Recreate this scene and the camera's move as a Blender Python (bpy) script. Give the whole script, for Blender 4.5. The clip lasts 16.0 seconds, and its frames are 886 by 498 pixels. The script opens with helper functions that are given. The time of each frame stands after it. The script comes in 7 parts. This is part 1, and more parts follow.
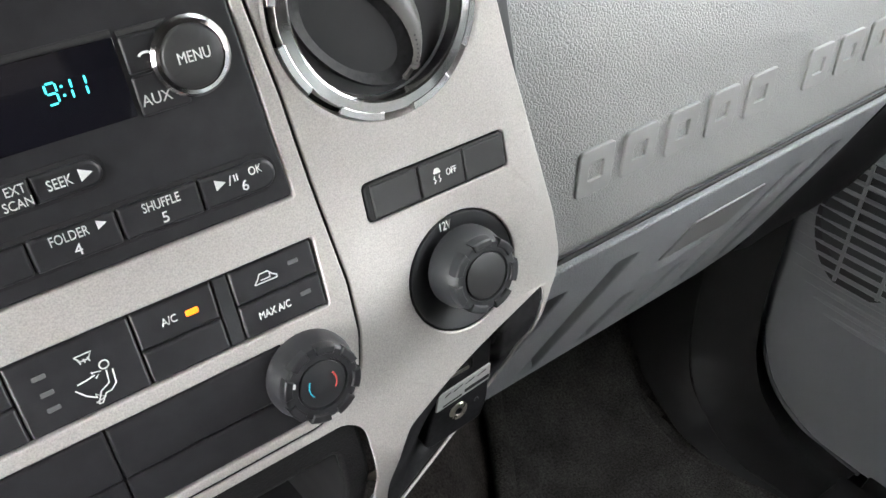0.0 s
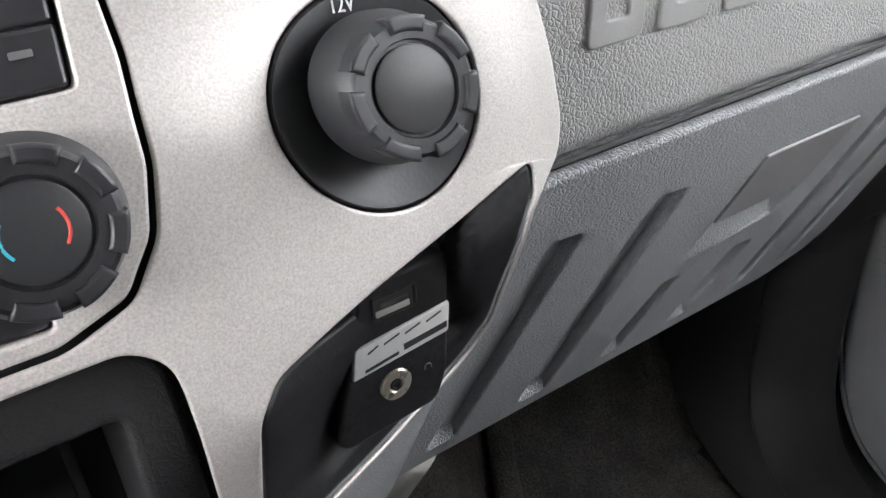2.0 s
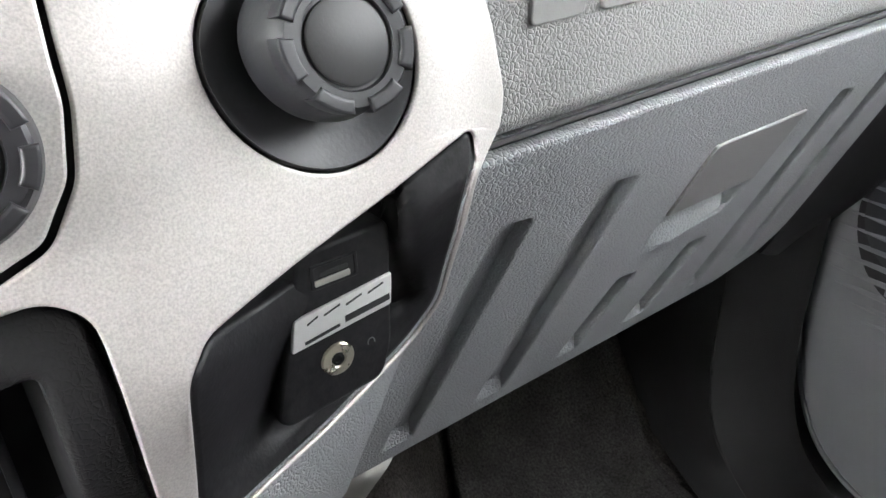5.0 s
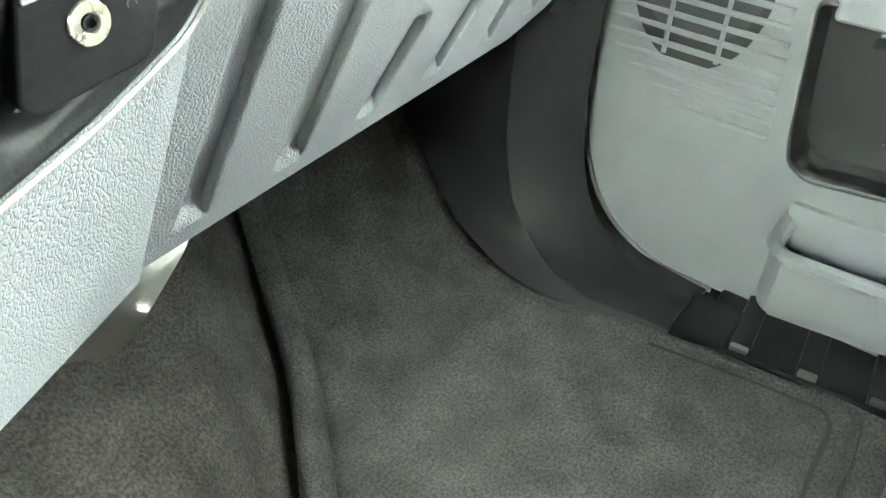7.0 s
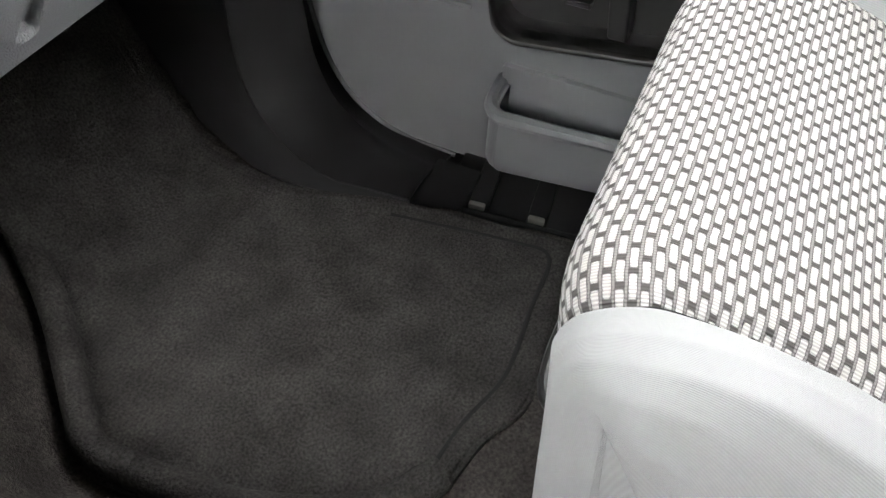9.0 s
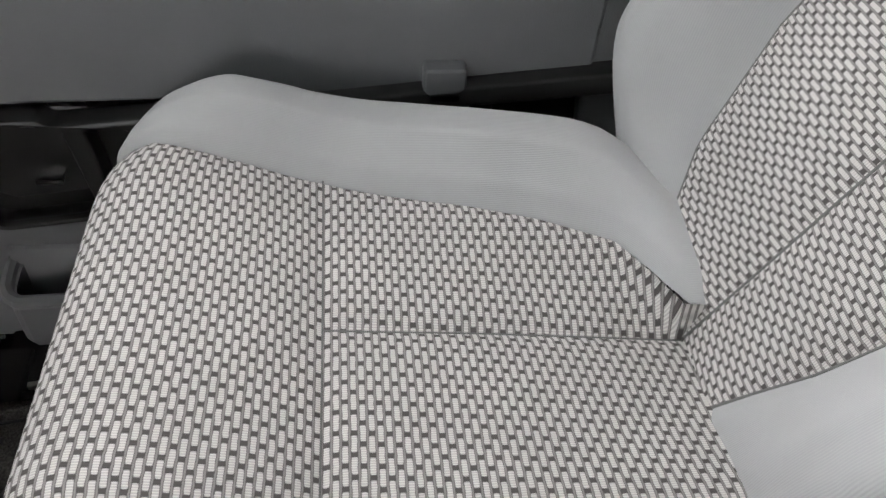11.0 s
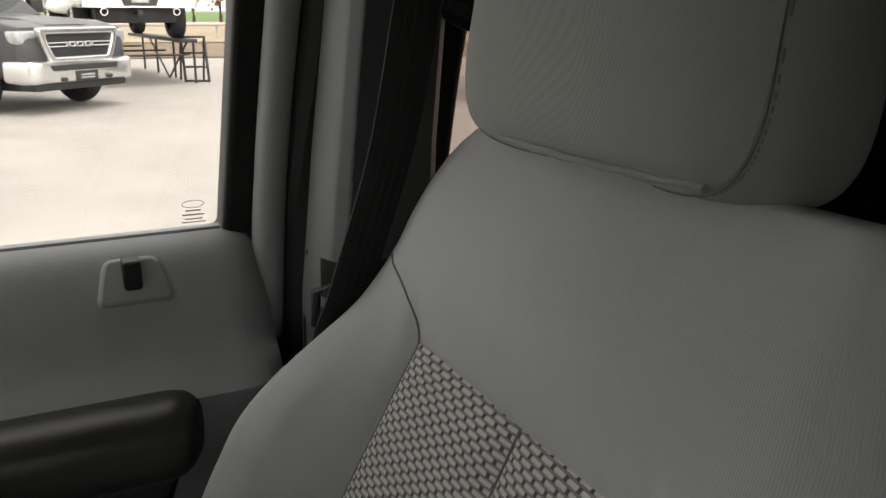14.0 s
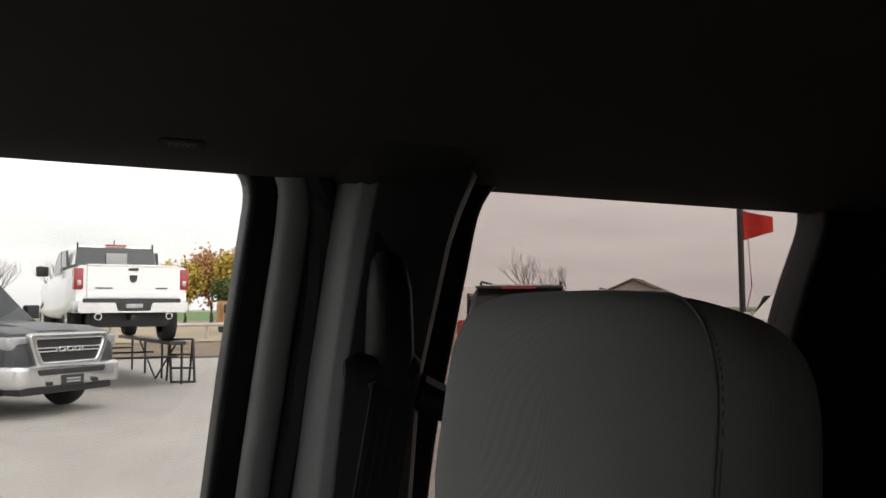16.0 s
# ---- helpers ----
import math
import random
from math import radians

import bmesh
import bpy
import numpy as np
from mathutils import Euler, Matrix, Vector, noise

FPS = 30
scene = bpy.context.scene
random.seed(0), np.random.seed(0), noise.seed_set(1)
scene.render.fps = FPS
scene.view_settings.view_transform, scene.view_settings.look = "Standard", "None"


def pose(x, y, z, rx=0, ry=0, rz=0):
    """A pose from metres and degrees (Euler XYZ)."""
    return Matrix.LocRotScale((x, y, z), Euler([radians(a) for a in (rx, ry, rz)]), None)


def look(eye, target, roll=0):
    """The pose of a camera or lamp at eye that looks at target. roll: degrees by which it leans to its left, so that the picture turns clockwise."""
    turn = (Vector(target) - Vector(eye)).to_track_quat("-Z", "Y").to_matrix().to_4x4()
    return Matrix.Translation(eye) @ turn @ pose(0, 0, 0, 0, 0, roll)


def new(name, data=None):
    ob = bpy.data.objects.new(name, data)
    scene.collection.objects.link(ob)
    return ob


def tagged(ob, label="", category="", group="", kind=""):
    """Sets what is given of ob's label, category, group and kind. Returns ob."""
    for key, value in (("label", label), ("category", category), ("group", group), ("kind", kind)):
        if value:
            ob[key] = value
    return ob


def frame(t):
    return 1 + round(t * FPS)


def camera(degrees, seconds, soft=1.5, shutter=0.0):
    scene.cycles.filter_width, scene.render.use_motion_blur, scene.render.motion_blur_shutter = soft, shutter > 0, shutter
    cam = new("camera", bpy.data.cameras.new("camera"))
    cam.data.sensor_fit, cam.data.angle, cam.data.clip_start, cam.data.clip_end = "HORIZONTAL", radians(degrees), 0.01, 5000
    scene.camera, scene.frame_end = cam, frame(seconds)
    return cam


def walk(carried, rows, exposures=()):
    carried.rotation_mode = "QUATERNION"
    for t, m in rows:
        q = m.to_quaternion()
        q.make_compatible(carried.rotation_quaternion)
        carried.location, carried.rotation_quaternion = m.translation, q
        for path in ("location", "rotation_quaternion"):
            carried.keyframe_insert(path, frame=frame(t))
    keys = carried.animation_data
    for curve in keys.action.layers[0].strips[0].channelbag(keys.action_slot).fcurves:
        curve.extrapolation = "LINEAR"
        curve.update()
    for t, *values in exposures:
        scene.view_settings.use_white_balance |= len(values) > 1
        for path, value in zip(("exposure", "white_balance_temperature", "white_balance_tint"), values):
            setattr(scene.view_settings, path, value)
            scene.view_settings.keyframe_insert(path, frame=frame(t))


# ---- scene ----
cam = camera(57.0, 16.0)
PATH = [
    (0, (-0.0281, -0.2635, 0.8305), (0.9742, 1.1210, -0.4892), -1.4),
    (0.5, (0.0054, -0.2484, 0.7733), (1.0271, 1.1567, -0.5098), -2.2),
    (1, (0.0205, -0.2279, 0.7268), (1.0562, 1.2096, -0.5098), -2.6),
    (1.5, (0.0400, -0.2160, 0.6869), (1.0724, 1.2658, -0.4979), -2.5),
    (2, (0.0583, -0.2020, 0.6534), (1.0778, 1.3392, -0.4655), -3.0),
    (2.5, (0.0572, -0.1987, 0.6458), (1.0649, 1.3943, -0.4082), -3.2),
    (3, (0.0583, -0.2041, 0.6404), (1.0616, 1.4105, -0.3834), -3.2),
    (3.2, (0.0594, -0.2041, 0.6361), (1.0649, 1.4126, -0.3834), -3.2),
    (5.5, (0.0626, -0.2128, 0.6340), (1.1902, 1.2776, -0.4482), -2.0),
    (6, (0.0734, -0.2106, 0.6145), (1.2388, 1.2139, -0.5152), -1.7),
    (6.5, (0.0670, -0.2074, 0.5929), (1.3921, 0.9612, -0.6491), 0.4),
    (7, (0.0572, -0.2020, 0.5627), (1.3986, 0.7679, -0.8251), 1.8),
    (7.5, (0.0637, -0.2128, 0.5411), (1.3489, 0.6437, -0.9698), 2.1),
    (8, (0.0713, -0.2257, 0.5476), (1.3187, 0.5368, -1.0422), 2.3),
    (8.5, (0.0832, -0.2603, 0.5659), (1.3543, 0.3974, -1.0519), 2.6),
    (9, (0.0875, -0.3046, 0.5994), (1.4364, 0.2106, -1.0066), 3.4),
    (9.5, (0.1015, -0.3650, 0.6458), (1.5152, -0.0929, -0.9644), 3.8),
    (10, (0.1199, -0.4061, 0.6782), (1.5628, -0.3596, -0.9288), 4.9),
    (10.2, (0.1242, -0.4169, 0.6901), (1.5714, -0.4417, -0.9137), 5.6),
    (12.3, (0.1264, -0.5573, 0.7981), (1.7982, -1.0994, -0.4579), 0.8),
    (12.5, (0.1231, -0.5746, 0.8154), (1.8382, -1.1502, -0.3640), 0.2),
    (13, (0.1112, -0.5972, 0.8294), (1.9256, -1.3133, -0.0983), 0.6),
    (13.5, (0.1015, -0.6134, 0.8478), (1.9624, -1.4224, 0.1069), 0.2),
    (14, (0.0983, -0.6264, 0.8618), (1.9580, -1.5412, 0.2527), 0.2),
    (14.5, (0.0940, -0.6221, 0.8716), (1.9516, -1.6027, 0.3683), 0.1),
    (15, (0.0702, -0.6178, 0.9018), (1.9516, -1.6384, 0.6102), 0.3),
    (15.5, (0.0745, -0.6275, 0.9299), (1.9742, -1.6546, 0.8813), -0.1),
    (16, (0.0680, -0.6232, 0.9482), (1.9829, -1.6103, 1.1005), -0.3),
]
EXPOSURES = [(0, 4.35, 6300, 14), (1.5, 4.45, 6300, 17), (3, 4.70, 6300, 17), (5.5, 4.85, 6300, 14), (6, 5.00, 6200, 11), (6.5, 5.80, 6200, 7), (7, 6.50, 6300, -2), (8, 7.00, 6500, 0), (8.5, 6.10, 6500, 7),
             (9, 4.85, 6500, 17), (9.5, 3.95, 6600, 20), (10.2, 3.85, 6600, 20), (12.3, 3.70, 6350, 18), (13, 3.24, 6500, 17), (13.5, 2.40, 6600, 14), (14, 1.80, 6900, 16), (14.5, 1.85, 6950, 16), (15, 1.42, 6750, 16), (16, 1.00, 6600, 16)]
walk(cam, [(t, look(*p)) for t, *p in PATH], EXPOSURES)

# ---- light, world, materials ----
world = bpy.data.worlds.new("overcast_sky")
scene.world = world
world.use_nodes = True
wn, wl = world.node_tree.nodes, world.node_tree.links
wn.clear()
w_out = wn.new("ShaderNodeOutputWorld")
w_bg = wn.new("ShaderNodeBackground")
w_sky = wn.new("ShaderNodeTexSky")
w_sky.sky_type = "NISHITA"
w_sky.sun_disc = False
w_sky.sun_elevation = radians(32)
w_sky.sun_rotation = radians(250)
w_sky.dust_density = 4.0
w_hsv = wn.new("ShaderNodeHueSaturation")
w_hsv.inputs["Saturation"].default_value = 0.18
w_geo = wn.new("ShaderNodeTexCoord")
w_map = wn.new("ShaderNodeMapping")
w_map.inputs["Scale"].default_value = (1.6, 1.6, 9.0)
w_noise = wn.new("ShaderNodeTexNoise")
w_noise.inputs["Scale"].default_value = 1.7
w_noise.inputs["Detail"].default_value = 6.0
w_ramp = wn.new("ShaderNodeMapRange")
w_ramp.inputs["From Min"].default_value = 0.3
w_ramp.inputs["From Max"].default_value = 0.75
w_ramp.inputs["To Min"].default_value = 0.78
w_ramp.inputs["To Max"].default_value = 1.12
w_mix = wn.new("ShaderNodeVectorMath")
w_mix.operation = "SCALE"
wl.new(w_geo.outputs["Generated"], w_map.inputs["Vector"])
wl.new(w_map.outputs["Vector"], w_noise.inputs["Vector"])
wl.new(w_noise.outputs["Fac"], w_ramp.inputs["Value"])
wl.new(w_sky.outputs["Color"], w_hsv.inputs["Color"])
w_even = wn.new("ShaderNodeMixRGB")
w_even.inputs["Fac"].default_value = 0.72
w_even.inputs["Color2"].default_value = (4.6, 4.55, 4.5, 1)
wl.new(w_hsv.outputs["Color"], w_even.inputs["Color1"])
wl.new(w_even.outputs["Color"], w_mix.inputs[0])
wl.new(w_ramp.outputs["Result"], w_mix.inputs["Scale"])
wl.new(w_mix.outputs["Vector"], w_bg.inputs["Color"])
w_bg.inputs["Strength"].default_value = 0.18
wl.new(w_bg.outputs["Background"], w_out.inputs["Surface"])

sun = new("sun", bpy.data.lights.new("sun", "SUN"))
sun.data.energy = 0.6
sun.data.angle = radians(20)
sun.data.color = (1.0, 0.96, 0.9)
sun.matrix_world = look((0, 0, 6), (2.4, 1.2, 0))




def material(name, color, rough=0.5, metal=0.0, grain=0.0, grain_size=0.002, kind="noise", mottle=0.10, mottle_size=0.05,
             coat=0.0, flake=0.0, spec=0.5, fleck=0.0):
    """A surface with fine relief (grain, in metres of size) and slow variation of tone (mottle)."""
    m = bpy.data.materials.new(name)
    m.use_nodes = True
    n, l = m.node_tree.nodes, m.node_tree.links
    b = n["Principled BSDF"]
    b.inputs["Roughness"].default_value = rough
    b.inputs["Metallic"].default_value = metal
    b.inputs["Coat Weight"].default_value = coat
    b.inputs["Specular IOR Level"].default_value = spec
    tc = n.new("ShaderNodeTexCoord")
    big = n.new("ShaderNodeTexNoise")
    big.inputs["Scale"].default_value = 1.0 / mottle_size
    big.inputs["Detail"].default_value = 5.0
    l.new(tc.outputs["Object"], big.inputs["Vector"])
    rng = n.new("ShaderNodeMapRange")
    rng.inputs["From Min"].default_value, rng.inputs["From Max"].default_value = 0.3, 0.7
    rng.inputs["To Min"].default_value, rng.inputs["To Max"].default_value = 1 - mottle, 1 + mottle
    l.new(big.outputs["Fac"], rng.inputs["Value"])
    scale = n.new("ShaderNodeVectorMath")
    scale.operation = "SCALE"
    scale.inputs[0].default_value = color
    last = rng.outputs["Result"]
    if flake or fleck:
        fine = n.new("ShaderNodeTexNoise")
        fine.inputs["Scale"].default_value = 1.0 / (flake or fleck)
        fine.inputs["Detail"].default_value = 2.0
        l.new(tc.outputs["Object"], fine.inputs["Vector"])
        r2 = n.new("ShaderNodeMapRange")
        r2.inputs["From Min"].default_value, r2.inputs["From Max"].default_value = 0.3, 0.7
        k = 0.16 if flake else 0.45
        r2.inputs["To Min"].default_value, r2.inputs["To Max"].default_value = 1 - k, 1 + k
        l.new(fine.outputs["Fac"], r2.inputs["Value"])
        mul = n.new("ShaderNodeMath")
        mul.operation = "MULTIPLY"
        l.new(last, mul.inputs[0])
        l.new(r2.outputs["Result"], mul.inputs[1])
        last = mul.outputs["Value"]
    l.new(last, scale.inputs["Scale"])
    l.new(scale.outputs["Vector"], b.inputs["Base Color"])
    rr_ = n.new("ShaderNodeMapRange")
    rr_.inputs["To Min"].default_value, rr_.inputs["To Max"].default_value = max(0.02, rough - 0.07), min(1, rough + 0.07)
    l.new(big.outputs["Fac"], rr_.inputs["Value"])
    l.new(rr_.outputs["Result"], b.inputs["Roughness"])
    if grain:
        bump = n.new("ShaderNodeBump")
        bump.inputs["Strength"].default_value = 1.0
        bump.inputs["Distance"].default_value = grain
        if kind == "pebble":
            warp = n.new("ShaderNodeTexNoise")
            warp.inputs["Scale"].default_value = 0.6 / grain_size
            l.new(tc.outputs["Object"], warp.inputs["Vector"])
            add = n.new("ShaderNodeMixRGB")
            add.blend_type = "LINEAR_LIGHT"
            add.inputs["Fac"].default_value = grain_size * 0.6
            l.new(tc.outputs["Object"], add.inputs["Color1"])
            l.new(warp.outputs["Color"], add.inputs["Color2"])
            t = n.new("ShaderNodeTexVoronoi")
            t.feature = "DISTANCE_TO_EDGE"
            t.inputs["Scale"].default_value = 1.0 / grain_size
            l.new(add.outputs["Color"], t.inputs["Vector"])
            cap = n.new("ShaderNodeMapRange")
            cap.inputs["From Max"].default_value = 0.22
            l.new(t.outputs["Distance"], cap.inputs["Value"])
            l.new(cap.outputs["Result"], bump.inputs["Height"])
        else:
            t = n.new("ShaderNodeTexNoise")
            t.inputs["Scale"].default_value = 1.0 / grain_size
            t.inputs["Detail"].default_value = 3.0
            l.new(tc.outputs["Object"], t.inputs["Vector"])
            l.new(t.outputs["Fac"], bump.inputs["Height"])
        l.new(bump.outputs["Normal"], b.inputs["Normal"])
    return m


def glow(name, color, power):
    m = bpy.data.materials.new(name)
    m.use_nodes = True
    b = m.node_tree.nodes["Principled BSDF"]
    b.inputs["Base Color"].default_value = (*color, 1)
    b.inputs["Emission Color"].default_value = (*color, 1)
    b.inputs["Emission Strength"].default_value = power
    return m


def pane(name, tint, gloss=0.06):
    """Thin window glass: see-through with a tint and a faint mirror."""
    m = bpy.data.materials.new(name)
    m.use_nodes = True
    n, l = m.node_tree.nodes, m.node_tree.links
    n.remove(n["Principled BSDF"])
    tr, gl, mix = n.new("ShaderNodeBsdfTransparent"), n.new("ShaderNodeBsdfGlossy"), n.new("ShaderNodeMixShader")
    tr.inputs["Color"].default_value = (*tint, 1)
    gl.inputs["Roughness"].default_value = 0.02
    mix.inputs["Fac"].default_value = gloss
    l.new(tr.outputs["BSDF"], mix.inputs[1])
    l.new(gl.outputs["BSDF"], mix.inputs[2])
    l.new(mix.outputs["Shader"], n["Material Output"].inputs["Surface"])
    return m


def woven(name):
    """Seat insert cloth: light oblong floats in staggered rows on a dark ground, laid out in metres by the UV map."""
    m = bpy.data.materials.new(name)
    m.use_nodes = True
    n, l = m.node_tree.nodes, m.node_tree.links
    b = n["Principled BSDF"]
    b.inputs["Roughness"].default_value = 0.85
    b.inputs["Specular IOR Level"].default_value = 0.2

    def math_(op, a, c=None, d=None):
        q = n.new("ShaderNodeMath")
        q.operation = op
        for i, v in enumerate((a, c, d)):
            if v is None:
                continue
            if isinstance(v, (int, float)):
                q.inputs[i].default_value = v
            else:
                l.new(v, q.inputs[i])
        return q.outputs["Value"]

    uv = n.new("ShaderNodeUVMap")
    wob = n.new("ShaderNodeTexNoise")
    wob.inputs["Scale"].default_value = 160
    l.new(uv.outputs["UV"], wob.inputs["Vector"])
    sep = n.new("ShaderNodeSeparateXYZ")
    l.new(uv.outputs["UV"], sep.inputs["Vector"])
    shift = math_("MULTIPLY", math_("SUBTRACT", wob.outputs["Fac"], 0.5), 0.0012)
    row = math_("DIVIDE", math_("ADD", sep.outputs["Y"], shift), 0.0053)
    row_i = math_("FLOOR", row)
    row_f = math_("ABSOLUTE", math_("SUBTRACT", math_("FRACT", row), 0.5))
    col = math_("ADD", math_("DIVIDE", math_("ADD", sep.outputs["X"], math_("MULTIPLY", shift, 0.7)), 0.0155), math_("MULTIPLY", row_i, 0.52))
    col_f = math_("ABSOLUTE", math_("SUBTRACT", math_("FRACT", col), 0.5))
    c = math_("SUBTRACT", 1.0, math_("MINIMUM", 1.0, math_("POWER", math_("DIVIDE", col_f, 0.40), 6.0)))
    a = math_("SUBTRACT", 1.0, math_("MINIMUM", 1.0, math_("POWER", math_("DIVIDE", row_f, 0.36), 3.0)))
    pill = math_("MULTIPLY", a, c)
    thread = math_("SINE", math_("MULTIPLY", sep.outputs["X"], 2 * math.pi / 0.0017))
    ridge = math_("MULTIPLY_ADD", thread, 0.15, 0.86)
    mask = math_("MINIMUM", 1.0, math_("MULTIPLY", pill, 2.4))
    # a continuous grey stripe between the rows of floats, with a thin dark line on either side
    gap = math_("MINIMUM", 1.0, math_("POWER", math_("DIVIDE", math_("SUBTRACT", 0.5, row_f), 0.135), 4.0))
    dark = n.new("ShaderNodeMixRGB")
    dark.inputs["Color1"].default_value = (0.27, 0.258, 0.25, 1)
    dark.inputs["Color2"].default_value = (0.092, 0.086, 0.083, 1)
    l.new(gap, dark.inputs["Fac"])
    big = n.new("ShaderNodeTexNoise")
    big.inputs["Scale"].default_value = 14
    l.new(uv.outputs["UV"], big.inputs["Vector"])
    tone = n.new("ShaderNodeVectorMath")
    tone.operation = "SCALE"
    tone.inputs[0].default_value = (0.64, 0.615, 0.60)
    l.new(math_("MULTIPLY", ridge, math_("MULTIPLY_ADD", big.outputs["Fac"], 0.25, 0.87)), tone.inputs["Scale"])
    mix = n.new("ShaderNodeMixRGB")
    l.new(mask, mix.inputs["Fac"])
    l.new(dark.outputs["Color"], mix.inputs["Color1"])
    l.new(tone.outputs["Vector"], mix.inputs["Color2"])
    l.new(mix.outputs["Color"], b.inputs["Base Color"])
    bump = n.new("ShaderNodeBump")
    bump.inputs["Distance"].default_value = 0.0011
    l.new(math_("ADD", math_("MULTIPLY", mask, 1.0), math_("MULTIPLY", thread, 0.12)), bump.inputs["Height"])
    l.new(bump.outputs["Normal"], b.inputs["Normal"])
    return m


def cloth(name, color, pitch=0.0016):
    """Plain seat cloth with a fine diagonal rib, laid out in metres by the UV map."""
    m = material(name, color, 0.9, mottle=0.05, mottle_size=0.09, spec=0.15)
    n, l = m.node_tree.nodes, m.node_tree.links
    b = n["Principled BSDF"]
    b.inputs["Sheen Weight"].default_value = 0.15
    uv = n.new("ShaderNodeUVMap")
    mp = n.new("ShaderNodeMapping")
    mp.inputs["Rotation"].default_value = (0, 0, radians(8))
    wave = n.new("ShaderNodeTexWave")
    wave.inputs["Scale"].default_value = 0.314 / pitch
    wave.inputs["Distortion"].default_value = 0.6
    wave.inputs["Detail"].default_value = 1.0
    bump = n.new("ShaderNodeBump")
    bump.inputs["Distance"].default_value = 0.00012
    bump.inputs["Strength"].default_value = 0.8
    l.new(uv.outputs["UV"], mp.inputs["Vector"])
    l.new(mp.outputs["Vector"], wave.inputs["Vector"])
    l.new(wave.outputs["Fac"], bump.inputs["Height"])
    l.new(bump.outputs["Normal"], b.inputs["Normal"])
    src = b.inputs["Base Color"].links[0].from_socket
    band = n.new("ShaderNodeMapRange")
    band.inputs["To Min"].default_value, band.inputs["To Max"].default_value = 0.945, 1.025
    l.new(wave.outputs["Fac"], band.inputs["Value"])
    rib = n.new("ShaderNodeVectorMath")
    rib.operation = "SCALE"
    l.new(src, rib.inputs[0])
    l.new(band.outputs["Result"], rib.inputs["Scale"])
    l.new(rib.outputs["Vector"], b.inputs["Base Color"])
    return m


SILVER = material("satin_silver_paint", (0.50, 0.475, 0.453), 0.46, 0.35, grain=0.00003, grain_size=0.0006, flake=0.0007, mottle=0.04)
BLACK = material("black_button_plastic", (0.020, 0.020, 0.022), 0.40, grain=0.00003, grain_size=0.0008, mottle=0.25, mottle_size=0.01, spec=0.5)
DARK = material("dark_grey_plastic", (0.024, 0.025, 0.027), 0.5, grain=0.00008, grain_size=0.0015, mottle=0.12, mottle_size=0.03)
SATIN_BLACK = material("soft_black_plastic", (0.010, 0.010, 0.011), 0.5, grain=0.0001, grain_size=0.0012, mottle=0.2, mottle_size=0.02, fleck=0.003, spec=0.3)
SWITCH = material("charcoal_switch_plastic", (0.036, 0.036, 0.036), 0.5, grain=0.00004, grain_size=0.001, mottle=0.06)
RUBBER = material("black_rubber", (0.012, 0.012, 0.013), 0.6, mottle=0.2)
PAD = material("grained_dash_vinyl", (0.31, 0.31, 0.302), 0.42, grain=0.0003, grain_size=0.0023, kind="pebble", mottle=0.05)
GLOVE = material("grained_grey_plastic", (0.345, 0.36, 0.37), 0.42, grain=0.0004, grain_size=0.0027, kind="pebble", mottle=0.05)
# door plastic in two tones: upper trim lightened as lit, lower darkened as shaded
DOOR_GREY = material("grey_door_plastic", (0.158, 0.165, 0.169), 0.48, grain=0.00012, grain_size=0.0022, kind="pebble", mottle=0.05)
DOOR_UPPER_LIT = material("lit_grey_door_plastic", (0.275, 0.284, 0.287), 0.45, grain=0.00012, grain_size=0.0022, kind="pebble", mottle=0.05)
DOOR_DARK = material("charcoal_door_plastic", (0.024, 0.024, 0.0235), 0.33, grain=0.00004, grain_size=0.0018, kind="pebble", mottle=0.1)
PLATE = material("matte_grey_inlay", (0.27, 0.27, 0.265), 0.4, 0.2, mottle=0.04)
CHROME = material("chrome", (0.80, 0.80, 0.80), 0.12, 1.0, mottle=0.03)
STEEL = material("brushed_steel", (0.55, 0.54, 0.50), 0.3, 1.0, mottle=0.06)
INLAY = material("bright_silver_inlay", (0.70, 0.70, 0.69), 0.34, 0.4, mottle=0.05, mottle_size=0.01)
BAR_STEEL = material("satin_grey_steel", (0.034, 0.034, 0.034), 0.36, 0.3, mottle=0.08)
NICKEL = material("nickel_jack", (0.62, 0.58, 0.48), 0.28, 1.0, mottle=0.05, mottle_size=0.004)
WHITE_INK = material("white_print", (0.75, 0.75, 0.74), 0.6, mottle=0.03)
GREY_INK = material("grey_print", (0.16, 0.16, 0.16), 0.6, mottle=0.03)
RED_INK = material("red_print", (0.55, 0.05, 0.04), 0.5, mottle=0.03)
BLUE_INK = material("blue_print", (0.03, 0.42, 0.55), 0.5, mottle=0.03)
LED_AMBER = glow("amber_lamp", (1.0, 0.17, 0.005), 0.13)
LED_CYAN = glow("cyan_segment", (0.05, 0.75, 0.80), 0.14)
LENS = material("grey_indicator_lens", (0.13, 0.13, 0.13), 0.3, mottle=0.05)
SCREEN = material("dark_display_glass", (0.006, 0.006, 0.009), 0.08, coat=0.6, mottle=0.1)
CARPET = material("dark_brown_carpet", (0.062, 0.056, 0.052), 0.95, grain=0.0022, grain_size=0.0013, mottle=0.34, mottle_size=0.05, fleck=0.0027, spec=0.1)
MATTING = material("charcoal_mat_carpet", (0.049, 0.0465, 0.044), 0.95, grain=0.0028, grain_size=0.0022, mottle=0.34, mottle_size=0.045, fleck=0.0026, spec=0.1)
KICK = material("black_kick_plastic", (0.013, 0.013, 0.0135), 0.58, grain=0.0001, grain_size=0.002, kind="pebble", mottle=0.2, spec=0.3)
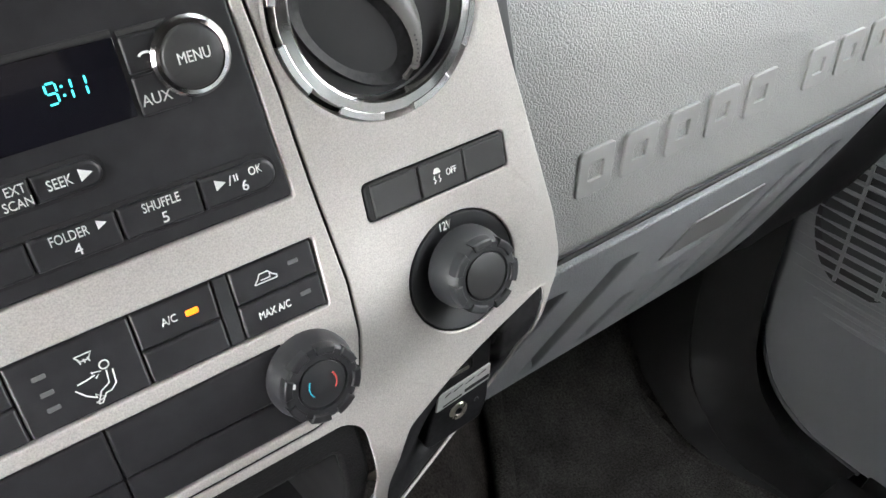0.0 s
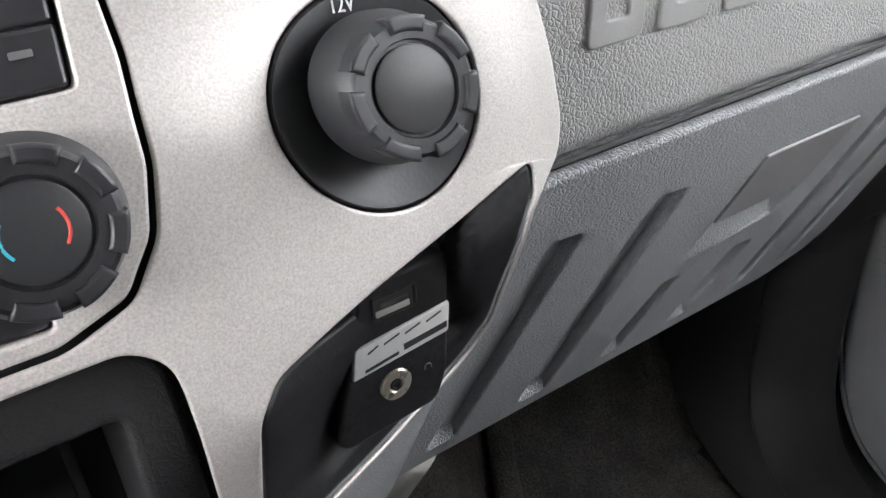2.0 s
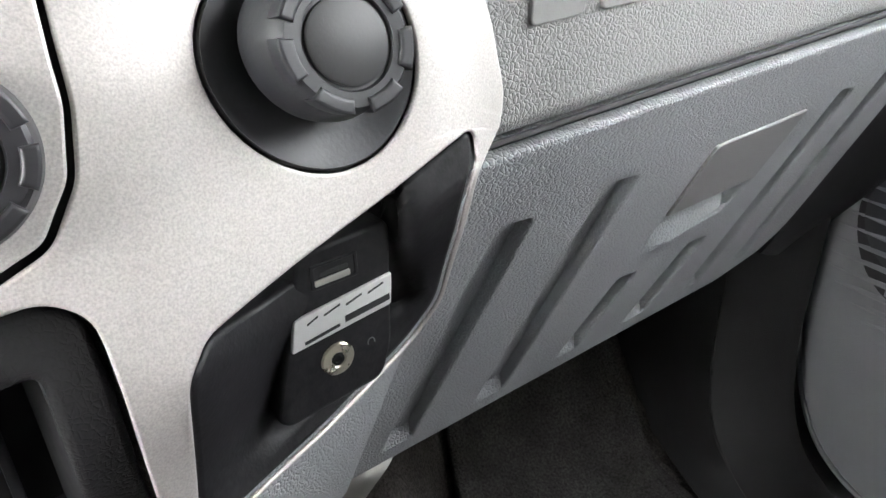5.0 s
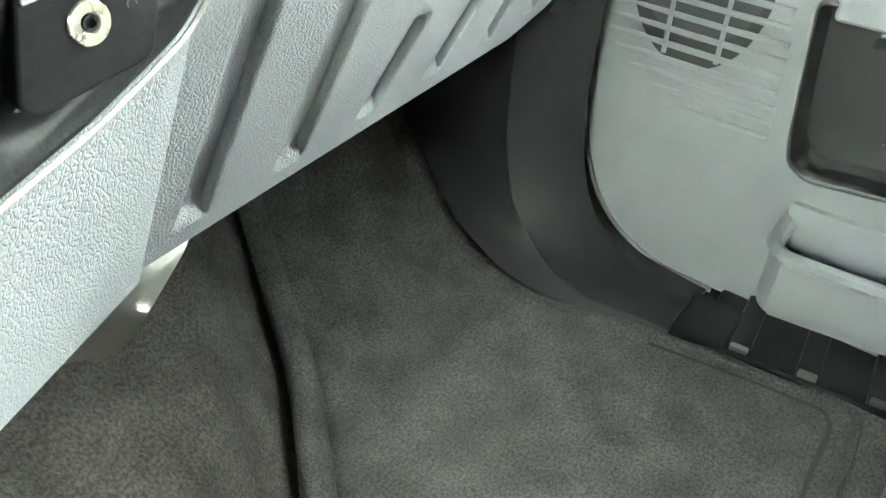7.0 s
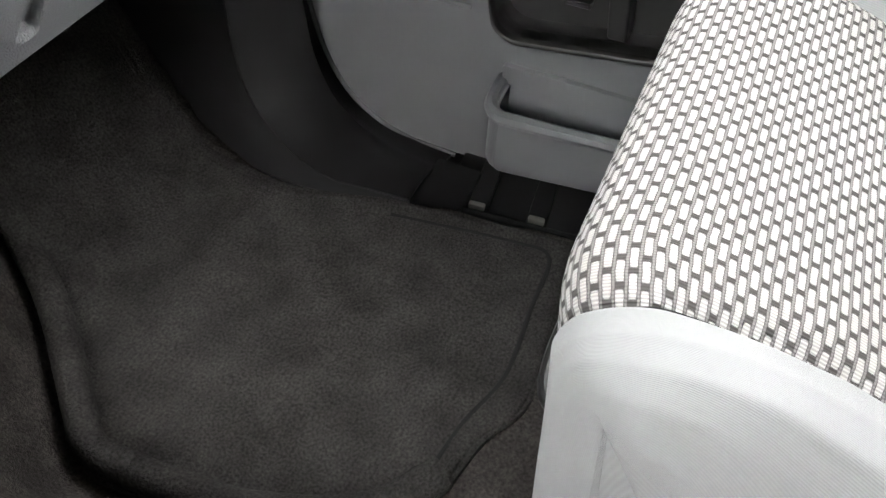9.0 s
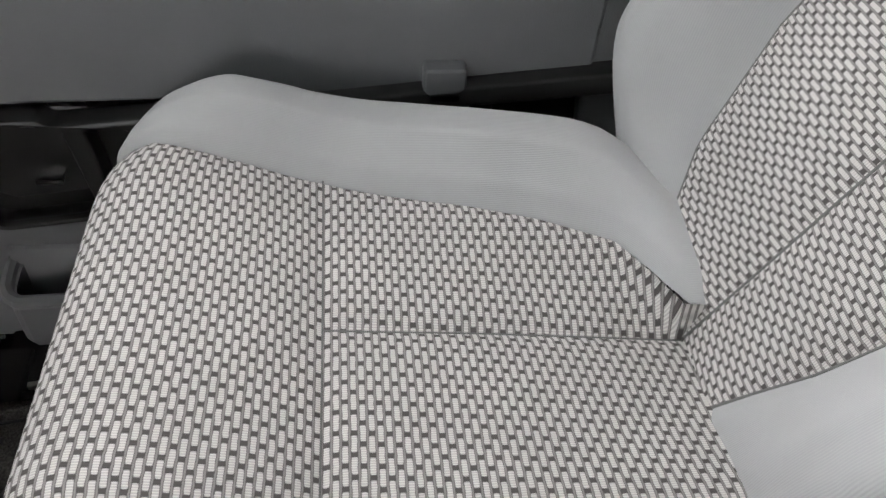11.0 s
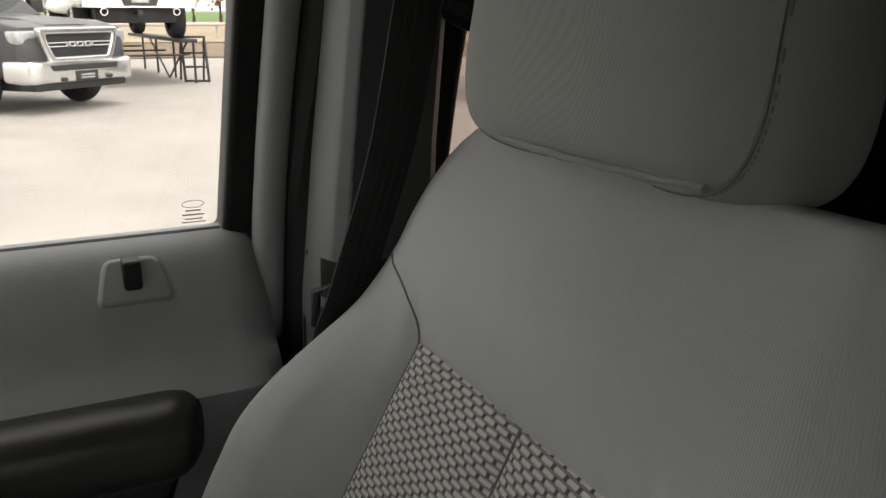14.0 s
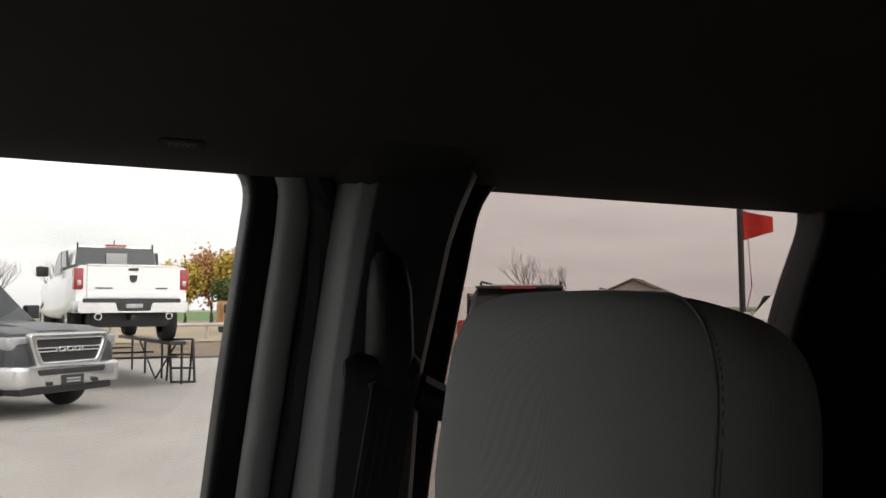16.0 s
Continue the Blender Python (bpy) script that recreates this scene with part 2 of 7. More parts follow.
# headliner colour holds the shade of the weakly lit roof
HEADLINER = material("shaded_headliner_cloth", (0.045, 0.044, 0.042), 0.95, grain=0.0002, grain_size=0.0015, mottle=0.05, spec=0.1)
SEAL_GREY = material("grey_seal_rubber", (0.27, 0.276, 0.273), 0.55, grain=0.00005, grain_size=0.002, mottle=0.06)
# one grey pillar trim in two tones: lit front edge, shaded face
PILLAR_LIT = material("lit_pillar_plastic", (0.165, 0.172, 0.175), 0.5, grain=0.00008, grain_size=0.002, mottle=0.05)
PILLAR_SHADED = material("shaded_pillar_plastic", (0.055, 0.058, 0.060), 0.5, grain=0.00008, grain_size=0.002, mottle=0.05)
BELT = material("black_belt_webbing", (0.015, 0.015, 0.016), 0.75, grain=0.0003, grain_size=0.0012, mottle=0.15)
SEAT_GREY = cloth("light_grey_seat_cloth", (0.37, 0.375, 0.375))
HEAD_GREY = cloth("grey_headrest_cloth", (0.25, 0.255, 0.25), 0.0013)
ETCH = material("pale_etched_glass", (0.33, 0.33, 0.32), 0.7, mottle=0.05)
# bench cloth darkened to near-black for the shade of the rear cabin
BENCH_SHADED = cloth("shaded_bench_cloth", (0.03, 0.03, 0.03))
WEAVE = woven("basket_weave_cloth")
BADGE = material("smooth_dash_vinyl", (0.31, 0.31, 0.302), 0.42, grain=0.00006, grain_size=0.001, mottle=0.05)
DARK_THREAD = material("black_thread", (0.01, 0.01, 0.01), 0.9, mottle=0.1, mottle_size=0.004)
SEAM = material("dark_seam_thread", (0.15, 0.148, 0.146), 0.9, mottle=0.1, mottle_size=0.004)
GLASS = pane("clear_door_glass", (0.93, 0.95, 0.93))
PRIVACY = pane("tinted_rear_glass", (0.64, 0.605, 0.58), 0.05)
# tint for unseen panes, set this deep to keep light off the headrest
DIMMING_TINT = pane("light_cutting_glass", (0.13, 0.125, 0.12), 0.05)
DIMMING_SCREEN = pane("dimming_windscreen_glass", (0.72, 0.76, 0.74), 0.05)


# ---- mesh helpers ----
def thing(name, label, category, at=(0, 0, 0), group="", kind=""):
    ob = new(name)
    ob.empty_display_size = 0.05
    ob.location = at
    return tagged(ob, label, category, group, kind)


def link(name, me, mat, parent=None, label="", sharp=35, m=None):
    if m is not None:
        me.transform(m)
    for p in me.polygons:
        p.use_smooth = True
    me.set_sharp_from_angle(angle=radians(sharp))
    if len(me.materials) == 0:
        me.materials.append(mat)
    ob = new(name, me)
    if parent is not None:
        ob.parent = parent
        if parent.type == "EMPTY":
            ob.matrix_parent_inverse = Matrix.Translation(parent.location).inverted()
    if label:
        ob["label"] = label
    return ob


def part(name, bm, mat, parent=None, label="", sharp=35, m=None):
    me = bpy.data.meshes.new(name)
    bm.normal_update()
    bm.to_mesh(me)
    bm.free()
    return link(name, me, mat, parent, label, sharp, m)


def rrect(x0, x1, y0, y1, r, n=5):
    pts = []
    for cx, cy, a in ((x1 - r, y1 - r, 0), (x0 + r, y1 - r, 90), (x0 + r, y0 + r, 180), (x1 - r, y0 + r, 270)):
        for i in range(n + 1):
            t = radians(a + 90 * i / n)
            pts.append((cx + r * math.cos(t), cy + r * math.sin(t)))
    return pts


def circle(cx, cy, r, n=48, ry=None):
    return [(cx + r * math.cos(2 * math.pi * i / n), cy + (ry or r) * math.sin(2 * math.pi * i / n)) for i in range(n)]


def fillet(poly, r, n=5):
    """The polygon with its corners rounded."""
    out = []
    for i, p in enumerate(poly):
        p, a, c = Vector(p), Vector(poly[i - 1]), Vector(poly[(i + 1) % len(poly)])
        da, dc = a - p, c - p
        k = min(r, da.length * 0.45, dc.length * 0.45)
        s, e = p + da.normalized() * k, p + dc.normalized() * k
        for j in range(n + 1):
            t = j / n
            out.append(tuple(s * (1 - t) ** 2 + p * 2 * t * (1 - t) + e * t * t))
    return out


def plate(name, loops, w0, w1, mat, parent, m, bevel=0.0006, label="", sharp=40, weld=False):
    """A flat piece of the given outline (and holes), from depth w0 to w1, with rounded edges, laid out by m."""
    cu = bpy.data.curves.new(name, "CURVE")
    cu.dimensions, cu.fill_mode = "2D", "BOTH"
    bevel = min(bevel, (w1 - w0) * 0.45)
    cu.extrude, cu.bevel_depth, cu.bevel_resolution, cu.offset = (w1 - w0) / 2 - bevel, bevel, 2, -bevel
    for loop in loops:
        s = cu.splines.new("POLY")
        s.points.add(len(loop) - 1)
        for q, p in zip(s.points, loop):
            q.co = (p[0], p[1], 0, 1)
        s.use_cyclic_u = True
    ob = bpy.data.objects.new(name, cu)
    me = bpy.data.meshes.new_from_object(ob)
    bpy.data.objects.remove(ob)
    bpy.data.curves.remove(cu)
    me.materials.clear()
    if weld:
        bm = bmesh.new()
        bm.from_mesh(me)
        bmesh.ops.remove_doubles(bm, verts=bm.verts[:], dist=1e-6)
        bm.to_mesh(me)
        bm.free()
    return link(name, me, mat, parent, label, sharp, m @ Matrix.Translation((0, 0, (w0 + w1) / 2)))


def letters(text, size, u, v, w, m, mat, parent, name="lettering", squeeze=1.0, depth=0.0002, lean=0.0):
    cu = bpy.data.curves.new(name, "FONT")
    cu.body, cu.size, cu.align_x, cu.align_y, cu.extrude, cu.shear = text, size, "CENTER", "CENTER", depth, lean
    cu.resolution_u = 3
    ob = bpy.data.objects.new(name, cu)
    me = bpy.data.meshes.new_from_object(ob)
    bpy.data.objects.remove(ob)
    bpy.data.curves.remove(cu)
    me.materials.clear()
    return link(name, me, mat, parent, "", 40, m @ Matrix.Translation((u, v, w)) @ Matrix.Diagonal((squeeze, 1, 1, 1)))


def lathe(profile, n=48, m=None):
    """A turned piece: (radius, height) pairs round the local z axis."""
    bm = bmesh.new()
    rings = []
    for r, h in profile:
        if r < 1e-6:
            rings.append([bm.verts.new((0, 0, h))])
        else:
            rings.append([bm.verts.new((r * math.cos(2 * math.pi * i / n), r * math.sin(2 * math.pi * i / n), h)) for i in range(n)])
    for a, b in zip(rings, rings[1:]):
        for i in range(n):
            j = (i + 1) % n
            if len(a) == 1:
                bm.faces.new((a[0], b[j], b[i])) if len(b) > 1 else None
            elif len(b) == 1:
                bm.faces.new((a[i], a[j], b[0]))
            else:
                bm.faces.new((a[i], a[j], b[j], b[i]))
    bmesh.ops.recalc_face_normals(bm, faces=bm.faces)
    if m is not None:
        bm.transform(m)
    return bm


def tube(points, r, n=10, closed=False, bm=None, squash=1.0):
    """A round bar along the points."""
    bm = bm or bmesh.new()
    pts = [Vector(p) for p in points]
    rings = []
    for i, p in enumerate(pts):
        a = pts[i - 1] if (i or closed) else p
        c = pts[(i + 1) % len(pts)] if (i < len(pts) - 1 or closed) else p
        d = (c - a).normalized()
        side = d.cross(Vector((0, 0, 1)))
        if side.length < 1e-3:
            side = d.cross(Vector((0, 1, 0)))
        side.normalize()
        up = side.cross(d)
        rings.append([bm.verts.new(p + (side * math.cos(2 * math.pi * k / n) + up * math.sin(2 * math.pi * k / n) * squash) * r) for k in range(n)])
    pairs = list(zip(rings, rings[1:])) + ([(rings[-1], rings[0])] if closed else [])
    for a, b in pairs:
        for k in range(n):
            j = (k + 1) % n
            bm.faces.new((a[k], a[j], b[j], b[k]))
    if not closed:
        bm.faces.new(rings[0][::-1])
        bm.faces.new(rings[-1])
    bmesh.ops.recalc_face_normals(bm, faces=bm.faces)
    return bm


def sheet(f, nu, nv, thick=0.0, uv=None, close_u=False):
    """A curved sheet through f(a, b), a and b from 0 to 1; thick gives it a back. uv(a, b): metres for the cloth."""
    bm = bmesh.new()
    lay = bm.loops.layers.uv.new("UVMap")
    cols = nu if close_u else nu + 1
    vs = [[bm.verts.new(f(i / nu, j / nv)) for j in range(nv + 1)] for i in range(cols)]
    for i in range(nu):
        for j in range(nv):
            k = (i + 1) % cols
            fc = bm.faces.new((vs[i][j], vs[k][j], vs[k][j + 1], vs[i][j + 1]))
            if uv:
                for lp, (a, b) in zip(fc.loops, ((i, j), (i + 1, j), (i + 1, j + 1), (i, j + 1))):
                    lp[lay].uv = uv(a / nu, b / nv)
    if thick:
        bm.normal_update()
        bmesh.ops.solidify(bm, geom=bm.faces[:], thickness=thick)
    return bm


def box(x0, x1, y0, y1, z0, z1, bevel=0.004, seg=2, bm=None):
    bm = bm or bmesh.new()
    r = bmesh.ops.create_cube(bm, size=1.0, matrix=Matrix.Translation(((x0 + x1) / 2, (y0 + y1) / 2, (z0 + z1) / 2)) @ Matrix.Diagonal((x1 - x0, y1 - y0, z1 - z0, 1)))
    if bevel:
        es = list({e for v in r["verts"] for e in v.link_edges})
        bmesh.ops.bevel(bm, geom=es, offset=bevel, segments=seg, affect="EDGES", profile=0.6)
    return bm


def spline(points, n):
    """n + 1 points on a smooth curve through the given ones."""
    p = [Vector(q) for q in points]
    p = [p[0] * 2 - p[1]] + p + [p[-1] * 2 - p[-2]]
    out = []
    for k in range(n + 1):
        t = k / n * (len(p) - 3)
        i = min(int(t), len(p) - 4)
        t -= i
        a, b, c, d = p[i:i + 4]
        out.append(0.5 * ((2 * b) + (c - a) * t + (2 * a - 5 * b + 4 * c - d) * t * t + (3 * b - a - 3 * c + d) * t ** 3))
    return out


def interp(x, table):
    xs = [t[0] for t in table]
    return float(np.interp(x, xs, [t[1] for t in table]))


def smooth(a, b, x):
    t = min(1, max(0, (x - a) / (b - a)))
    return t * t * (3 - 2 * t)


def loft(sections, n=6):
    """A body through rounded cross-sections (x, half width, z0, z1, corner radius, taper of the top)."""
    bm = bmesh.new()
    rings = []
    for x, hw, z0, z1, r, tp in sections:
        lp = rrect(-hw, hw, z0, z1, r, n)
        rings.append([bm.verts.new((x, y * (1 - tp * smooth(z0, z1, z)), z)) for y, z in lp])
    for a, b in zip(rings, rings[1:]):
        for i in range(len(a)):
            j = (i + 1) % len(a)
            bm.faces.new((a[i], a[j], b[j], b[i]))
    bm.faces.new(rings[0][::-1])
    bm.faces.new(rings[-1])
    bmesh.ops.recalc_face_normals(bm, faces=bm.faces)
    return bm


# ---- dashboard ----
STACK = Matrix(((1, 0, 0, 0), (0, 0.2425, -0.9701, -0.005), (0, 0.9701, 0.2425, 0.594), (0, 0, 0, 1)))
GLOVEF = Matrix(((1, 0, 0, 0), (0, -0.427, -0.904, 0.032), (0, 0.904, -0.427, 0.461), (0, 0, 0, 1)))


def at(m, u, v, w=0.0):
    return m @ Matrix.Translation((u, v, w))


RADIOF, CLIMF = at(STACK, 0, 0, -0.0042), at(STACK, 0, 0, -0.0030)
STACK_BACK = STACK.inverted()
BOW_HIGH, BOW_LOW = Vector((-0.028, 0.167, 0.308)), Vector((0.058, -0.003, 0.204))


def bow(u, v):
    """How far the stack swells out of its flat plan at the lower middle, or falls away to the side and foot."""
    swell = 0.0155 * smooth(0.050, -0.030, v) * smooth(0.185, 0.095, u)
    side = 0.016 * smooth(0.212, 0.236, u)
    line = -0.098 + 0.268 * (u - 0.1085)
    foot = 0.055 * smooth(0.0, 0.036, line - v) * interp(u, [(0.09, 0.55), (0.11, 0.66), (0.18, 1.0)])
    return swell - side - foot


def settle(root, cut=0.012, dish=0.0):
    """Bend the meshes of a thing, laid out flat on the stack, to the stack's swelling form."""
    for ob in [root] + list(root.children_recursive):
        if ob.type != "MESH":
            continue
        bm = bmesh.new()
        bm.from_mesh(ob.data)
        bm.transform(STACK_BACK)
        for axis in (0, 1):
            lo, hi = min(v.co[axis] for v in bm.verts), max(v.co[axis] for v in bm.verts)
            if hi - lo < cut * 1.6:
                continue
            n = int((hi - lo) / cut)
            for k in range(1, n + 1):
                co, no = Vector((0, 0, 0)), Vector((0, 0, 0))
                co[axis], no[axis] = lo + (hi - lo) * k / (n + 1), 1.0
                bmesh.ops.bisect_plane(bm, geom=bm.verts[:] + bm.edges[:] + bm.faces[:], dist=1e-6, plane_co=co, plane_no=no)
        for v in bm.verts:
            rim = -0.1434 + 0.415 * (v.co.x - 0.1028)
            d = bow(v.co.x, v.co.y) - dish * smooth(0.108, 0.136, v.co.x) * smooth(0.186, 0.178, v.co.x) * smooth(rim + 0.005, rim + 0.017, v.co.y)
            o = BOW_LOW.lerp(BOW_HIGH, smooth(-0.095, -0.050, v.co.y))
            k = 1 - d / (o.z - v.co.z)
            v.co = Vector((o.x + (v.co.x - o.x) * k, o.y + (v.co.y - o.y) * k, v.co.z + d))
        bm.transform(STACK)
        bm.to_mesh(ob.data)
        bm.free()


def press_button(name, u0, u1, v0, v1, parent, r=0.0012, w0=0.001, w1=0.0042, mat=None, m=None):
    return plate(name, [rrect(u0, u1, v0, v1, r)], w0, w1, mat or BLACK, parent, m or CLIMF, 0.0012)


dashboard = thing("dashboard", "grey vinyl dashboard with satin silver centre stack", "dashboard", (0.3, 0.05, 0.5))

VENT_C, VENT_R = (0.148, 0.114), 0.048
right_outline = [(0.088, 0.20), (0.205, 0.20), (0.211, 0.10), (0.215, 0.07), (0.2215, 0.033), (0.2302, -0.018), (0.2308, -0.040), (0.2275, -0.052),
                 (0.2170, -0.0688), (0.1910, -0.1054), (0.1764, -0.1148), (0.1436, -0.1298), (0.1010, -0.1460), (0.0870, -0.168), (-0.12, -0.168), (-0.12, -0.0668),
                 (0.072, -0.0668), (0.0910, -0.0612), (0.1008, -0.0485), (0.1050, -0.030), (0.1053, -0.003), (0.0995, 0.05), (0.0962, 0.09), (0.0915, 0.127)]
pocket_hole = fillet([(0.2165, -0.0555), (0.150, -0.0785), (0.1165, -0.0905), (0.1085, -0.101), (0.0988, -0.1425), (0.1025, -0.144), (0.143, -0.1285), (0.176, -0.1135),
                      (0.190, -0.1045), (0.2155, -0.067)], 0.004)
cubby_hole = fillet([(-0.11, -0.071), (0.084, -0.071), (0.0925, -0.077), (0.0905, -0.160), (-0.11, -0.160)], 0.006)
SOCK = (0.1675, -0.025)
plate("stack_panel", [fillet(right_outline, 0.004), pocket_hole, cubby_hole, circle(*SOCK, 0.0327), rrect(0.1215, 0.2035, 0.0195, 0.039, 0.003),
                      circle(*VENT_C, 0.0515, 64)], -0.0020, 0.0, SILVER, dashboard, STACK, 0.0009, "satin silver painted stack panel")
centre_outline = [(-0.12, -0.0649), (0.071, -0.0649), (0.0896, -0.0595), (0.0990, -0.0475), (0.1032, -0.030), (0.1035, -0.003), (0.0977, 0.05), (0.0944, 0.09), (0.0897, 0.127), (0.087, 0.2), (-0.12, 0.2)]
RADIO_LOOP = [(-0.115, 0.0465), (0.0895, 0.0465), (0.0840, 0.129), (0.0805, 0.195), (-0.115, 0.195)]
plate("climate_panel", [fillet(centre_outline, 0.003), fillet([(u + 0.0006, v - 0.0006 if v < 0.1 else v) for u, v in RADIO_LOOP], 0.003), rrect(-0.101, 0.0930, -0.0088, 0.0258, 0.002), fillet([(-0.101, -0.0608), (0.0720, -0.0608), (0.0735, -0.050), (0.0665, -0.0165), (-0.101, -0.0165)], 0.002)], -0.006, 0.0010, SILVER, dashboard, STACK, 0.0009, "satin silver climate panel")
plate("stack_backing", [rrect(-0.12, 0.222, -0.07, 0.2, 0.004)], -0.012, -0.0062, RUBBER, dashboard, STACK, 0.001)

# the soft pad above the glove box
PAD_PROFILE = [(0.040, 0.5165), (0.018, 0.5162), (0.0128, 0.5205), (0.0122, 0.527), (0.0135, 0.55), (0.0155, 0.58), (0.021, 0.62), (0.034, 0.66), (0.06, 0.70), (0.11, 0.74), (0.20, 0.765), (0.55, 0.785)]
pad_line = spline([(0, y, z) for y, z in PAD_PROFILE], 40)


def pad_point(a, b):
    q = pad_line[int(round(b * 40))]
    x = 0.19 + a * 0.62
    return (x, q.y + 0.10 * smooth(0.62, 0.82, x), q.z)


part("dash_pad", sheet(pad_point, 40, 40, 0.004), PAD, dashboard, "grey pebble-grained vinyl dash pad")
# black bead added to draw the shade in the gap below the pad
part("pad_seam", tube([(0.234 + 0.0135 * k, 0.0118 + 0.10 * smooth(0.62, 0.82, 0.234 + 0.0135 * k), 0.5152) for k in range(31)], 0.0017, 8), RUBBER, dashboard, "black bead drawing the shaded gap under the pad")
part("dash_top", box(-0.80, 0.19, 0.06, 0.54, 0.70, 0.785, 0.03), PAD, dashboard)


def frame_shape(u, v, w, h, lean, slots):
    """One raised block of the moulded badge: a slanted rounded outline with plain slots."""
    k = lean
    o = fillet([(u, v), (u + w, v), (u + w + k, v + h), (u + k, v + h)], 0.004)
    holes = [fillet([(u + a * w + k * c, v + c * h), (u + b * w + k * c, v + c * h), (u + b * w + k * d, v + d * h), (u + a * w + k * d, v + d * h)], 0.0015) for a, b, c, d in slots]
    return [o] + holes


PADF = Matrix(((1, 0, 0, 0), (0, 0.06, -0.998, 0.0143), (0, 0.998, 0.06, 0.572), (0, 0, 0, 1)))
for i, u in enumerate((0.2685, 0.3065, 0.3455, 0.385, 0.4255, 0.4925, 0.5315, 0.571, 0.6105)):
    w = 0.0335
    y_off = -0.0004 - max(0, 0.10 * smooth(0.62, 0.82, u + w / 2))
    plate("raised_badge_block", frame_shape(u, -0.0155, w * 0.86, 0.030, 0.004, [(0.30, 0.70, 0.32, 0.68)]), -0.003, 0.0017 + y_off, BADGE, dashboard, PADF, 0.0009)

# ---- radio ----
radio = thing("radio", "black car radio with lit clock display and chrome-ringed knob", "radio", tuple(RADIOF @ Vector((0.0, 0.12, 0))))
plate("faceplate", [fillet(RADIO_LOOP, 0.003)], 0.0005, 0.0045, BLACK, radio, RADIOF, 0.0012)
plate("display", [rrect(-0.08, 0.0395, 0.0975, 0.1265, 0.0008)], 0.0046, 0.0053, SCREEN, radio, RADIOF, 0.0002, "dark glossy display window")
plate("display_bar", [rrect(-0.08, 0.0395, 0.1272, 0.1292, 0.0005)], 0.0046, 0.0058, SWITCH, radio, RADIOF, 0.0003)
plate("display_bar", [rrect(0.0412, 0.060, 0.1262, 0.1282, 0.0005)], 0.0046, 0.0058, SWITCH, radio, RADIOF, 0.0003)
phone = press_button("phone_button", 0.0412, 0.0600, 0.1122, 0.1258, radio, w0=0.004, w1=0.0062, m=RADIOF)
aux = press_button("aux_button", 0.0412, 0.0600, 0.0965, 0.1112, radio, w0=0.004, w1=0.0062, m=RADIOF)
letters("AUX", 0.0060, 0.0478, 0.1020, 0.0063, RADIOF, WHITE_INK, aux, squeeze=0.9)
arc = [RADIOF @ Vector((0.0485 + 0.0024 * math.cos(t), 0.1175 + 0.0014 * math.sin(t), 0.0064)) for t in [radians(a) for a in range(10, 171, 20)]]
part("handset_mark", tube(arc, 0.0005, 6), WHITE_INK, phone)
SEG = {"9": "abcdfg", "1": "bc"}
bars = {"a": (0.5, 2, 0), "g": (0.5, 1, 0), "d": (0.5, 0, 0), "b": (1, 1.5, 1), "c": (1, 0.5, 1), "f": (0, 1.5, 1), "e": (0, 0.5, 1)}
for ch, u in (("9", 0.0122), ("1", 0.0172), ("1", 0.0222)):
    for s in SEG[ch]:
        fx, fy, up = bars[s]
        cx, cy = u + fx * 0.0036 + fy * 0.0003, 0.1098 + fy * 0.0036
        du, dv = (0.00036, 0.0014) if up else (0.0014, 0.00036)
        plate("clock_segment", [rrect(cx - du, cx + du, cy - dv, cy + dv, 0.0003)], 0.0053, 0.0055, LED_CYAN, radio, RADIOF, 0.0001)
for cy in (0.1118, 0.1150):
    plate("clock_segment", [circle(0.0181, cy, 0.0005, 10)], 0.0053, 0.0055, LED_CYAN, radio, RADIOF, 0.0001)
plate("clock_segment", [rrect(-0.0085, -0.0068, 0.1035, 0.1043, 0.0003)], 0.0053, 0.0055, LED_CYAN, radio, RADIOF, 0.0001)
MENU = at(RADIOF, 0.0640, 0.1135, 0.0022)
knob = part("menu_knob", lathe([(0.0146, 0), (0.0146, 0.003), (0.0112, 0.0085), (0.0108, 0.0088), (0, 0.0094)], 56, MENU), SWITCH, radio)
part("chrome_ring", lathe([(0.0152, -0.001), (0.0154, 0.004), (0.0150, 0.0066), (0.0138, 0.0078), (0.0122, 0.0080), (0.0118, 0.0066)], 56, MENU), CHROME, knob, "chrome ring")
letters("MENU", 0.0060, 0.0, 0.0003, 0.0095, MENU, WHITE_INK, knob, squeeze=0.78)


def pill_right(u0, u1, v0, v1):
    r = (v1 - v0) / 2
    return [(u0, v0)] + [(u1 - r + r * math.cos(radians(a)), (v0 + v1) / 2 + r * math.sin(radians(a))) for a in range(-90, 91, 15)] + [(u0, v1)]


RB = dict(w0=0.004, w1=0.0074, m=RADIOF)
plate("button_groove", [pill_right(-0.09, 0.0855, 0.0525, 0.0695)], 0.0044, 0.0048, RUBBER, radio, RADIOF, 0.0002)
plate("button_groove", [pill_right(-0.09, 0.0225, 0.0765, 0.0905)], 0.0044, 0.0048, RUBBER, radio, RADIOF, 0.0002)
b6 = plate("preset_button", [pill_right(0.0525, 0.084, 0.0545, 0.0675)], 0.004, 0.0074, BLACK, radio, RADIOF, 0.0015)
b5 = press_button("preset_button", 0.0203, 0.0517, 0.0545, 0.0675, radio, **RB)
b4 = press_button("preset_button", -0.0120, 0.0195, 0.0545, 0.0675, radio, **RB)
press_button("preset_button", -0.0445, -0.0128, 0.0545, 0.0675, radio, **RB)
seek = plate("seek_button", [pill_right(-0.003, 0.0210, 0.0785, 0.0888)], 0.004, 0.0074, BLACK, radio, RADIOF, 0.0015)
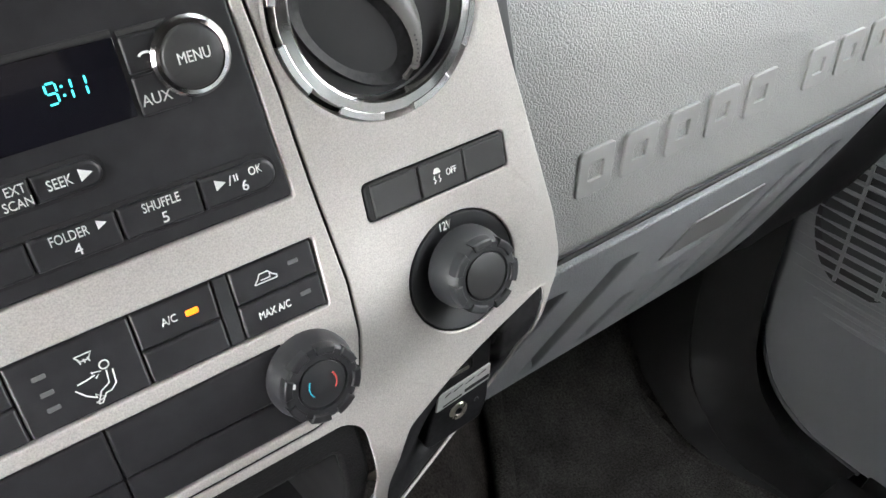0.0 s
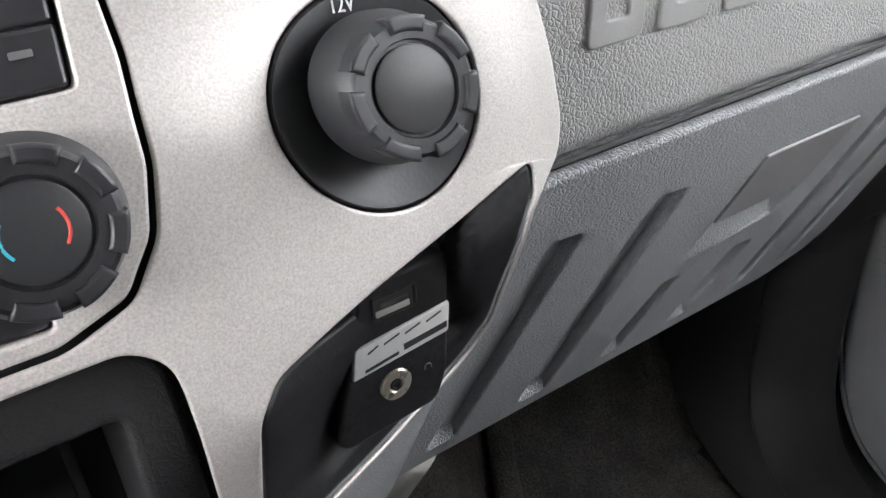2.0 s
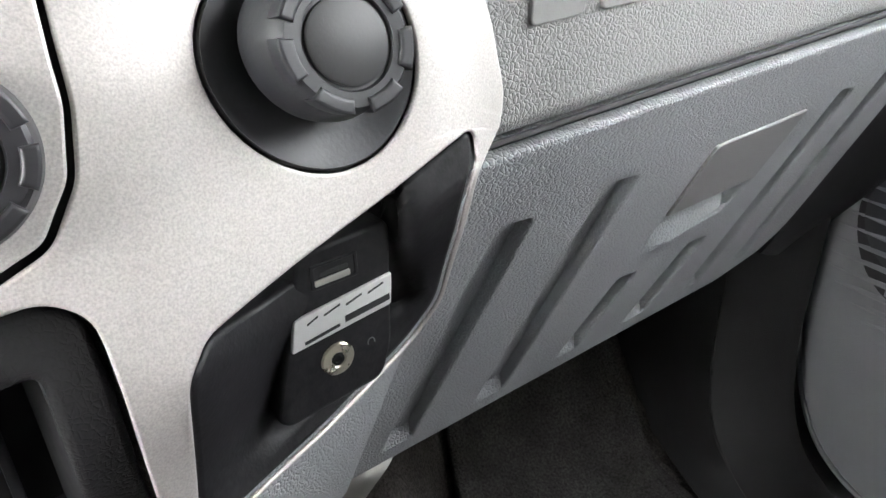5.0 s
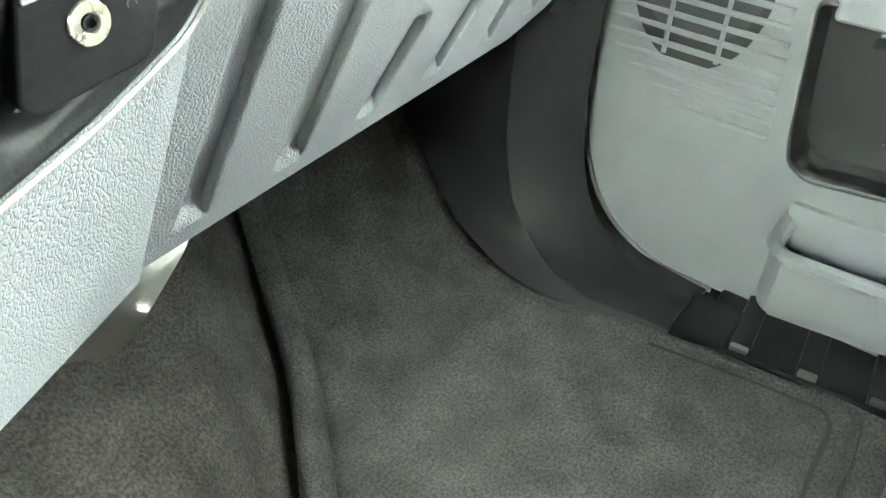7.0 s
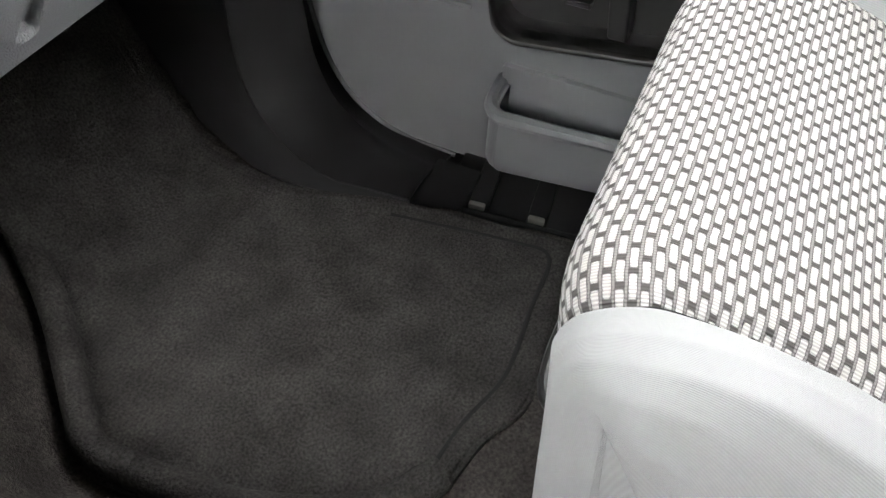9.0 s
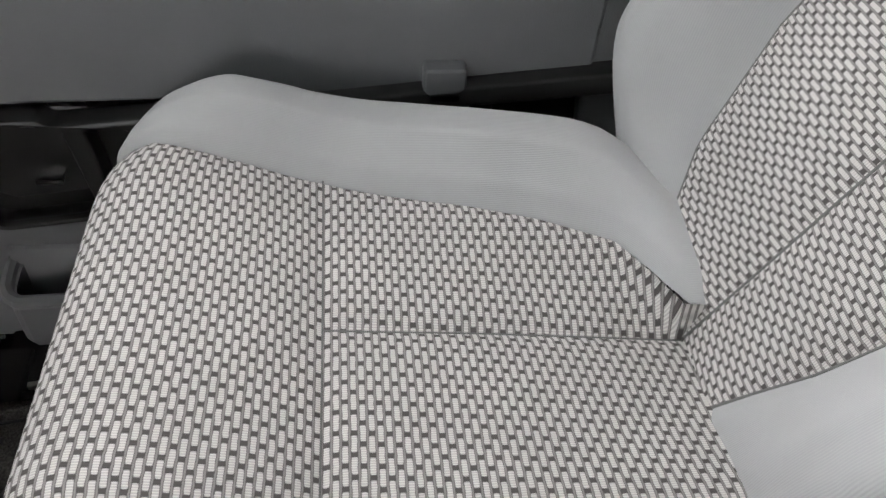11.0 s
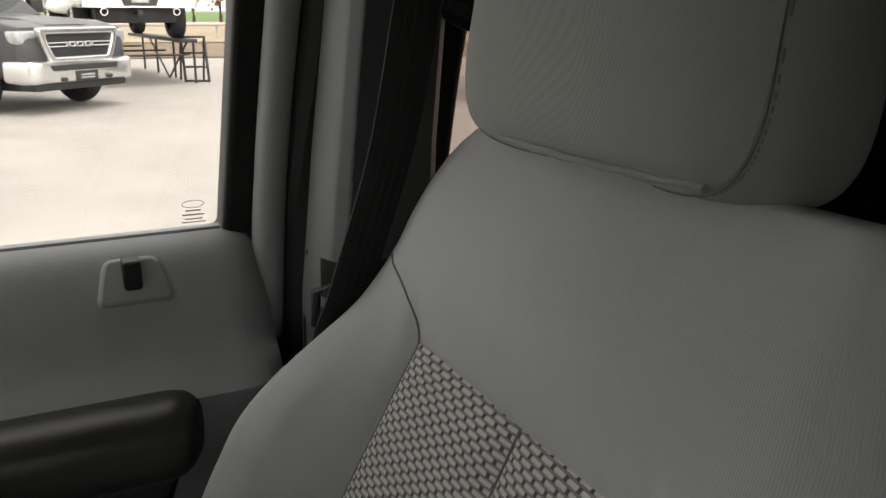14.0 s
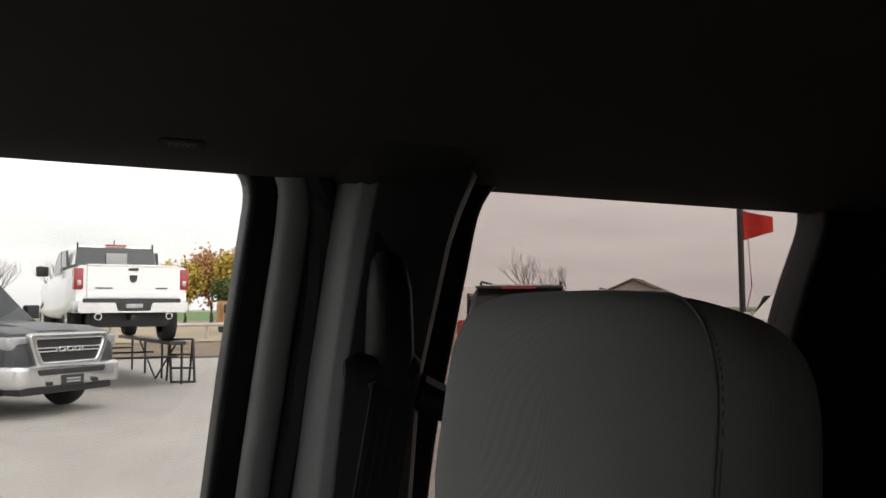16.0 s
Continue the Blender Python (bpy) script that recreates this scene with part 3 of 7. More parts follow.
nxt = press_button("scan_button", -0.0300, -0.0038, 0.0785, 0.0888, radio, **RB)
W = 0.0076
letters("SEEK", 0.0056, 0.0058, 0.0838, W, RADIOF, WHITE_INK, seek, squeeze=0.75)
letters("EXT", 0.0050, -0.0085, 0.0862, W, RADIOF, WHITE_INK, nxt, squeeze=0.8)
letters("SCAN", 0.0050, -0.0090, 0.0812, W, RADIOF, WHITE_INK, nxt, squeeze=0.8)
letters("SHUFFLE", 0.0054, 0.0365, 0.0643, W, RADIOF, WHITE_INK, b5, squeeze=0.72)
letters("5", 0.0062, 0.0365, 0.0583, W, RADIOF, WHITE_INK, b5)
letters("FOLDER", 0.0054, 0.0020, 0.0643, W, RADIOF, WHITE_INK, b4, squeeze=0.72)
letters("4", 0.0062, 0.0035, 0.0583, W, RADIOF, WHITE_INK, b4)
letters("OK", 0.0050, 0.0755, 0.0638, W, RADIOF, WHITE_INK, b6, squeeze=0.8)
letters("6", 0.0062, 0.0700, 0.0590, W, RADIOF, WHITE_INK, b6)
letters("/", 0.0056, 0.0645, 0.0630, W, RADIOF, WHITE_INK, b6)
for u, v, s, ow in ((0.0605, 0.0632, 0.0022, b6), (0.0152, 0.0842, 0.0024, seek), (0.0140, 0.0648, 0.0018, b4)):
    plate("play_mark", [[(u - s, v - s), (u + s, v), (u - s, v + s)]], 0.0072, 0.0077, WHITE_INK, ow, RADIOF, 0.0001)
for u in (0.0665, 0.0677):
    plate("pause_mark", [rrect(u - 0.0003, u + 0.0003, 0.0622, 0.0650, 0.0001)], 0.0072, 0.0077, WHITE_INK, b6, RADIOF, 0.0001)

# ---- climate control ----
climate = thing("climate_control", "black climate buttons with white symbols and rotary temperature knob", "climate control", tuple(CLIMF @ Vector((0.03, 0.0, 0))))
plate("button_bed", [rrect(-0.10, 0.0925, -0.0085, 0.0255, 0.002)], 0.0005, 0.0012, RUBBER, climate, CLIMF, 0.0004)
plate("strip_bed", [fillet([(-0.10, -0.0605), (0.0718, -0.0605), (0.0730, -0.050), (0.066, -0.0168), (-0.10, -0.0168)], 0.002)], 0.0005, 0.0012, RUBBER, climate, CLIMF, 0.0004)
CB = dict(w0=0.001, w1=0.0036)
recirc = press_button("recirculation_button", 0.0530, 0.0915, 0.0088, 0.0248, climate, **CB)
maxac = press_button("max_button", 0.0530, 0.0918, -0.0078, 0.0080, climate, **CB)
press_button("divider", 0.0457, 0.0522, -0.0078, 0.0248, climate, w0=0.001, w1=0.0028, mat=DARK)
acb = press_button("cooling_button", 0.0112, 0.0450, 0.0078, 0.0248, climate, **CB)
press_button("blank_button", 0.0112, 0.0450, -0.0078, 0.0070, climate, **CB)
mode = press_button("mode_button", -0.0365, 0.0104, -0.0078, 0.0248, climate, **CB)
press_button("side_button", -0.080, -0.0373, 0.0090, 0.0248, climate, **CB)
press_button("side_button", -0.080, -0.0373, -0.0078, 0.0082, climate, **CB)
for u0, u1 in ((-0.0125, 0.0655), (-0.090, -0.0135)):
    press_button("strip_button", u0, u1, -0.0428, -0.0175, climate, **CB)
    press_button("strip_button", u0, u1 + (0.0058 if u1 > 0 else 0), -0.0600, -0.0436, climate, **CB)
WC = 0.0038
letters("A/C", 0.0050, 0.0250, 0.0162, WC, CLIMF, WHITE_INK, acb, squeeze=0.8)
letters("MAX A/C", 0.0050, 0.0680, 0.0005, WC, CLIMF, WHITE_INK, maxac, squeeze=0.75)
plate("indicator_lamp", [rrect(0.0318, 0.0372, 0.0146, 0.0172, 0.0006)], 0.0034, 0.0041, LED_AMBER, acb, CLIMF, 0.0002, "lit amber indicator lamp")
for u, v, ow in ((0.0815, 0.0185, recirc), (0.0835, 0.0020, maxac), (-0.0260, 0.0160, mode), (-0.0255, 0.0085, mode), (-0.0255, 0.0015, mode)):
    plate("indicator_lens", [rrect(u - 0.0025, u + 0.0025, v - 0.0010, v + 0.0010, 0.0004)], 0.0034, 0.0039, LENS, ow, CLIMF, 0.0002)


def mark(points, owner, r=0.00032, name="symbol"):
    part(name, tube([CLIMF @ Vector((u, v, 0.0037)) for u, v in points], r, 5), WHITE_INK, owner)


# a car outline with an arrow on the recirculation button
mark([(0.0625, 0.0150), (0.0645, 0.0172), (0.0655, 0.0192), (0.0695, 0.0192), (0.0712, 0.0172), (0.0730, 0.0160), (0.0730, 0.0148)], recirc)
mark([(0.0625, 0.0150), (0.0730, 0.0148)], recirc)
mark([(0.0655, 0.0162), (0.0700, 0.0162), (0.0700, 0.0180)], recirc)
# a seated figure with arrows and a windscreen mark: plain strokes
mark([(-0.0035, 0.0075), (-0.0042, 0.0020), (-0.0064, 0.0008), (-0.0080, 0.0000), (-0.0105, -0.0048)], mode)
mark([(-0.0012, 0.0070), (-0.0018, 0.0008), (-0.0042, -0.0014), (-0.0066, -0.0016), (-0.0090, -0.0050), (-0.0105, -0.0048)], mode)
mark([(-0.0035 + 0.0018 * math.cos(radians(a)), 0.0102 + 0.0018 * math.sin(radians(a))) for a in range(0, 361, 30)], mode)
mark([(-0.0150, 0.0065), (-0.0115, 0.0068), (-0.0080, 0.0076), (-0.0090, 0.0090), (-0.0055, 0.0082), (-0.0080, 0.0060)], mode)
mark([(-0.0165, 0.0045), (-0.0135, 0.0005), (-0.0100, -0.0020), (-0.0105, -0.0002), (-0.0072, -0.0030), (-0.0112, -0.0040)], mode)
mark([(-0.0125, 0.0178), (-0.0060, 0.0178), (-0.0078, 0.0152), (-0.0108, 0.0152), (-0.0125, 0.0178)], mode)
for u in (-0.0110, -0.0092, -0.0075):
    mark([(u, 0.0142), (u - 0.0004, 0.0160)], mode)


def grip_knob(name, u, v, r, h, disc, parent, notches=8, turn=12):
    """A ribbed rotary knob with raised grips round its rim and a flat disc in front."""
    m = at(STACK, u, v, 0.0008)
    skin = BLACK if name == "temperature_knob" else DARK
    k = part(name, lathe([(r, 0), (r, h * 0.25), (r * 0.93, h * 0.55), (r * 0.86, h * 0.93), (r * 0.80, h), (disc * 1.12, h), (disc * 1.08, h - 0.0012), (disc * 1.0, h - 0.0012)], 64, m), skin, parent)
    part("disc", lathe([(disc, h - 0.002), (disc, h - 0.0004), (disc * 0.94, h), (0, h)], 48, m), DARK if name != "cap" else SWITCH, k)
    for i in range(notches):
        a0, a1 = radians(turn + 360 / notches * i), radians(turn + 360 / notches * i + 250 / notches)
        n = 6
        loop = [(r * 0.90 * math.cos(a0 + (a1 - a0) * j / n), r * 0.90 * math.sin(a0 + (a1 - a0) * j / n)) for j in range(n + 1)]
        loop += [(r * 0.70 * math.cos(a1 - (a1 - a0) * j / n), r * 0.70 * math.sin(a1 - (a1 - a0) * j / n)) for j in range(n + 1)]
        plate("grip", [loop], h * 0.45, h + 0.0011, skin, k, m, 0.0010)
    return k, m


tk, tm = grip_knob("temperature_knob", 0.0748, -0.0362, 0.0212, 0.0140, 0.0112, climate)
for sgn, ink in ((1, RED_INK), (-1, BLUE_INK)):
    pts = [tm @ Vector((sgn * 0.0068 * math.cos(radians(a)), 0.0068 * math.sin(radians(a)), 0.0136)) for a in range(-38, 39, 8)]
    part("heat_arc" if sgn > 0 else "cold_arc", tube(pts, 0.0006, 6), ink, tk)
plate("pointer", [rrect(-0.0170, -0.0138, -0.0010, 0.0012, 0.0003)], 0.0135, 0.0149, WHITE_INK, tk, tm @ Matrix.Rotation(radians(-24), 4, "Z"), 0.0002, "white pointer mark")

# ---- switches and power socket ----
switches = thing("switch_bank", "three charcoal push switches, two of them blank", "switch", tuple(STACK @ Vector((0.162, 0.03, 0))))
plate("switch_housing", [rrect(0.1222, 0.2028, 0.0202, 0.0383, 0.0026)], -0.005, 0.0004, RUBBER, switches, STACK, 0.0008)
for i, (u0, u1) in enumerate(((0.1252, 0.1502), (0.1516, 0.1762), (0.1776, 0.2018))):
    sw = plate("rocker", [rrect(u0, u1, 0.0212, 0.0372, 0.0008)], -0.003, 0.0014, SWITCH, switches, STACK, 0.0007)
    if i == 1:
        letters("OFF", 0.0048, 0.1690, 0.0296, 0.0016, STACK, WHITE_INK, sw, squeeze=0.75)
        plate("car_mark", [fillet([(0.1588, 0.0310), (0.1632, 0.0310), (0.1622, 0.0336), (0.1598, 0.0336)], 0.0006)], 0.0014, 0.0017, WHITE_INK, sw, STACK, 0.0001)
        for du in (0.0, 0.0028):
            part("skid_mark", tube([STACK @ Vector((0.1594 + du + k * 0.0005 * (-1) ** j, 0.0300 - 0.0012 * j, 0.0015)) for j, k in enumerate((0, 1, 1, 1))], 0.0003, 5), WHITE_INK, sw)

socket = thing("power_socket", "black twelve volt socket with ribbed cap", "power socket", tuple(STACK @ Vector((*SOCK, 0))))
SM = at(STACK, *SOCK)
bezel = part("bezel", lathe([(0.0318, -0.006), (0.0318, -0.0012), (0.0312, -0.0004), (0.0300, -0.0006), (0.0215, -0.0035), (0.018, -0.004), (0, -0.004)], 64, SM), DARK, socket)
letters("12V", 0.0066, 0.1612, 0.0026, -0.0006, STACK, WHITE_INK, bezel, squeeze=0.72)
grip_knob("cap", 0.1674, -0.0212, 0.0215, 0.0188, 0.0118, socket, 7, 20)

# ---- air vent ----
DAMPER_GREY = material("dull_grey_vane", (0.13, 0.125, 0.12), 0.4, mottle=0.05)
vent = thing("air_vent", "round air vent with scalloped chrome ring and dark barrel", "air vent", tuple(STACK @ Vector((*VENT_C, 0))))
VM = at(STACK, *VENT_C)
part("recess", lathe([(0.0532, 0.0008), (0.0512, 0.0006), (0.0500, -0.003), (0.0492, -0.010)], 64, VM), SILVER, vent)
part("barrel_lip", lathe([(0.0404, -0.004), (0.0398, -0.022), (0.0385, -0.024)], 48, VM), PLATE, vent, "grey barrel lip")
part("barrel", lathe([(0.0390, -0.020), (0.0385, -0.03), (0.036, -0.05), (0, -0.055)], 48, VM), RUBBER, vent)
ring = part("chrome_ring", lathe([(0.0478, -0.010), (0.0478, 0.0012), (0.0472, 0.0021), (0.0426, 0.0026), (0.0416, 0.0019), (0.0406, -0.003), (0.0402, -0.008)], 96, VM), CHROME, vent, "polished chrome ring")
for i in range(8):
    a0 = radians(45 * i + 8)
    lp = [(0.0505 * math.cos(a0 + radians(3 * j)), 0.0505 * math.sin(a0 + radians(3 * j))) for j in range(10)] + [(0.0466 * math.cos(a0 + radians(27 - 3 * j)), 0.0466 * math.sin(a0 + radians(27 - 3 * j))) for j in range(10)]
    plate("scallop", [lp], -0.006, 0.0023, CHROME, ring, VM, 0.0005)
for dy, dz in ((0.012, -0.022), (-0.020, -0.030)):
    half = math.sqrt(0.036 ** 2 - dy ** 2)
    vm = at(VM, 0, dy, dz) @ Matrix.Rotation(radians(-32), 4, "Z") @ Matrix.Rotation(radians(60), 4, "X")
    plate("vane", [fillet([(-half, -0.012), (half, -0.012), (half, 0.012), (-half, 0.012)], 0.006)], -0.0014, 0.0014, DARK, vent, vm, 0.0013)


def damper_rim(t, out=0.0, w=0.0):
    """The damper stands slanted in the barrel: its rim, as an oval leaning to one side."""
    p, q = 0.0335 * math.cos(t), 0.0185 * math.sin(t)
    return VM @ Vector((-0.012 + (p + q) * 0.7071 + out, -0.010 + (q - p) * 0.7071 + out, w))


damper = part("damper", sheet(lambda a, b: damper_rim(2 * math.pi * a).lerp(VM @ Vector((-0.012, -0.010, -0.010)), b) - (VM.to_3x3() @ Vector((0, 0, 0.004))), 56, 5, 0.002), SATIN_BLACK, vent, "dark slanted damper")
part("damper_edge", sheet(lambda a, b: damper_rim(radians(-14 + 205 * a), 0.0085 * b * math.sin(math.pi * a) ** 0.5, -0.003 + 0.0025 * math.sin(math.pi * b) - 0.004 * b), 60, 8, 0.0015), DAMPER_GREY, damper, "grey damper edge")
for k in range(8):
    an = radians(4 + 5 * k)
    part("grip_rib", tube([damper_rim(an, 0.001, -0.001), damper_rim(an, 0.0055, -0.0025)], 0.0005, 5), DARK, damper)
part("vane_web", box(-0.034, -0.030, -0.03, 0.03, -0.03, -0.012, 0.001), DARK, vent, m=VM)

# ---- cubby in the lower stack ----
cubby = thing("storage_cubby", "open black storage cubby below the climate knobs", "storage bin", tuple(STACK @ Vector((0.0, -0.13, -0.05))))
plate("rim", [fillet([(-0.109, -0.0715), (0.0838, -0.0715), (0.0918, -0.0772), (0.0900, -0.166), (-0.109, -0.166)], 0.006), fillet([(-0.09, -0.0870), (0.0760, -0.0870), (0.0750, -0.158), (-0.09, -0.158)], 0.003)],
      -0.016, -0.007, KICK, cubby, STACK, 0.0025)
part("bin_back", box(-0.09, 0.076, -0.165, -0.085, -0.10, -0.095, 0.002), RUBBER, cubby, m=STACK)
part("bin_side", box(0.0755, 0.079, -0.165, -0.085, -0.1, -0.010, 0.001), RUBBER, cubby, m=STACK)
part("bin_roof", box(-0.09, 0.078, -0.0875, -0.084, -0.1, -0.01, 0.001), RUBBER, cubby, m=STACK)
part("bin_floor", box(-0.09, 0.078, -0.166, -0.160, -0.10, -0.01, 0.002), RUBBER, cubby, m=STACK)
for k in range(6):
    part("rib", box(-0.07 + k * 0.026, -0.066 + k * 0.026, -0.160, -0.12, -0.096, -0.090, 0.001), DARK, cubby, m=STACK)

# ---- media port pocket ----
media = thing("media_port", "black slanted pocket with audio jack and data port", "media port", tuple(STACK @ Vector((0.15, -0.10, 0))))
plate("pocket_rim", [fillet([(0.2160, -0.0560), (0.150, -0.0790), (0.1168, -0.0910), (0.1090, -0.101), (0.0994, -0.1420), (0.1028, -0.1434), (0.143, -0.1280), (0.176, -0.1130), (0.1895, -0.1045), (0.2150, -0.067)], 0.004)],
      -0.010, -0.0012, SATIN_BLACK, media, STACK, 0.0016)
TABM = Matrix(((1.03, 0, 0, 0.003), (0, 0, -1, -0.0130), (0, 1.245, 0, 0.6111), (0, 0, 0, 1)))

for piece in [ob for ob in dashboard.children if ob.name.startswith(("stack_", "climate_"))] + [radio, climate, switches, socket, vent, cubby]:
    settle(piece)
settle(media, 0.004, 0.020)

# the upright tab standing in the pocket
tab = plate("tab", [fillet([(0.1300, -0.1245), (0.1400, -0.0935), (0.1440, -0.0785), (0.1770, -0.0770), (0.1745, -0.1150), (0.1700, -0.1255), (0.1340, -0.1280)], 0.004)], -0.010, 0.0, SATIN_BLACK, media, TABM, 0.0012)
plate("silver_inlay", [fillet([(0.1378, -0.1050), (0.1398, -0.0955), (0.1758, -0.0925), (0.1748, -0.1020)], 0.001)], -0.001, 0.0012, INLAY, tab, TABM, 0.0005, "brushed silver inlay with plain printed bars")
for u0, u1, v, h in ((0.1440, 0.1480, -0.0972, 0.0003), (0.1500, 0.1560, -0.0963, 0.0003), (0.1580, 0.1640, -0.0958, 0.0003), (0.1662, 0.1722, -0.0950, 0.0003), (0.1572, 0.1742, -0.1000, 0.0010), (0.1425, 0.1552, -0.1024, 0.0005)):
    plate("printed_bar", [[(u0, v - h - 0.0007), (u1, v - h + 0.0007), (u1, v + h + 0.0007), (u0, v + h - 0.0007)]], 0.0012, 0.0014, BLACK, tab, TABM, 0.0001)
JM = Matrix.Translation(TABM @ Vector((0.1535, -0.1125, 0.0))) @ Matrix(((1, 0, 0, 0), (0, 0, -1, 0), (0, 1, 0, 0), (0, 0, 0, 1)))
jack = part("audio_jack", lathe([(0.0062, -0.001), (0.0062, 0.0005), (0.0058, 0.0010), (0.0030, 0.0010), (0.0024, 0.0004), (0.0022, -0.004), (0, -0.004)], 40, JM), NICKEL, tab, "nickel audio jack ring")
part("jack_hole", lathe([(0.0022, -0.002), (0.0022, 0.0010), (0.0014, 0.0010), (0.0014, -0.0035), (0, -0.0035)], 24, JM), RUBBER, jack)
port = plate("data_port", [rrect(0.1475, 0.1640, -0.0895, -0.0823, 0.0008), rrect(0.1487, 0.1628, -0.0886, -0.0832, 0.0005)], -0.001, 0.0006, SATIN_BLACK, tab, TABM, 0.0003)
plate("port_floor", [rrect(0.1486, 0.1629, -0.0887, -0.0831, 0.0004)], -0.001, 0.0001, RUBBER, port, TABM, 0.0001)
plate("port_shell", [rrect(0.1488, 0.1612, -0.0886, -0.0868, 0.0004)], -0.001, 0.0005, STEEL, port, TABM, 0.0001, "steel port shell")
plate("port_tongue", [rrect(0.1508, 0.1607, -0.0862, -0.0850, 0.0003)], -0.001, 0.0003, SWITCH, port, TABM, 0.0001)
mk = [TABM @ Vector((0.1665 + 0.0013 * math.cos(radians(a)), -0.1120 + 0.0013 * math.sin(radians(a)), 0.0001)) for a in range(-20, 201, 20)]
part("headphone_mark", tube(mk, 0.00025, 5), GREY_INK, tab)

# ---- glove box ----
glove = thing("glove_box", "grey grained glove box with pressed ribs and inlaid plate", "glove box", (0.45, 0.08, 0.40))
T0, B0, R0 = 0.0528, -0.2180, 0.70


def slant(u, v, k=0.10):
    return u + (v + 0.197) * k


def groove_loop(u0, u1, v0, v1, k):
    return fillet([(slant(u0, v0, k), v0), (slant(u1, v0, k), v0), (slant(u1, v1, k), v1 + 0.001), (slant(u0, v1, k), v1 + 0.004)], 0.004)


RIBS = [(0.2490, 0.2715, -0.199, 0.000, 0.10), (0.3225, 0.3475, -0.200, 0.000, 0.08), (0.3950, 0.4150, -0.197, -0.118, 0.22),
        (0.4630, 0.4850, -0.197, -0.116, 0.22), (0.5330, 0.5500, -0.196, 0.000, 0.07), (0.5920, 0.6080, -0.190, 0.004, 0.03)]
holes = [groove_loop(*r) for r in RIBS]
recess_loop = fillet([(0.417, -0.094), (0.497, -0.085), (0.509, -0.055), (0.421, -0.055)], 0.004)
outline = fillet([(0.237, T0), (0.640, T0), (0.651, -0.02), (0.655, -0.10), (0.650, -0.175), (0.634, -0.200), (0.590, B0 + 0.002), (0.360, B0), (0.2225, B0 - 0.002)], 0.006)
# black strip added behind the pad gap to darken it
plate("seam_backing", [rrect(0.235, 0.66, 0.035, 0.080, 0.004)], -0.028, -0.022, RUBBER, glove, GLOVEF, 0.001)
door = plate("glove_door", [outline] + holes + [recess_loop], -0.016, 0.0, GLOVE, glove, GLOVEF, 0.0022, "grey grained door", 12, True)


def rib_floor(u0, u1, v0, v1, k):
    """The sunk floor of one rib: level with the door along one edge, deep along the other, with a sloping foot."""
    def f(a, b):
        v = v0 - 0.003 + (v1 - v0 + 0.008) * b
        u = slant(u0 - 0.002 + (u1 - u0 + 0.004) * a, v, k)
        deep = 0.0074 * smooth(0.0, 0.42, a) + 0.0006
        foot = min(1, max(0, (v - v0) / 0.0065))
        return GLOVEF @ Vector((u, v, -deep * (0.12 + 0.88 * foot)))
    return sheet(f, 10, 120)


for r in RIBS:
    part("rib_groove", rib_floor(*r), GLOVE, door)
part("handle_recess", sheet(lambda a, b: GLOVEF @ Vector((0.410 + 0.108 * a, -0.100 + 0.055 * b, 0.0 - 0.024 * smooth(0.12, 0.85, b))), 8, 12), GLOVE, door)
plate("handle_plate", [fillet([(0.4195, -0.0555), (0.5055, -0.0555), (0.5125, 0.0), (0.4255, 0.0)], 0.0015)], -0.010, 0.0016, PLATE, glove, GLOVEF, 0.0012, "matte grey inlay plate")
# the side facet between glove box and stack
F2, F3 = Vector((0.2215, 0.124, 0.262)), Vector((0.082, 0.004, 0.345))
FACET_TOP = [Vector((0.090, -0.019, 0.446)), Vector((0.160, 0.009, 0.455)), Vector((0.205, 0.021, 0.463)), Vector((0.222, 0.014, 0.485)), Vector((0.236, 0.0095, 0.512))]


def facet(a, b):
    k = min(3, int(a * 4))
    top = FACET_TOP[k].lerp(FACET_TOP[k + 1], a * 4 - k)
    return top.lerp(F3.lerp(F2, a ** 0.8), b)


part("side_facet", sheet(facet, 24, 16, 0.004), GLOVE, glove, "grey grained side panel")
part("lower_return", sheet(lambda a, b: (0.2235 + a * 0.46, 0.130 + b * 0.16 + 0.004, 0.262 + 0.02 * smooth(0.35, 1, a) + b * 0.05), 12, 6, 0.004), KICK, glove)
STRIP_L = spline([(0.224, 0.135, 0.264), (0.2206, 0.134, 0.256), (0.2095, 0.138, 0.242), (0.200, 0.146, 0.230), (0.177, 0.164, 0.205)], 16)
STRIP_R = spline([(0.268, 0.132, 0.264), (0.257, 0.127, 0.256), (0.230, 0.121, 0.242), (0.219, 0.124, 0.230), (0.208, 0.142, 0.205)], 16)
part("support_bracket", sheet(lambda a, b: STRIP_L[int(round(b * 16))].lerp(STRIP_R[int(round(b * 16))], a), 6, 16, 0.002), STEEL, glove, "bare metal bracket strip")


def end_piece(a, b):
    """The black end of the dash beside the glove box, bulging out and rolling under."""
    u = 0.650 + 0.116 * a
    low = interp(u, [(0.650, -0.206), (0.675, -0.221), (0.70, -0.233), (0.74, -0.243), (0.766, -0.228)])
    v = 0.052 + (low - 0.052) * min(1, b / 0.85)
    roll = max(0, (b - 0.85) / 0.15)
    w = -0.004 + 0.016 * smooth(0.0, 0.8, a) * smooth(-0.25, -0.12, v) - 0.045 * roll
    return GLOVEF @ Vector((u, v + 0.004 * roll, w))


part("end_piece", sheet(end_piece, 20, 40, 0.004), KICK, dashboard, "black dash end piece")


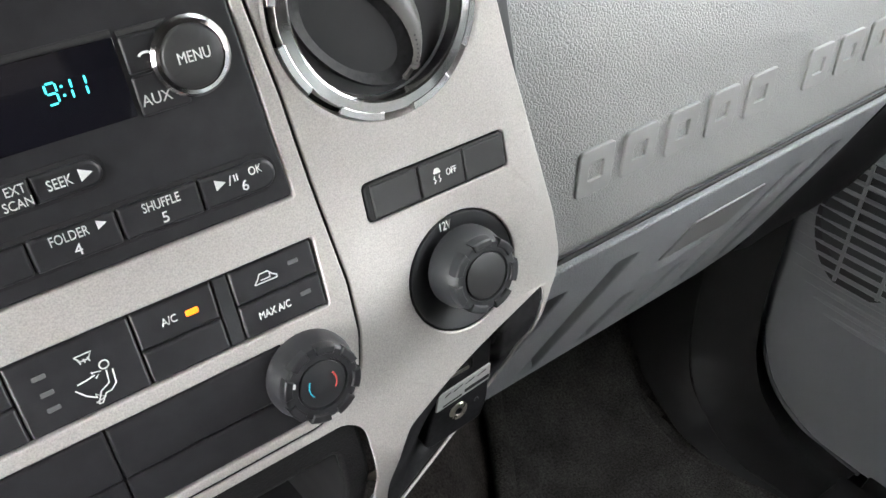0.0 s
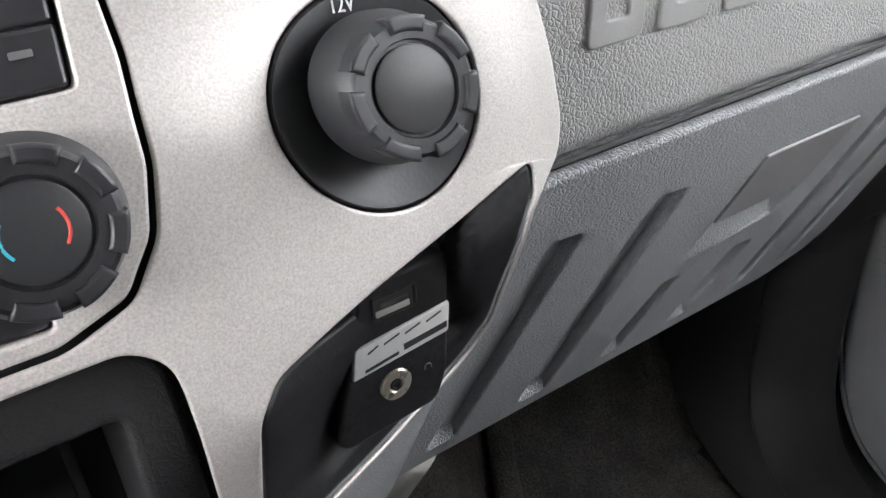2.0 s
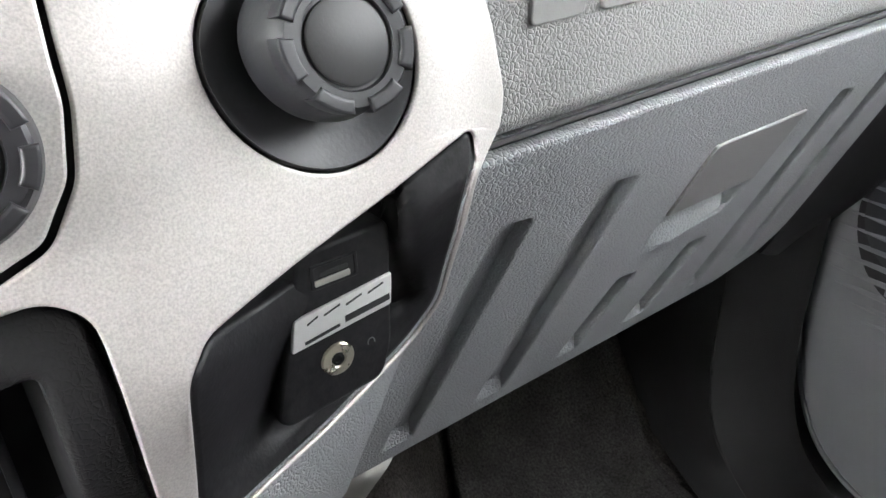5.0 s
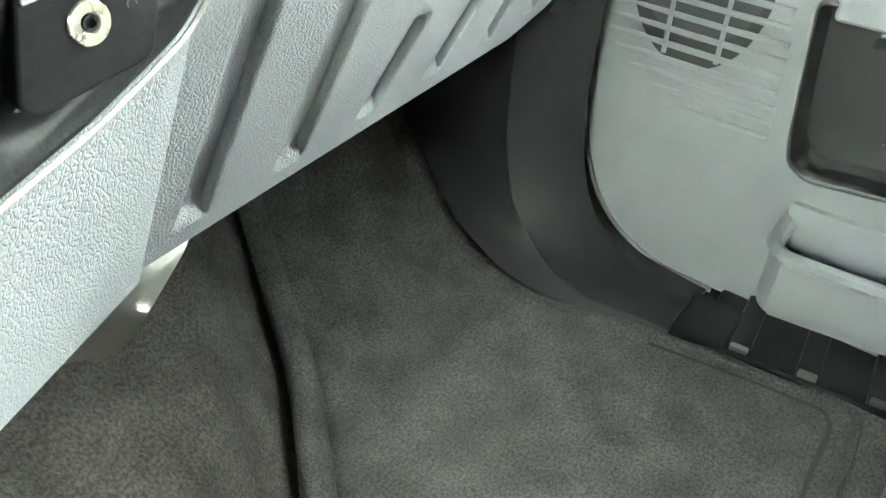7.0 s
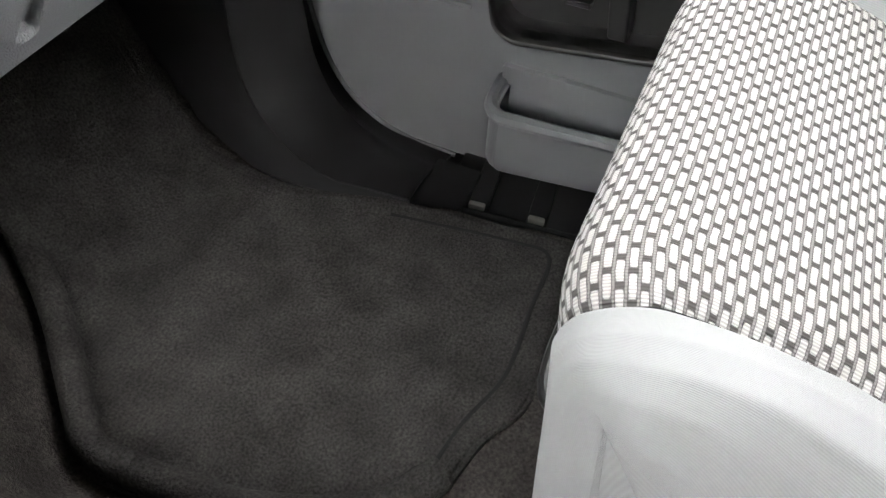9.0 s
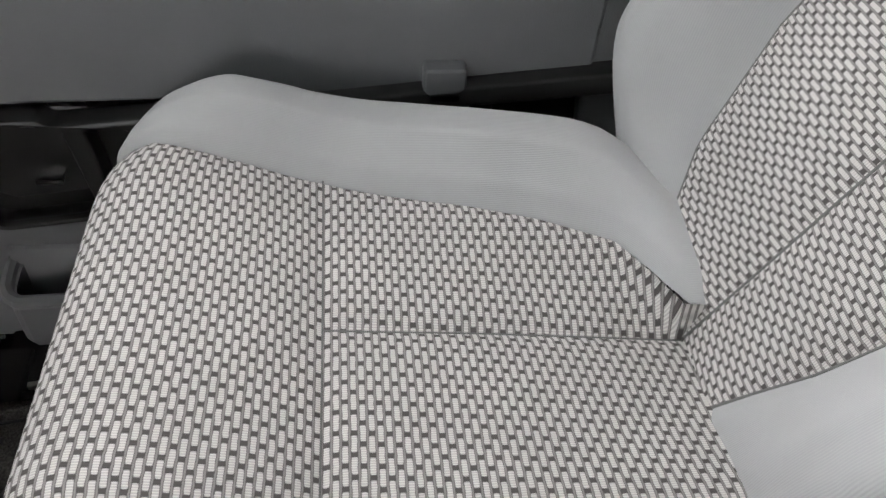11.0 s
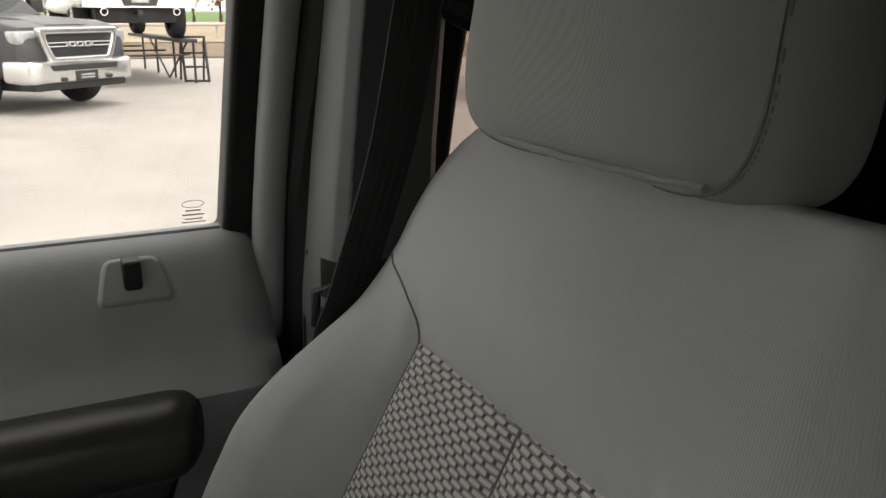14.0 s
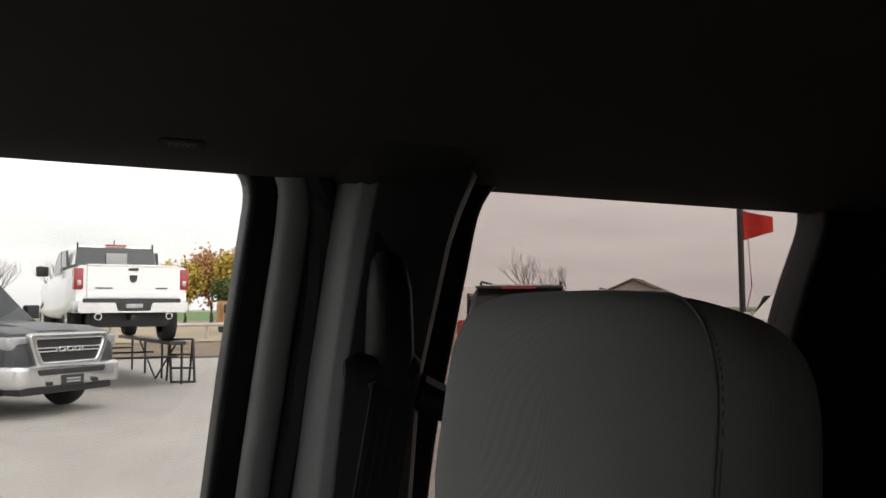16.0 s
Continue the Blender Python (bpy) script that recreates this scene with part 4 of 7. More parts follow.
# ---- floor, mat and footwell ----
def tunnel_foot(y):
    return interp(y, [(-2.2, 0.24), (-0.35, 0.27), (-0.10, 0.262), (-0.01, 0.242), (0.055, 0.244), (0.09, 0.270), (0.18, 0.352), (0.27, 0.405), (0.43, 0.47), (0.7, 0.50)])


def floor_height(x, y):
    z = -0.007 + 0.85 * max(0, y - 0.26) + 0.35 * max(0, y - 0.16) * smooth(0.16, 0.26, y)
    f = tunnel_foot(y) + 0.008
    if x < f:
        d = f - x
        z += 0.105 * smooth(0, 0.075, d) + 0.10 * smooth(0.05, 0.26, d)
    e = interp(y, [(-0.47, 0.691), (-0.08, 0.650), (-0.05, 0.634), (-0.01, 0.622), (0.03, 0.614), (0.075, 0.609), (0.112, 0.612), (0.158, 0.629), (0.20, 0.647), (0.265, 0.672), (0.40, 0.70)])
    z -= 0.10 * smooth(e, e + 0.030, x)
    return z + 0.0015 * noise.noise((x * 14, y * 14, 0))


floor = thing("floor", "dark brown cut-pile carpet over the footwell and tunnel", "floor", (0.4, 0.0, 0.0), kind="structure")
part("carpet", sheet(lambda a, b: (-0.80 + 1.64 * a, -2.0 + 2.6 * b, floor_height(-0.80 + 1.64 * a, -2.0 + 2.6 * b)), 140, 150, 0.01), CARPET, floor, "dark brown carpet")

mat_edge = [(0.268, -0.095), (0.260, -0.030), (0.254, 0.045), (0.284, 0.092), (0.370, 0.190), (0.420, 0.280), (0.480, 0.400), (0.640, 0.400), (0.664, 0.308), (0.617, 0.172), (0.603, 0.080),
            (0.618, 0.005), (0.634, -0.052), (0.655, -0.236), (0.456, -0.250), (0.412, -0.226), (0.352, -0.214), (0.300, -0.170)]
mat = thing("floor_mat", "charcoal carpeted floor mat with raised border", "floor mat", (0.45, 0.0, 0.0))
mat_loop = fillet(mat_edge, 0.016, 4)


def drape(bm, lift):
    for v in bm.verts:
        v.co.z += lift + 0.85 * max(0, v.co.y - 0.26) + 0.35 * max(0, v.co.y - 0.16) * smooth(0.16, 0.26, v.co.y)


bm = bmesh.new()
inner = [Vector((sum(p[0] for p in mat_loop) / len(mat_loop), sum(p[1] for p in mat_loop) / len(mat_loop)))]
c = inner[0]
rings = []
for k in range(0, 13):
    s = 1 - k / 12.5
    rings.append([bm.verts.new((c.x + (x - c.x) * s, c.y + (y - c.y) * s, -0.004 + 0.002 * noise.noise((x * s * 20, y * s * 20, 3)))) for x, y in mat_loop])
for ra, rb in zip(rings, rings[1:]):
    for i in range(len(ra)):
        j = (i + 1) % len(ra)
        bm.faces.new((ra[i], ra[j], rb[j], rb[i]))
bm.faces.new(rings[-1])
skirt = [bm.verts.new((v.co.x, v.co.y, -0.012)) for v in rings[0]]
for i in range(len(skirt)):
    j = (i + 1) % len(skirt)
    bm.faces.new((rings[0][j], rings[0][i], skirt[i], skirt[j]))
drape(bm, 0.004)
bmesh.ops.recalc_face_normals(bm, faces=bm.faces)
part("carpet_face", bm, MATTING, mat, "charcoal cut pile")
left = spline([(0.365, -0.208, 0), (0.312, -0.166, 0), (0.281, -0.095, 0), (0.272, -0.045, 0), (0.268, 0.015, 0), (0.271, 0.054, 0), (0.300, 0.090, 0), (0.376, 0.184, 0), (0.428, 0.276, 0), (0.487, 0.392, 0)], 60)
bm = tube([(p.x + 0.003, p.y, 0) for p in left], 0.0140, 14)
drape(bm, 0.007)
part("raised_border", bm, MATTING, mat, "raised rolled border")
right = spline([(0.372, -0.210, 0), (0.412, -0.218, 0), (0.458, -0.241, 0), (0.55, -0.236, 0), (0.638, -0.231, 0), (0.646, -0.20, 0), (0.630, -0.055, 0), (0.615, 0.005, 0), (0.592, 0.08, 0), (0.606, 0.17, 0), (0.652, 0.31, 0)], 60)
bm = tube([(p.x, p.y, 0) for p in right], 0.004, 8, squash=0.6)
drape(bm, 0.0005)
part("stitched_edge", bm, MATTING, mat)
line = spline([(0.365, -0.196, 0), (0.420, -0.204, 0), (0.480, -0.220, 0), (0.560, -0.216, 0), (0.626, -0.211, 0), (0.630, -0.17, 0), (0.612, -0.045, 0)], 40)
bm = tube([(p.x, p.y, 0) for p in line], 0.0022, 6, squash=0.6)
drape(bm, -0.0002)
part("stitch_line", bm, DARK_THREAD, mat)

kick = thing("kick_panel", "black plastic kick panel curving into the door sill", "trim panel", (0.70, 0.1, 0.0), kind="structure")
KICK_FOOT = spline([(0.637, -0.056, -0.012), (0.622, -0.010, -0.006), (0.614, 0.030, -0.004), (0.609, 0.075, -0.003), (0.612, 0.112, -0.003), (0.629, 0.158, -0.002), (0.647, 0.200, 0.000), (0.672, 0.265, 0.006), (0.690, 0.33, 0.06), (0.70, 0.40, 0.14), (0.71, 0.47, 0.30), (0.71, 0.47, 0.50)], 48)
KICK_RIDGE = spline([(0.641, -0.052, -0.005), (0.630, 0.004, 0.001), (0.627, 0.030, 0.002), (0.633, 0.066, 0.005), (0.646, 0.101, 0.012), (0.657, 0.133, 0.036), (0.669, 0.155, 0.064), (0.676, 0.166, 0.112), (0.681, 0.170, 0.168), (0.685, 0.170, 0.26), (0.69, 0.17, 0.38), (0.69, 0.17, 0.50)], 48)
KICK_OUTER = spline([(0.721, -0.048, -0.027), (0.720, -0.022, -0.025), (0.720, 0.000, -0.022), (0.720, 0.020, -0.016), (0.720, 0.050, 0.000), (0.720, 0.082, 0.030), (0.720, 0.102, 0.078), (0.720, 0.109, 0.125), (0.721, 0.112, 0.170), (0.728, 0.112, 0.26), (0.74, 0.112, 0.38), (0.75, 0.110, 0.50)], 48)


def kick_front(a, b):
    """The hollow front part, from the carpet's edge to the ridge."""
    k = int(round(a * 48))
    p = KICK_FOOT[k].lerp(KICK_RIDGE[k], b)
    return (p.x + 0.012 * math.sin(math.pi * b) * smooth(0.3, 0.6, a), p.y, p.z)


def kick_rear(a, b):
    """The swelling rear part, from the ridge to the door opening, then folding out of sight."""
    k = int(round(a * 48))
    if b <= 0.8:
        f = b / 0.8
        p = KICK_RIDGE[k].lerp(KICK_OUTER[k], f)
        d = math.sin(math.pi * f)
        return (p.x, p.y - 0.006 * d * smooth(0.3, 0.7, a), p.z + 0.006 * d)
    f = (b - 0.8) / 0.2
    p = KICK_OUTER[k]
    return (p.x + 0.062 * f, p.y + 0.030 * f ** 0.6 * smooth(0.1, 0.4, a), p.z - 0.022 * f ** 0.6)


part("kick_front", sheet(kick_front, 48, 12, 0.004), KICK, kick)
part("kick_rear", sheet(kick_rear, 48, 20, 0.004), KICK, kick)
part("kick_ridge", tube([(p.x - 0.001, p.y - 0.001, p.z) for p in KICK_RIDGE], 0.0022, 8), KICK, kick)
# plain boxes added under the dash to keep stray light out of the footwell
part("tunnel_side", box(-0.12, 0.095, 0.045, 0.53, 0.0, 0.40, 0.02, 3), KICK, dashboard, "black box added below the stack to block light")
part("dash_body", box(-0.78, 0.80, 0.235, 0.53, 0.36, 0.69, 0.03), KICK, dashboard, "black box added under the dash to block light")
part("column_cover", box(-0.78, -0.12, 0.08, 0.30, 0.30, 0.68, 0.03), KICK, dashboard)
part("firewall", box(-0.8, 0.82, 0.52, 0.56, -0.1, 0.78, 0.01), KICK, kick)

sill = thing("door_sill", "black ribbed plastic door sill with steel clips", "door sill", (0.69, -0.3, -0.02), kind="structure")
SILLM = Matrix.Translation((0.66, -0.07, 0)) @ Matrix.Rotation(radians(6), 4, "Z") @ Matrix.Translation((-0.66, 0.07, 0))
part("sill_plate", box(0.676, 0.790, -0.95, -0.075, -0.075, -0.033, 0.006), KICK, sill, m=SILLM)
part("sill_floor", box(0.58, 0.86, -0.95, 0.12, -0.13, -0.068, 0.004), KICK, sill)
part("sill_bridge", box(0.645, 0.735, -0.100, -0.045, -0.075, -0.019, 0.006), KICK, sill, "raised smooth end of the sill")
part("sill_edge", tube([SILLM @ Vector((0.672, -0.046 - 0.09 * k, -0.0285)) for k in range(11)], 0.0045, 8), KICK, sill, "rolled sill edge")
for k in range(7):
    y = -0.115 - 0.066 * k
    rib = part("sill_rib", box(0.676, 0.780, y - 0.011, y + 0.011, -0.040, -0.0245, 0.005), KICK, sill, m=SILLM)
    part("steel_clip", box(0.6765, 0.6835, y - 0.009, y + 0.009, -0.0295, -0.0205, 0.002), STEEL, rib, "bright steel clip", m=SILLM)

# ---- front passenger door ----
DP = 0.770
pdoor = thing("passenger_door", "grey plastic door trim with charcoal armrest, closed", "car door", (0.78, -0.4, 0.3))
front_edge = spline([(0.10, 0.54), (0.132, 0.40), (0.140, 0.25), (0.134, 0.133), (0.115, 0.052), (0.080, -0.003), (0.020, -0.036), (-0.05, -0.042)], 28)
front_loop = [(p.x, p.y) for p in front_edge]


def yplate(name, loops, x_in, x_out, mat, parent, bevel=0.004, label=""):
    """A piece parallel to the door, from x_out (far) to x_in (cabin side), outline in (y, z)."""
    m = Matrix(((0, 0, -1, 0), (-1, 0, 0, 0), (0, 1, 0, 0), (0, 0, 0, 1)))
    return plate(name, [[(-p[0], p[1]) for p in lp] for lp in loops], -x_out, -x_in, mat, parent, m, bevel, label)


storage = fillet([(-0.066, 0.292), (-0.080, 0.165), (-0.086, 0.142), (-0.104, 0.132), (-0.60, 0.196), (-0.76, 0.216), (-0.76, 0.296), (-0.30, 0.285)], 0.010)
yplate("lower_trim", [front_loop + [(-0.70, -0.03), (-0.795, 0.02), (-0.808, 0.54)], storage], DP, DP + 0.03, DOOR_GREY, pdoor, 0.006, "grey lower door trim")
yplate("storage_back", [[(y, z) for y, z in fillet([(-0.05, 0.31), (-0.06, 0.12), (-0.79, 0.19), (-0.79, 0.31)], 0.01)]], DP + 0.045, DP + 0.055, DOOR_DARK, pdoor, 0.003, "charcoal recessed storage back")
yplate("storage_lining", [fillet([(-0.064, 0.296), (-0.076, 0.165), (-0.082, 0.138), (-0.104, 0.126), (-0.60, 0.190), (-0.77, 0.210), (-0.77, 0.302), (-0.30, 0.291)], 0.010), storage], DP - 0.003, DP + 0.05, DOOR_DARK, pdoor, 0.002)
for y in (-0.165, -0.36, -0.56):
    yplate("storage_web", [fillet([(y - 0.012, 0.29), (y - 0.030, 0.15), (y - 0.050, 0.15), (y - 0.036, 0.29)], 0.003)], DP + 0.016, DP + 0.046, DOOR_DARK, pdoor, 0.003)
    part("chrome_clip", box(DP - 0.002, DP + 0.020, y - 0.013, y + 0.013, 0.186, 0.193, 0.002), CHROME, pdoor, "bright steel clip")
yplate("ledge", [fillet([(-0.115, 0.272), (-0.18, 0.276), (-0.19, 0.268), (-0.27, 0.276), (-0.60, 0.312), (-0.73, 0.325), (-0.73, 0.300), (-0.28, 0.262)], 0.004)], DP - 0.022, DP + 0.01, DOOR_DARK, pdoor, 0.004)

# speaker grille: raised slats over a dark disc
SPK = (0.036, 0.287)
yplate("speaker_dark", [circle(SPK[0], SPK[1], 0.066, 40, 0.088)], DP - 0.0006, DP + 0.004, RUBBER, pdoor, 0.0003, "dark speaker opening")
part("speaker_cone", lathe([(0.06, 0), (0.03, 0.012), (0.02, 0.010), (0, 0.014)], 32, Matrix.Translation((DP - 0.001, SPK[0], SPK[1])) @ Matrix.Rotation(radians(-90), 4, "Y") @ Matrix.Diagonal((1, 1, 0.05, 1))), DARK, pdoor)
for k in range(18):
    z = 0.156 + 0.0153 * k
    y1 = interp(z, [(0.15, 0.050), (0.18, 0.085), (0.21, 0.118), (0.45, 0.122)])
    y0 = interp(z, [(0.14, -0.060), (0.20, -0.057), (0.28, -0.050), (0.38, -0.043), (0.45, -0.034)])
    n = 14
    pts = [(DP + 0.0006 + 0.0030 * smooth(0.55, 1.0, i / n), y0 + (y1 - y0) * i / n, z) for i in range(n + 1)]
    part("grille_slat", tube(pts, 0.0043, 8, squash=0.85), DOOR_GREY, pdoor)
for y in (0.006, 0.058):
    hh = 0.084 * math.sqrt(max(0, 1 - ((y - SPK[0]) / 0.066) ** 2))
    part("grille_bar", box(DP - 0.003, DP + 0.0005, y - 0.0022, y + 0.0022, SPK[1] - hh, SPK[1] + hh, 0.0008), DOOR_GREY, pdoor)
part("front_bead", tube([(DP - 0.001, p.x - 0.002, p.y) for p in front_edge], 0.0026, 8), DOOR_GREY, pdoor)

# map pocket
pocket_plan = spline([(0.774, -0.102, 0), (0.745, -0.101, 0), (0.722, -0.104, 0), (0.709, -0.116, 0), (0.706, -0.140, 0), (0.706, -0.30, 0), (0.706, -0.55, 0), (0.706, -0.80, 0)], 48)


def pocket_point(a, b):
    p = pocket_plan[int(round(a * 48))]
    z0 = 0.004 + 0.115 * max(0, -p.y - 0.113)
    z1 = 0.0800 + 0.060 * max(0, -p.y - 0.113) + 0.004 * smooth(0.712, 0.770, p.x)
    tuck = 0.010 * max(0, 1 - b / 0.25) ** 2
    return (p.x + tuck * (p.x < 0.74), p.y - tuck * 0.3, z0 + (z1 - z0) * b)


pocket = part("map_pocket", sheet(pocket_point, 48, 10, 0.010), DOOR_GREY, pdoor, "grey map pocket")
part("pocket_rim", tube([Vector(pocket_point(k / 48, 1.0)) + Vector((0.004, 0, 0)) for k in range(49)], 0.0075, 8), DOOR_GREY, pocket)
part("pocket_floor", box(0.722, 0.775, -0.80, -0.115, 0.012, 0.022, 0.004), DOOR_GREY, pocket)
part("pocket_back", box(0.762, 0.772, -0.80, -0.10, 0.01, 0.105, 0.004), DOOR_GREY, pocket)

# unseen sheet, added to stop light leaking in round the door
part("outer_skin", box(0.876, 0.890, -0.93, 0.60, -0.30, 0.640, 0.004), SATIN_BLACK, pdoor, "unseen outer door skin that blocks light leaks")

# armrest and the dark strip under it
ARM = [(0.790, 0.546), (0.768, 0.547), (0.747, 0.541), (0.734, 0.528), (0.731, 0.506), (0.739, 0.484), (0.758, 0.473), (0.790, 0.470)]
arm_line = spline([(x, 0, z) for x, z in ARM], 24)


def arm_point(a, b, y0=-0.455, y1=-0.728):
    q = arm_line[int(round(a * 24))]
    y = y0 + (y1 - y0) * b
    k = 1 - 0.9 * max(0, (b - 0.86) / 0.14) ** 2.5
    return (0.79 + (q.x - 0.79) * k, y, 0.517 + (q.z - 0.517) * (0.5 + 0.5 * k))


part("armrest", sheet(arm_point, 24, 30), DOOR_DARK, pdoor, "charcoal padded armrest")
part("armrest_front", sheet(lambda a, b: arm_point(a, b * 0.8, -0.446, 0.05), 24, 20), DOOR_DARK, pdoor, "charcoal armrest nose")
part("armrest_collar", sheet(lambda a, b: (0.79 + (arm_line[int(round(a * 24))].x - 0.79) * 1.03, -0.442 - 0.016 * b, 0.517 + (arm_line[int(round(a * 24))].z - 0.517) * 1.08), 24, 2), SATIN_BLACK, pdoor)
part("door_pull", box(0.726, 0.745, -0.440, -0.36, 0.504, 0.526, 0.005, 3), STEEL, pdoor, "satin metal door pull")
part("latch_chip", box(0.722, 0.738, -0.455, -0.441, 0.490, 0.530, 0.004), CHROME, pdoor, "bright chrome latch tip")
yplate("strip", [fillet([(0.05, 0.468), (-0.70, 0.468), (-0.684, 0.421), (-0.47, 0.416), (-0.45, 0.424), (0.05, 0.410)], 0.004)], 0.767, 0.792, DOOR_DARK, pdoor, 0.005, "charcoal strip below the armrest")
yplate("middle_trim", [fillet([(-0.075, 0.43), (-0.690, 0.43), (-0.684, 0.296), (-0.080, 0.28)], 0.006)], 0.766, 0.795, DOOR_GREY, pdoor, 0.004, "grey middle door trim")
yplate("rear_trim", [fillet([(-0.66, 0.54), (-0.803, 0.54), (-0.795, 0.20), (-0.69, 0.20)], 0.008)], 0.777, 0.80, DOOR_GREY, pdoor, 0.004)
part("hook_tab", box(0.748, 0.770, -0.566, -0.526, 0.286, 0.326, 0.006, 3), DOOR_GREY, pdoor, "small grey moulded tab")
yplate("pull_cup", [fillet([(-0.34, 0.545), (-0.438, 0.545), (-0.430, 0.512), (-0.34, 0.512)], 0.006)], 0.757, 0.80, SATIN_BLACK, pdoor, 0.004)

# upper door trim rolling out to the glass
UP = [(0.772, 0.535), (0.783, 0.550), (0.798, 0.566), (0.806, 0.585), (0.816, 0.620), (0.832, 0.648), (0.850, 0.660), (0.868, 0.661), (0.872, 0.640)]
up_line = spline([(x, 0, z) for x, z in UP], 28)


def up_point(a, b):
    q = up_line[int(round(a * 28))]
    y = 0.12 - 0.920 * b
    e = max(0, (b - 0.966) / 0.034)
    return (q.x + 0.026 * e ** 2.4, y, q.z - 0.010 * e ** 2 * smooth(0.60, 0.65, q.z))


# the light on the upper trim is put into its paler colour
part("upper_trim", sheet(up_point, 28, 60, 0.004), DOOR_UPPER_LIT, pdoor, "grey upper door trim, coloured as lit by the window")
LOCKF = Matrix(((0, 0.45, -0.893, 0.8235), (-1, 0, 0, -0.684), (0, 0.893, 0.45, 0.634), (0, 0, 0, 1)))
plate("lock_surround", [fillet([(-0.035, -0.022), (0.030, -0.022), (0.020, 0.019), (-0.025, 0.019)], 0.009)], -0.012, 0.0095, DOOR_UPPER_LIT, pdoor, LOCKF, 0.004, "grey moulded lock surround")
part("lock_button", box(0.808, 0.831, -0.6885, -0.673, 0.629, 0.655, 0.004, 3), SATIN_BLACK, pdoor, "black lock button")

# door frame round the glass
SIDE = Matrix(((0, -0.124, 0.992, 0.852), (1, 0, 0, 0), (0, 0.992, 0.124, 0.655), (0, 0, 0, 1)))     # local (y, slope up), depth outwards
top_corner = fillet([(-0.786, 0.23), (-0.808, 0.428), (-0.30, 0.428)], 0.040, 8)[9:18]
win = [(0.10, 0.006), *fillet([(0.10, 0.006), (-0.766, 0.006), (-0.786, 0.23)], 0.007, 4)[5:10], (-0.786, 0.23), *top_corner, (-0.30, 0.428), (-0.05, 0.39)]
plate("window_frame", [fillet([(0.16, -0.03), (-0.800, -0.03), (-0.840, 0.460), (-0.20, 0.462), (-0.02, 0.43)], 0.04, 8), win], -0.004, 0.03, SATIN_BLACK, pdoor, SIDE, 0.006, "black window frame")
gl = plate("door_glass", [fillet([(0.12, -0.02), (-0.775, -0.02), (-0.817, 0.438), (-0.30, 0.438), (-0.05, 0.40)], 0.02)], 0.012, 0.0155, GLASS, pdoor, SIDE, 0.0005, "clear door glass")
gl.visible_shadow = False
part("belt_seal", tube([SIDE @ Vector((0.12 - 0.885 * k / 10, 0.006, 0.004)) for k in range(11)], 0.005, 8), RUBBER, pdoor)
for v, w, h in ((0.0255, 0.014, 0.0012), (0.0215, 0.020, 0.0012), (0.0175, 0.016, 0.0010), (0.0145, 0.022, 0.0008)):
    plate("etched_mark", [rrect(-0.743 - w / 2, -0.743 + w / 2, v, v + h, 0.0004)], 0.0108, 0.0114, ETCH, gl, SIDE, 0.0001)
plate("etched_mark", [circle(-0.743, 0.0325, 0.010, 32, 0.0038), circle(-0.743, 0.0325, 0.0094, 32, 0.0033)], 0.0108, 0.0114, ETCH, gl, SIDE, 0.0001)

# ---- pillar, belt, roof ----
pillar = thing("pillar", "grey centre pillar trim beside the passenger seat", "pillar trim", (0.75, -0.9, 0.6), kind="structure")


edge = [(-0.800, -0.10, -0.014), (-0.806, 0.05, -0.014), (-0.822, 0.22, -0.014), (-0.838, 0.37, -0.014), (-0.836, 0.418, -0.014), (-0.812, 0.445, -0.014), (-0.72, 0.452, -0.014), (-0.2, 0.452, -0.014)]
part("grey_seal", tube([SIDE @ p for p in spline([(y - 0.003, v, w) for y, v, w in edge], 60)], 0.0155, 12), SEAL_GREY, pillar, "grey door seal")
edge2 = [(-0.822, -0.30, -0.02), (-0.826, -0.02, -0.020), (-0.832, 0.10, -0.020), (-0.846, 0.22, -0.020), (-0.860, 0.37, -0.020), (-0.859, 0.425, -0.020), (-0.835, 0.456, -0.020), (-0.72, 0.466, -0.02), (-0.2, 0.466, -0.02)]
part("rubber_seal", tube([SIDE @ p for p in spline([(y - 0.010 if v < 0.42 else y, v, w) for y, v, w in edge2], 60)], 0.017, 10), RUBBER, pillar, "black rubber door seal")


def pillar_point(a, b):
    z = -0.05 + 1.14 * b
    y0 = interp(z, [(-0.05, -0.824), (0.60, -0.829), (0.71, -0.839), (0.89, -0.855), (1.05, -0.873), (1.1, -0.88)])
    y1 = interp(z, [(-0.05, -0.96), (0.74, -0.948), (0.88, -0.955), (1.02, -0.985), (1.05, -1.0), (1.1, -1.02)])
    xin = interp(z, [(-0.05, 0.79), (0.62, 0.752), (0.85, 0.738), (1.09, 0.716)])
    prof = [(0.0, 0.06), (0.02, 0.03), (0.07, 0.010), (0.16, 0.0), (0.5, -0.004), (0.85, 0.0), (0.95, 0.012), (1.0, 0.05)]
    return (xin + interp(a, prof), y0 + (y1 - y0) * a, z)


# the face's shade and the edge's window light are put into their colours
part("pillar_trim", sheet(lambda a, b: pillar_point(0.17 + 0.83 * a, b), 28, 40, 0.003), PILLAR_SHADED, pillar, "grey pillar trim with its shade in the colour")
part("pillar_edge", sheet(lambda a, b: pillar_point(0.18 * a, b), 12, 40, 0.003), PILLAR_LIT, pillar, "front edge of the same trim, coloured as lit")
part("pillar_foot", sheet(lambda a, b: (pillar_point(a, b * 0.612)[0] - 0.003, pillar_point(a, b * 0.612)[1], pillar_point(a, b * 0.612)[2]), 28, 10, 0.003), KICK, pillar, "black lower pillar trim")
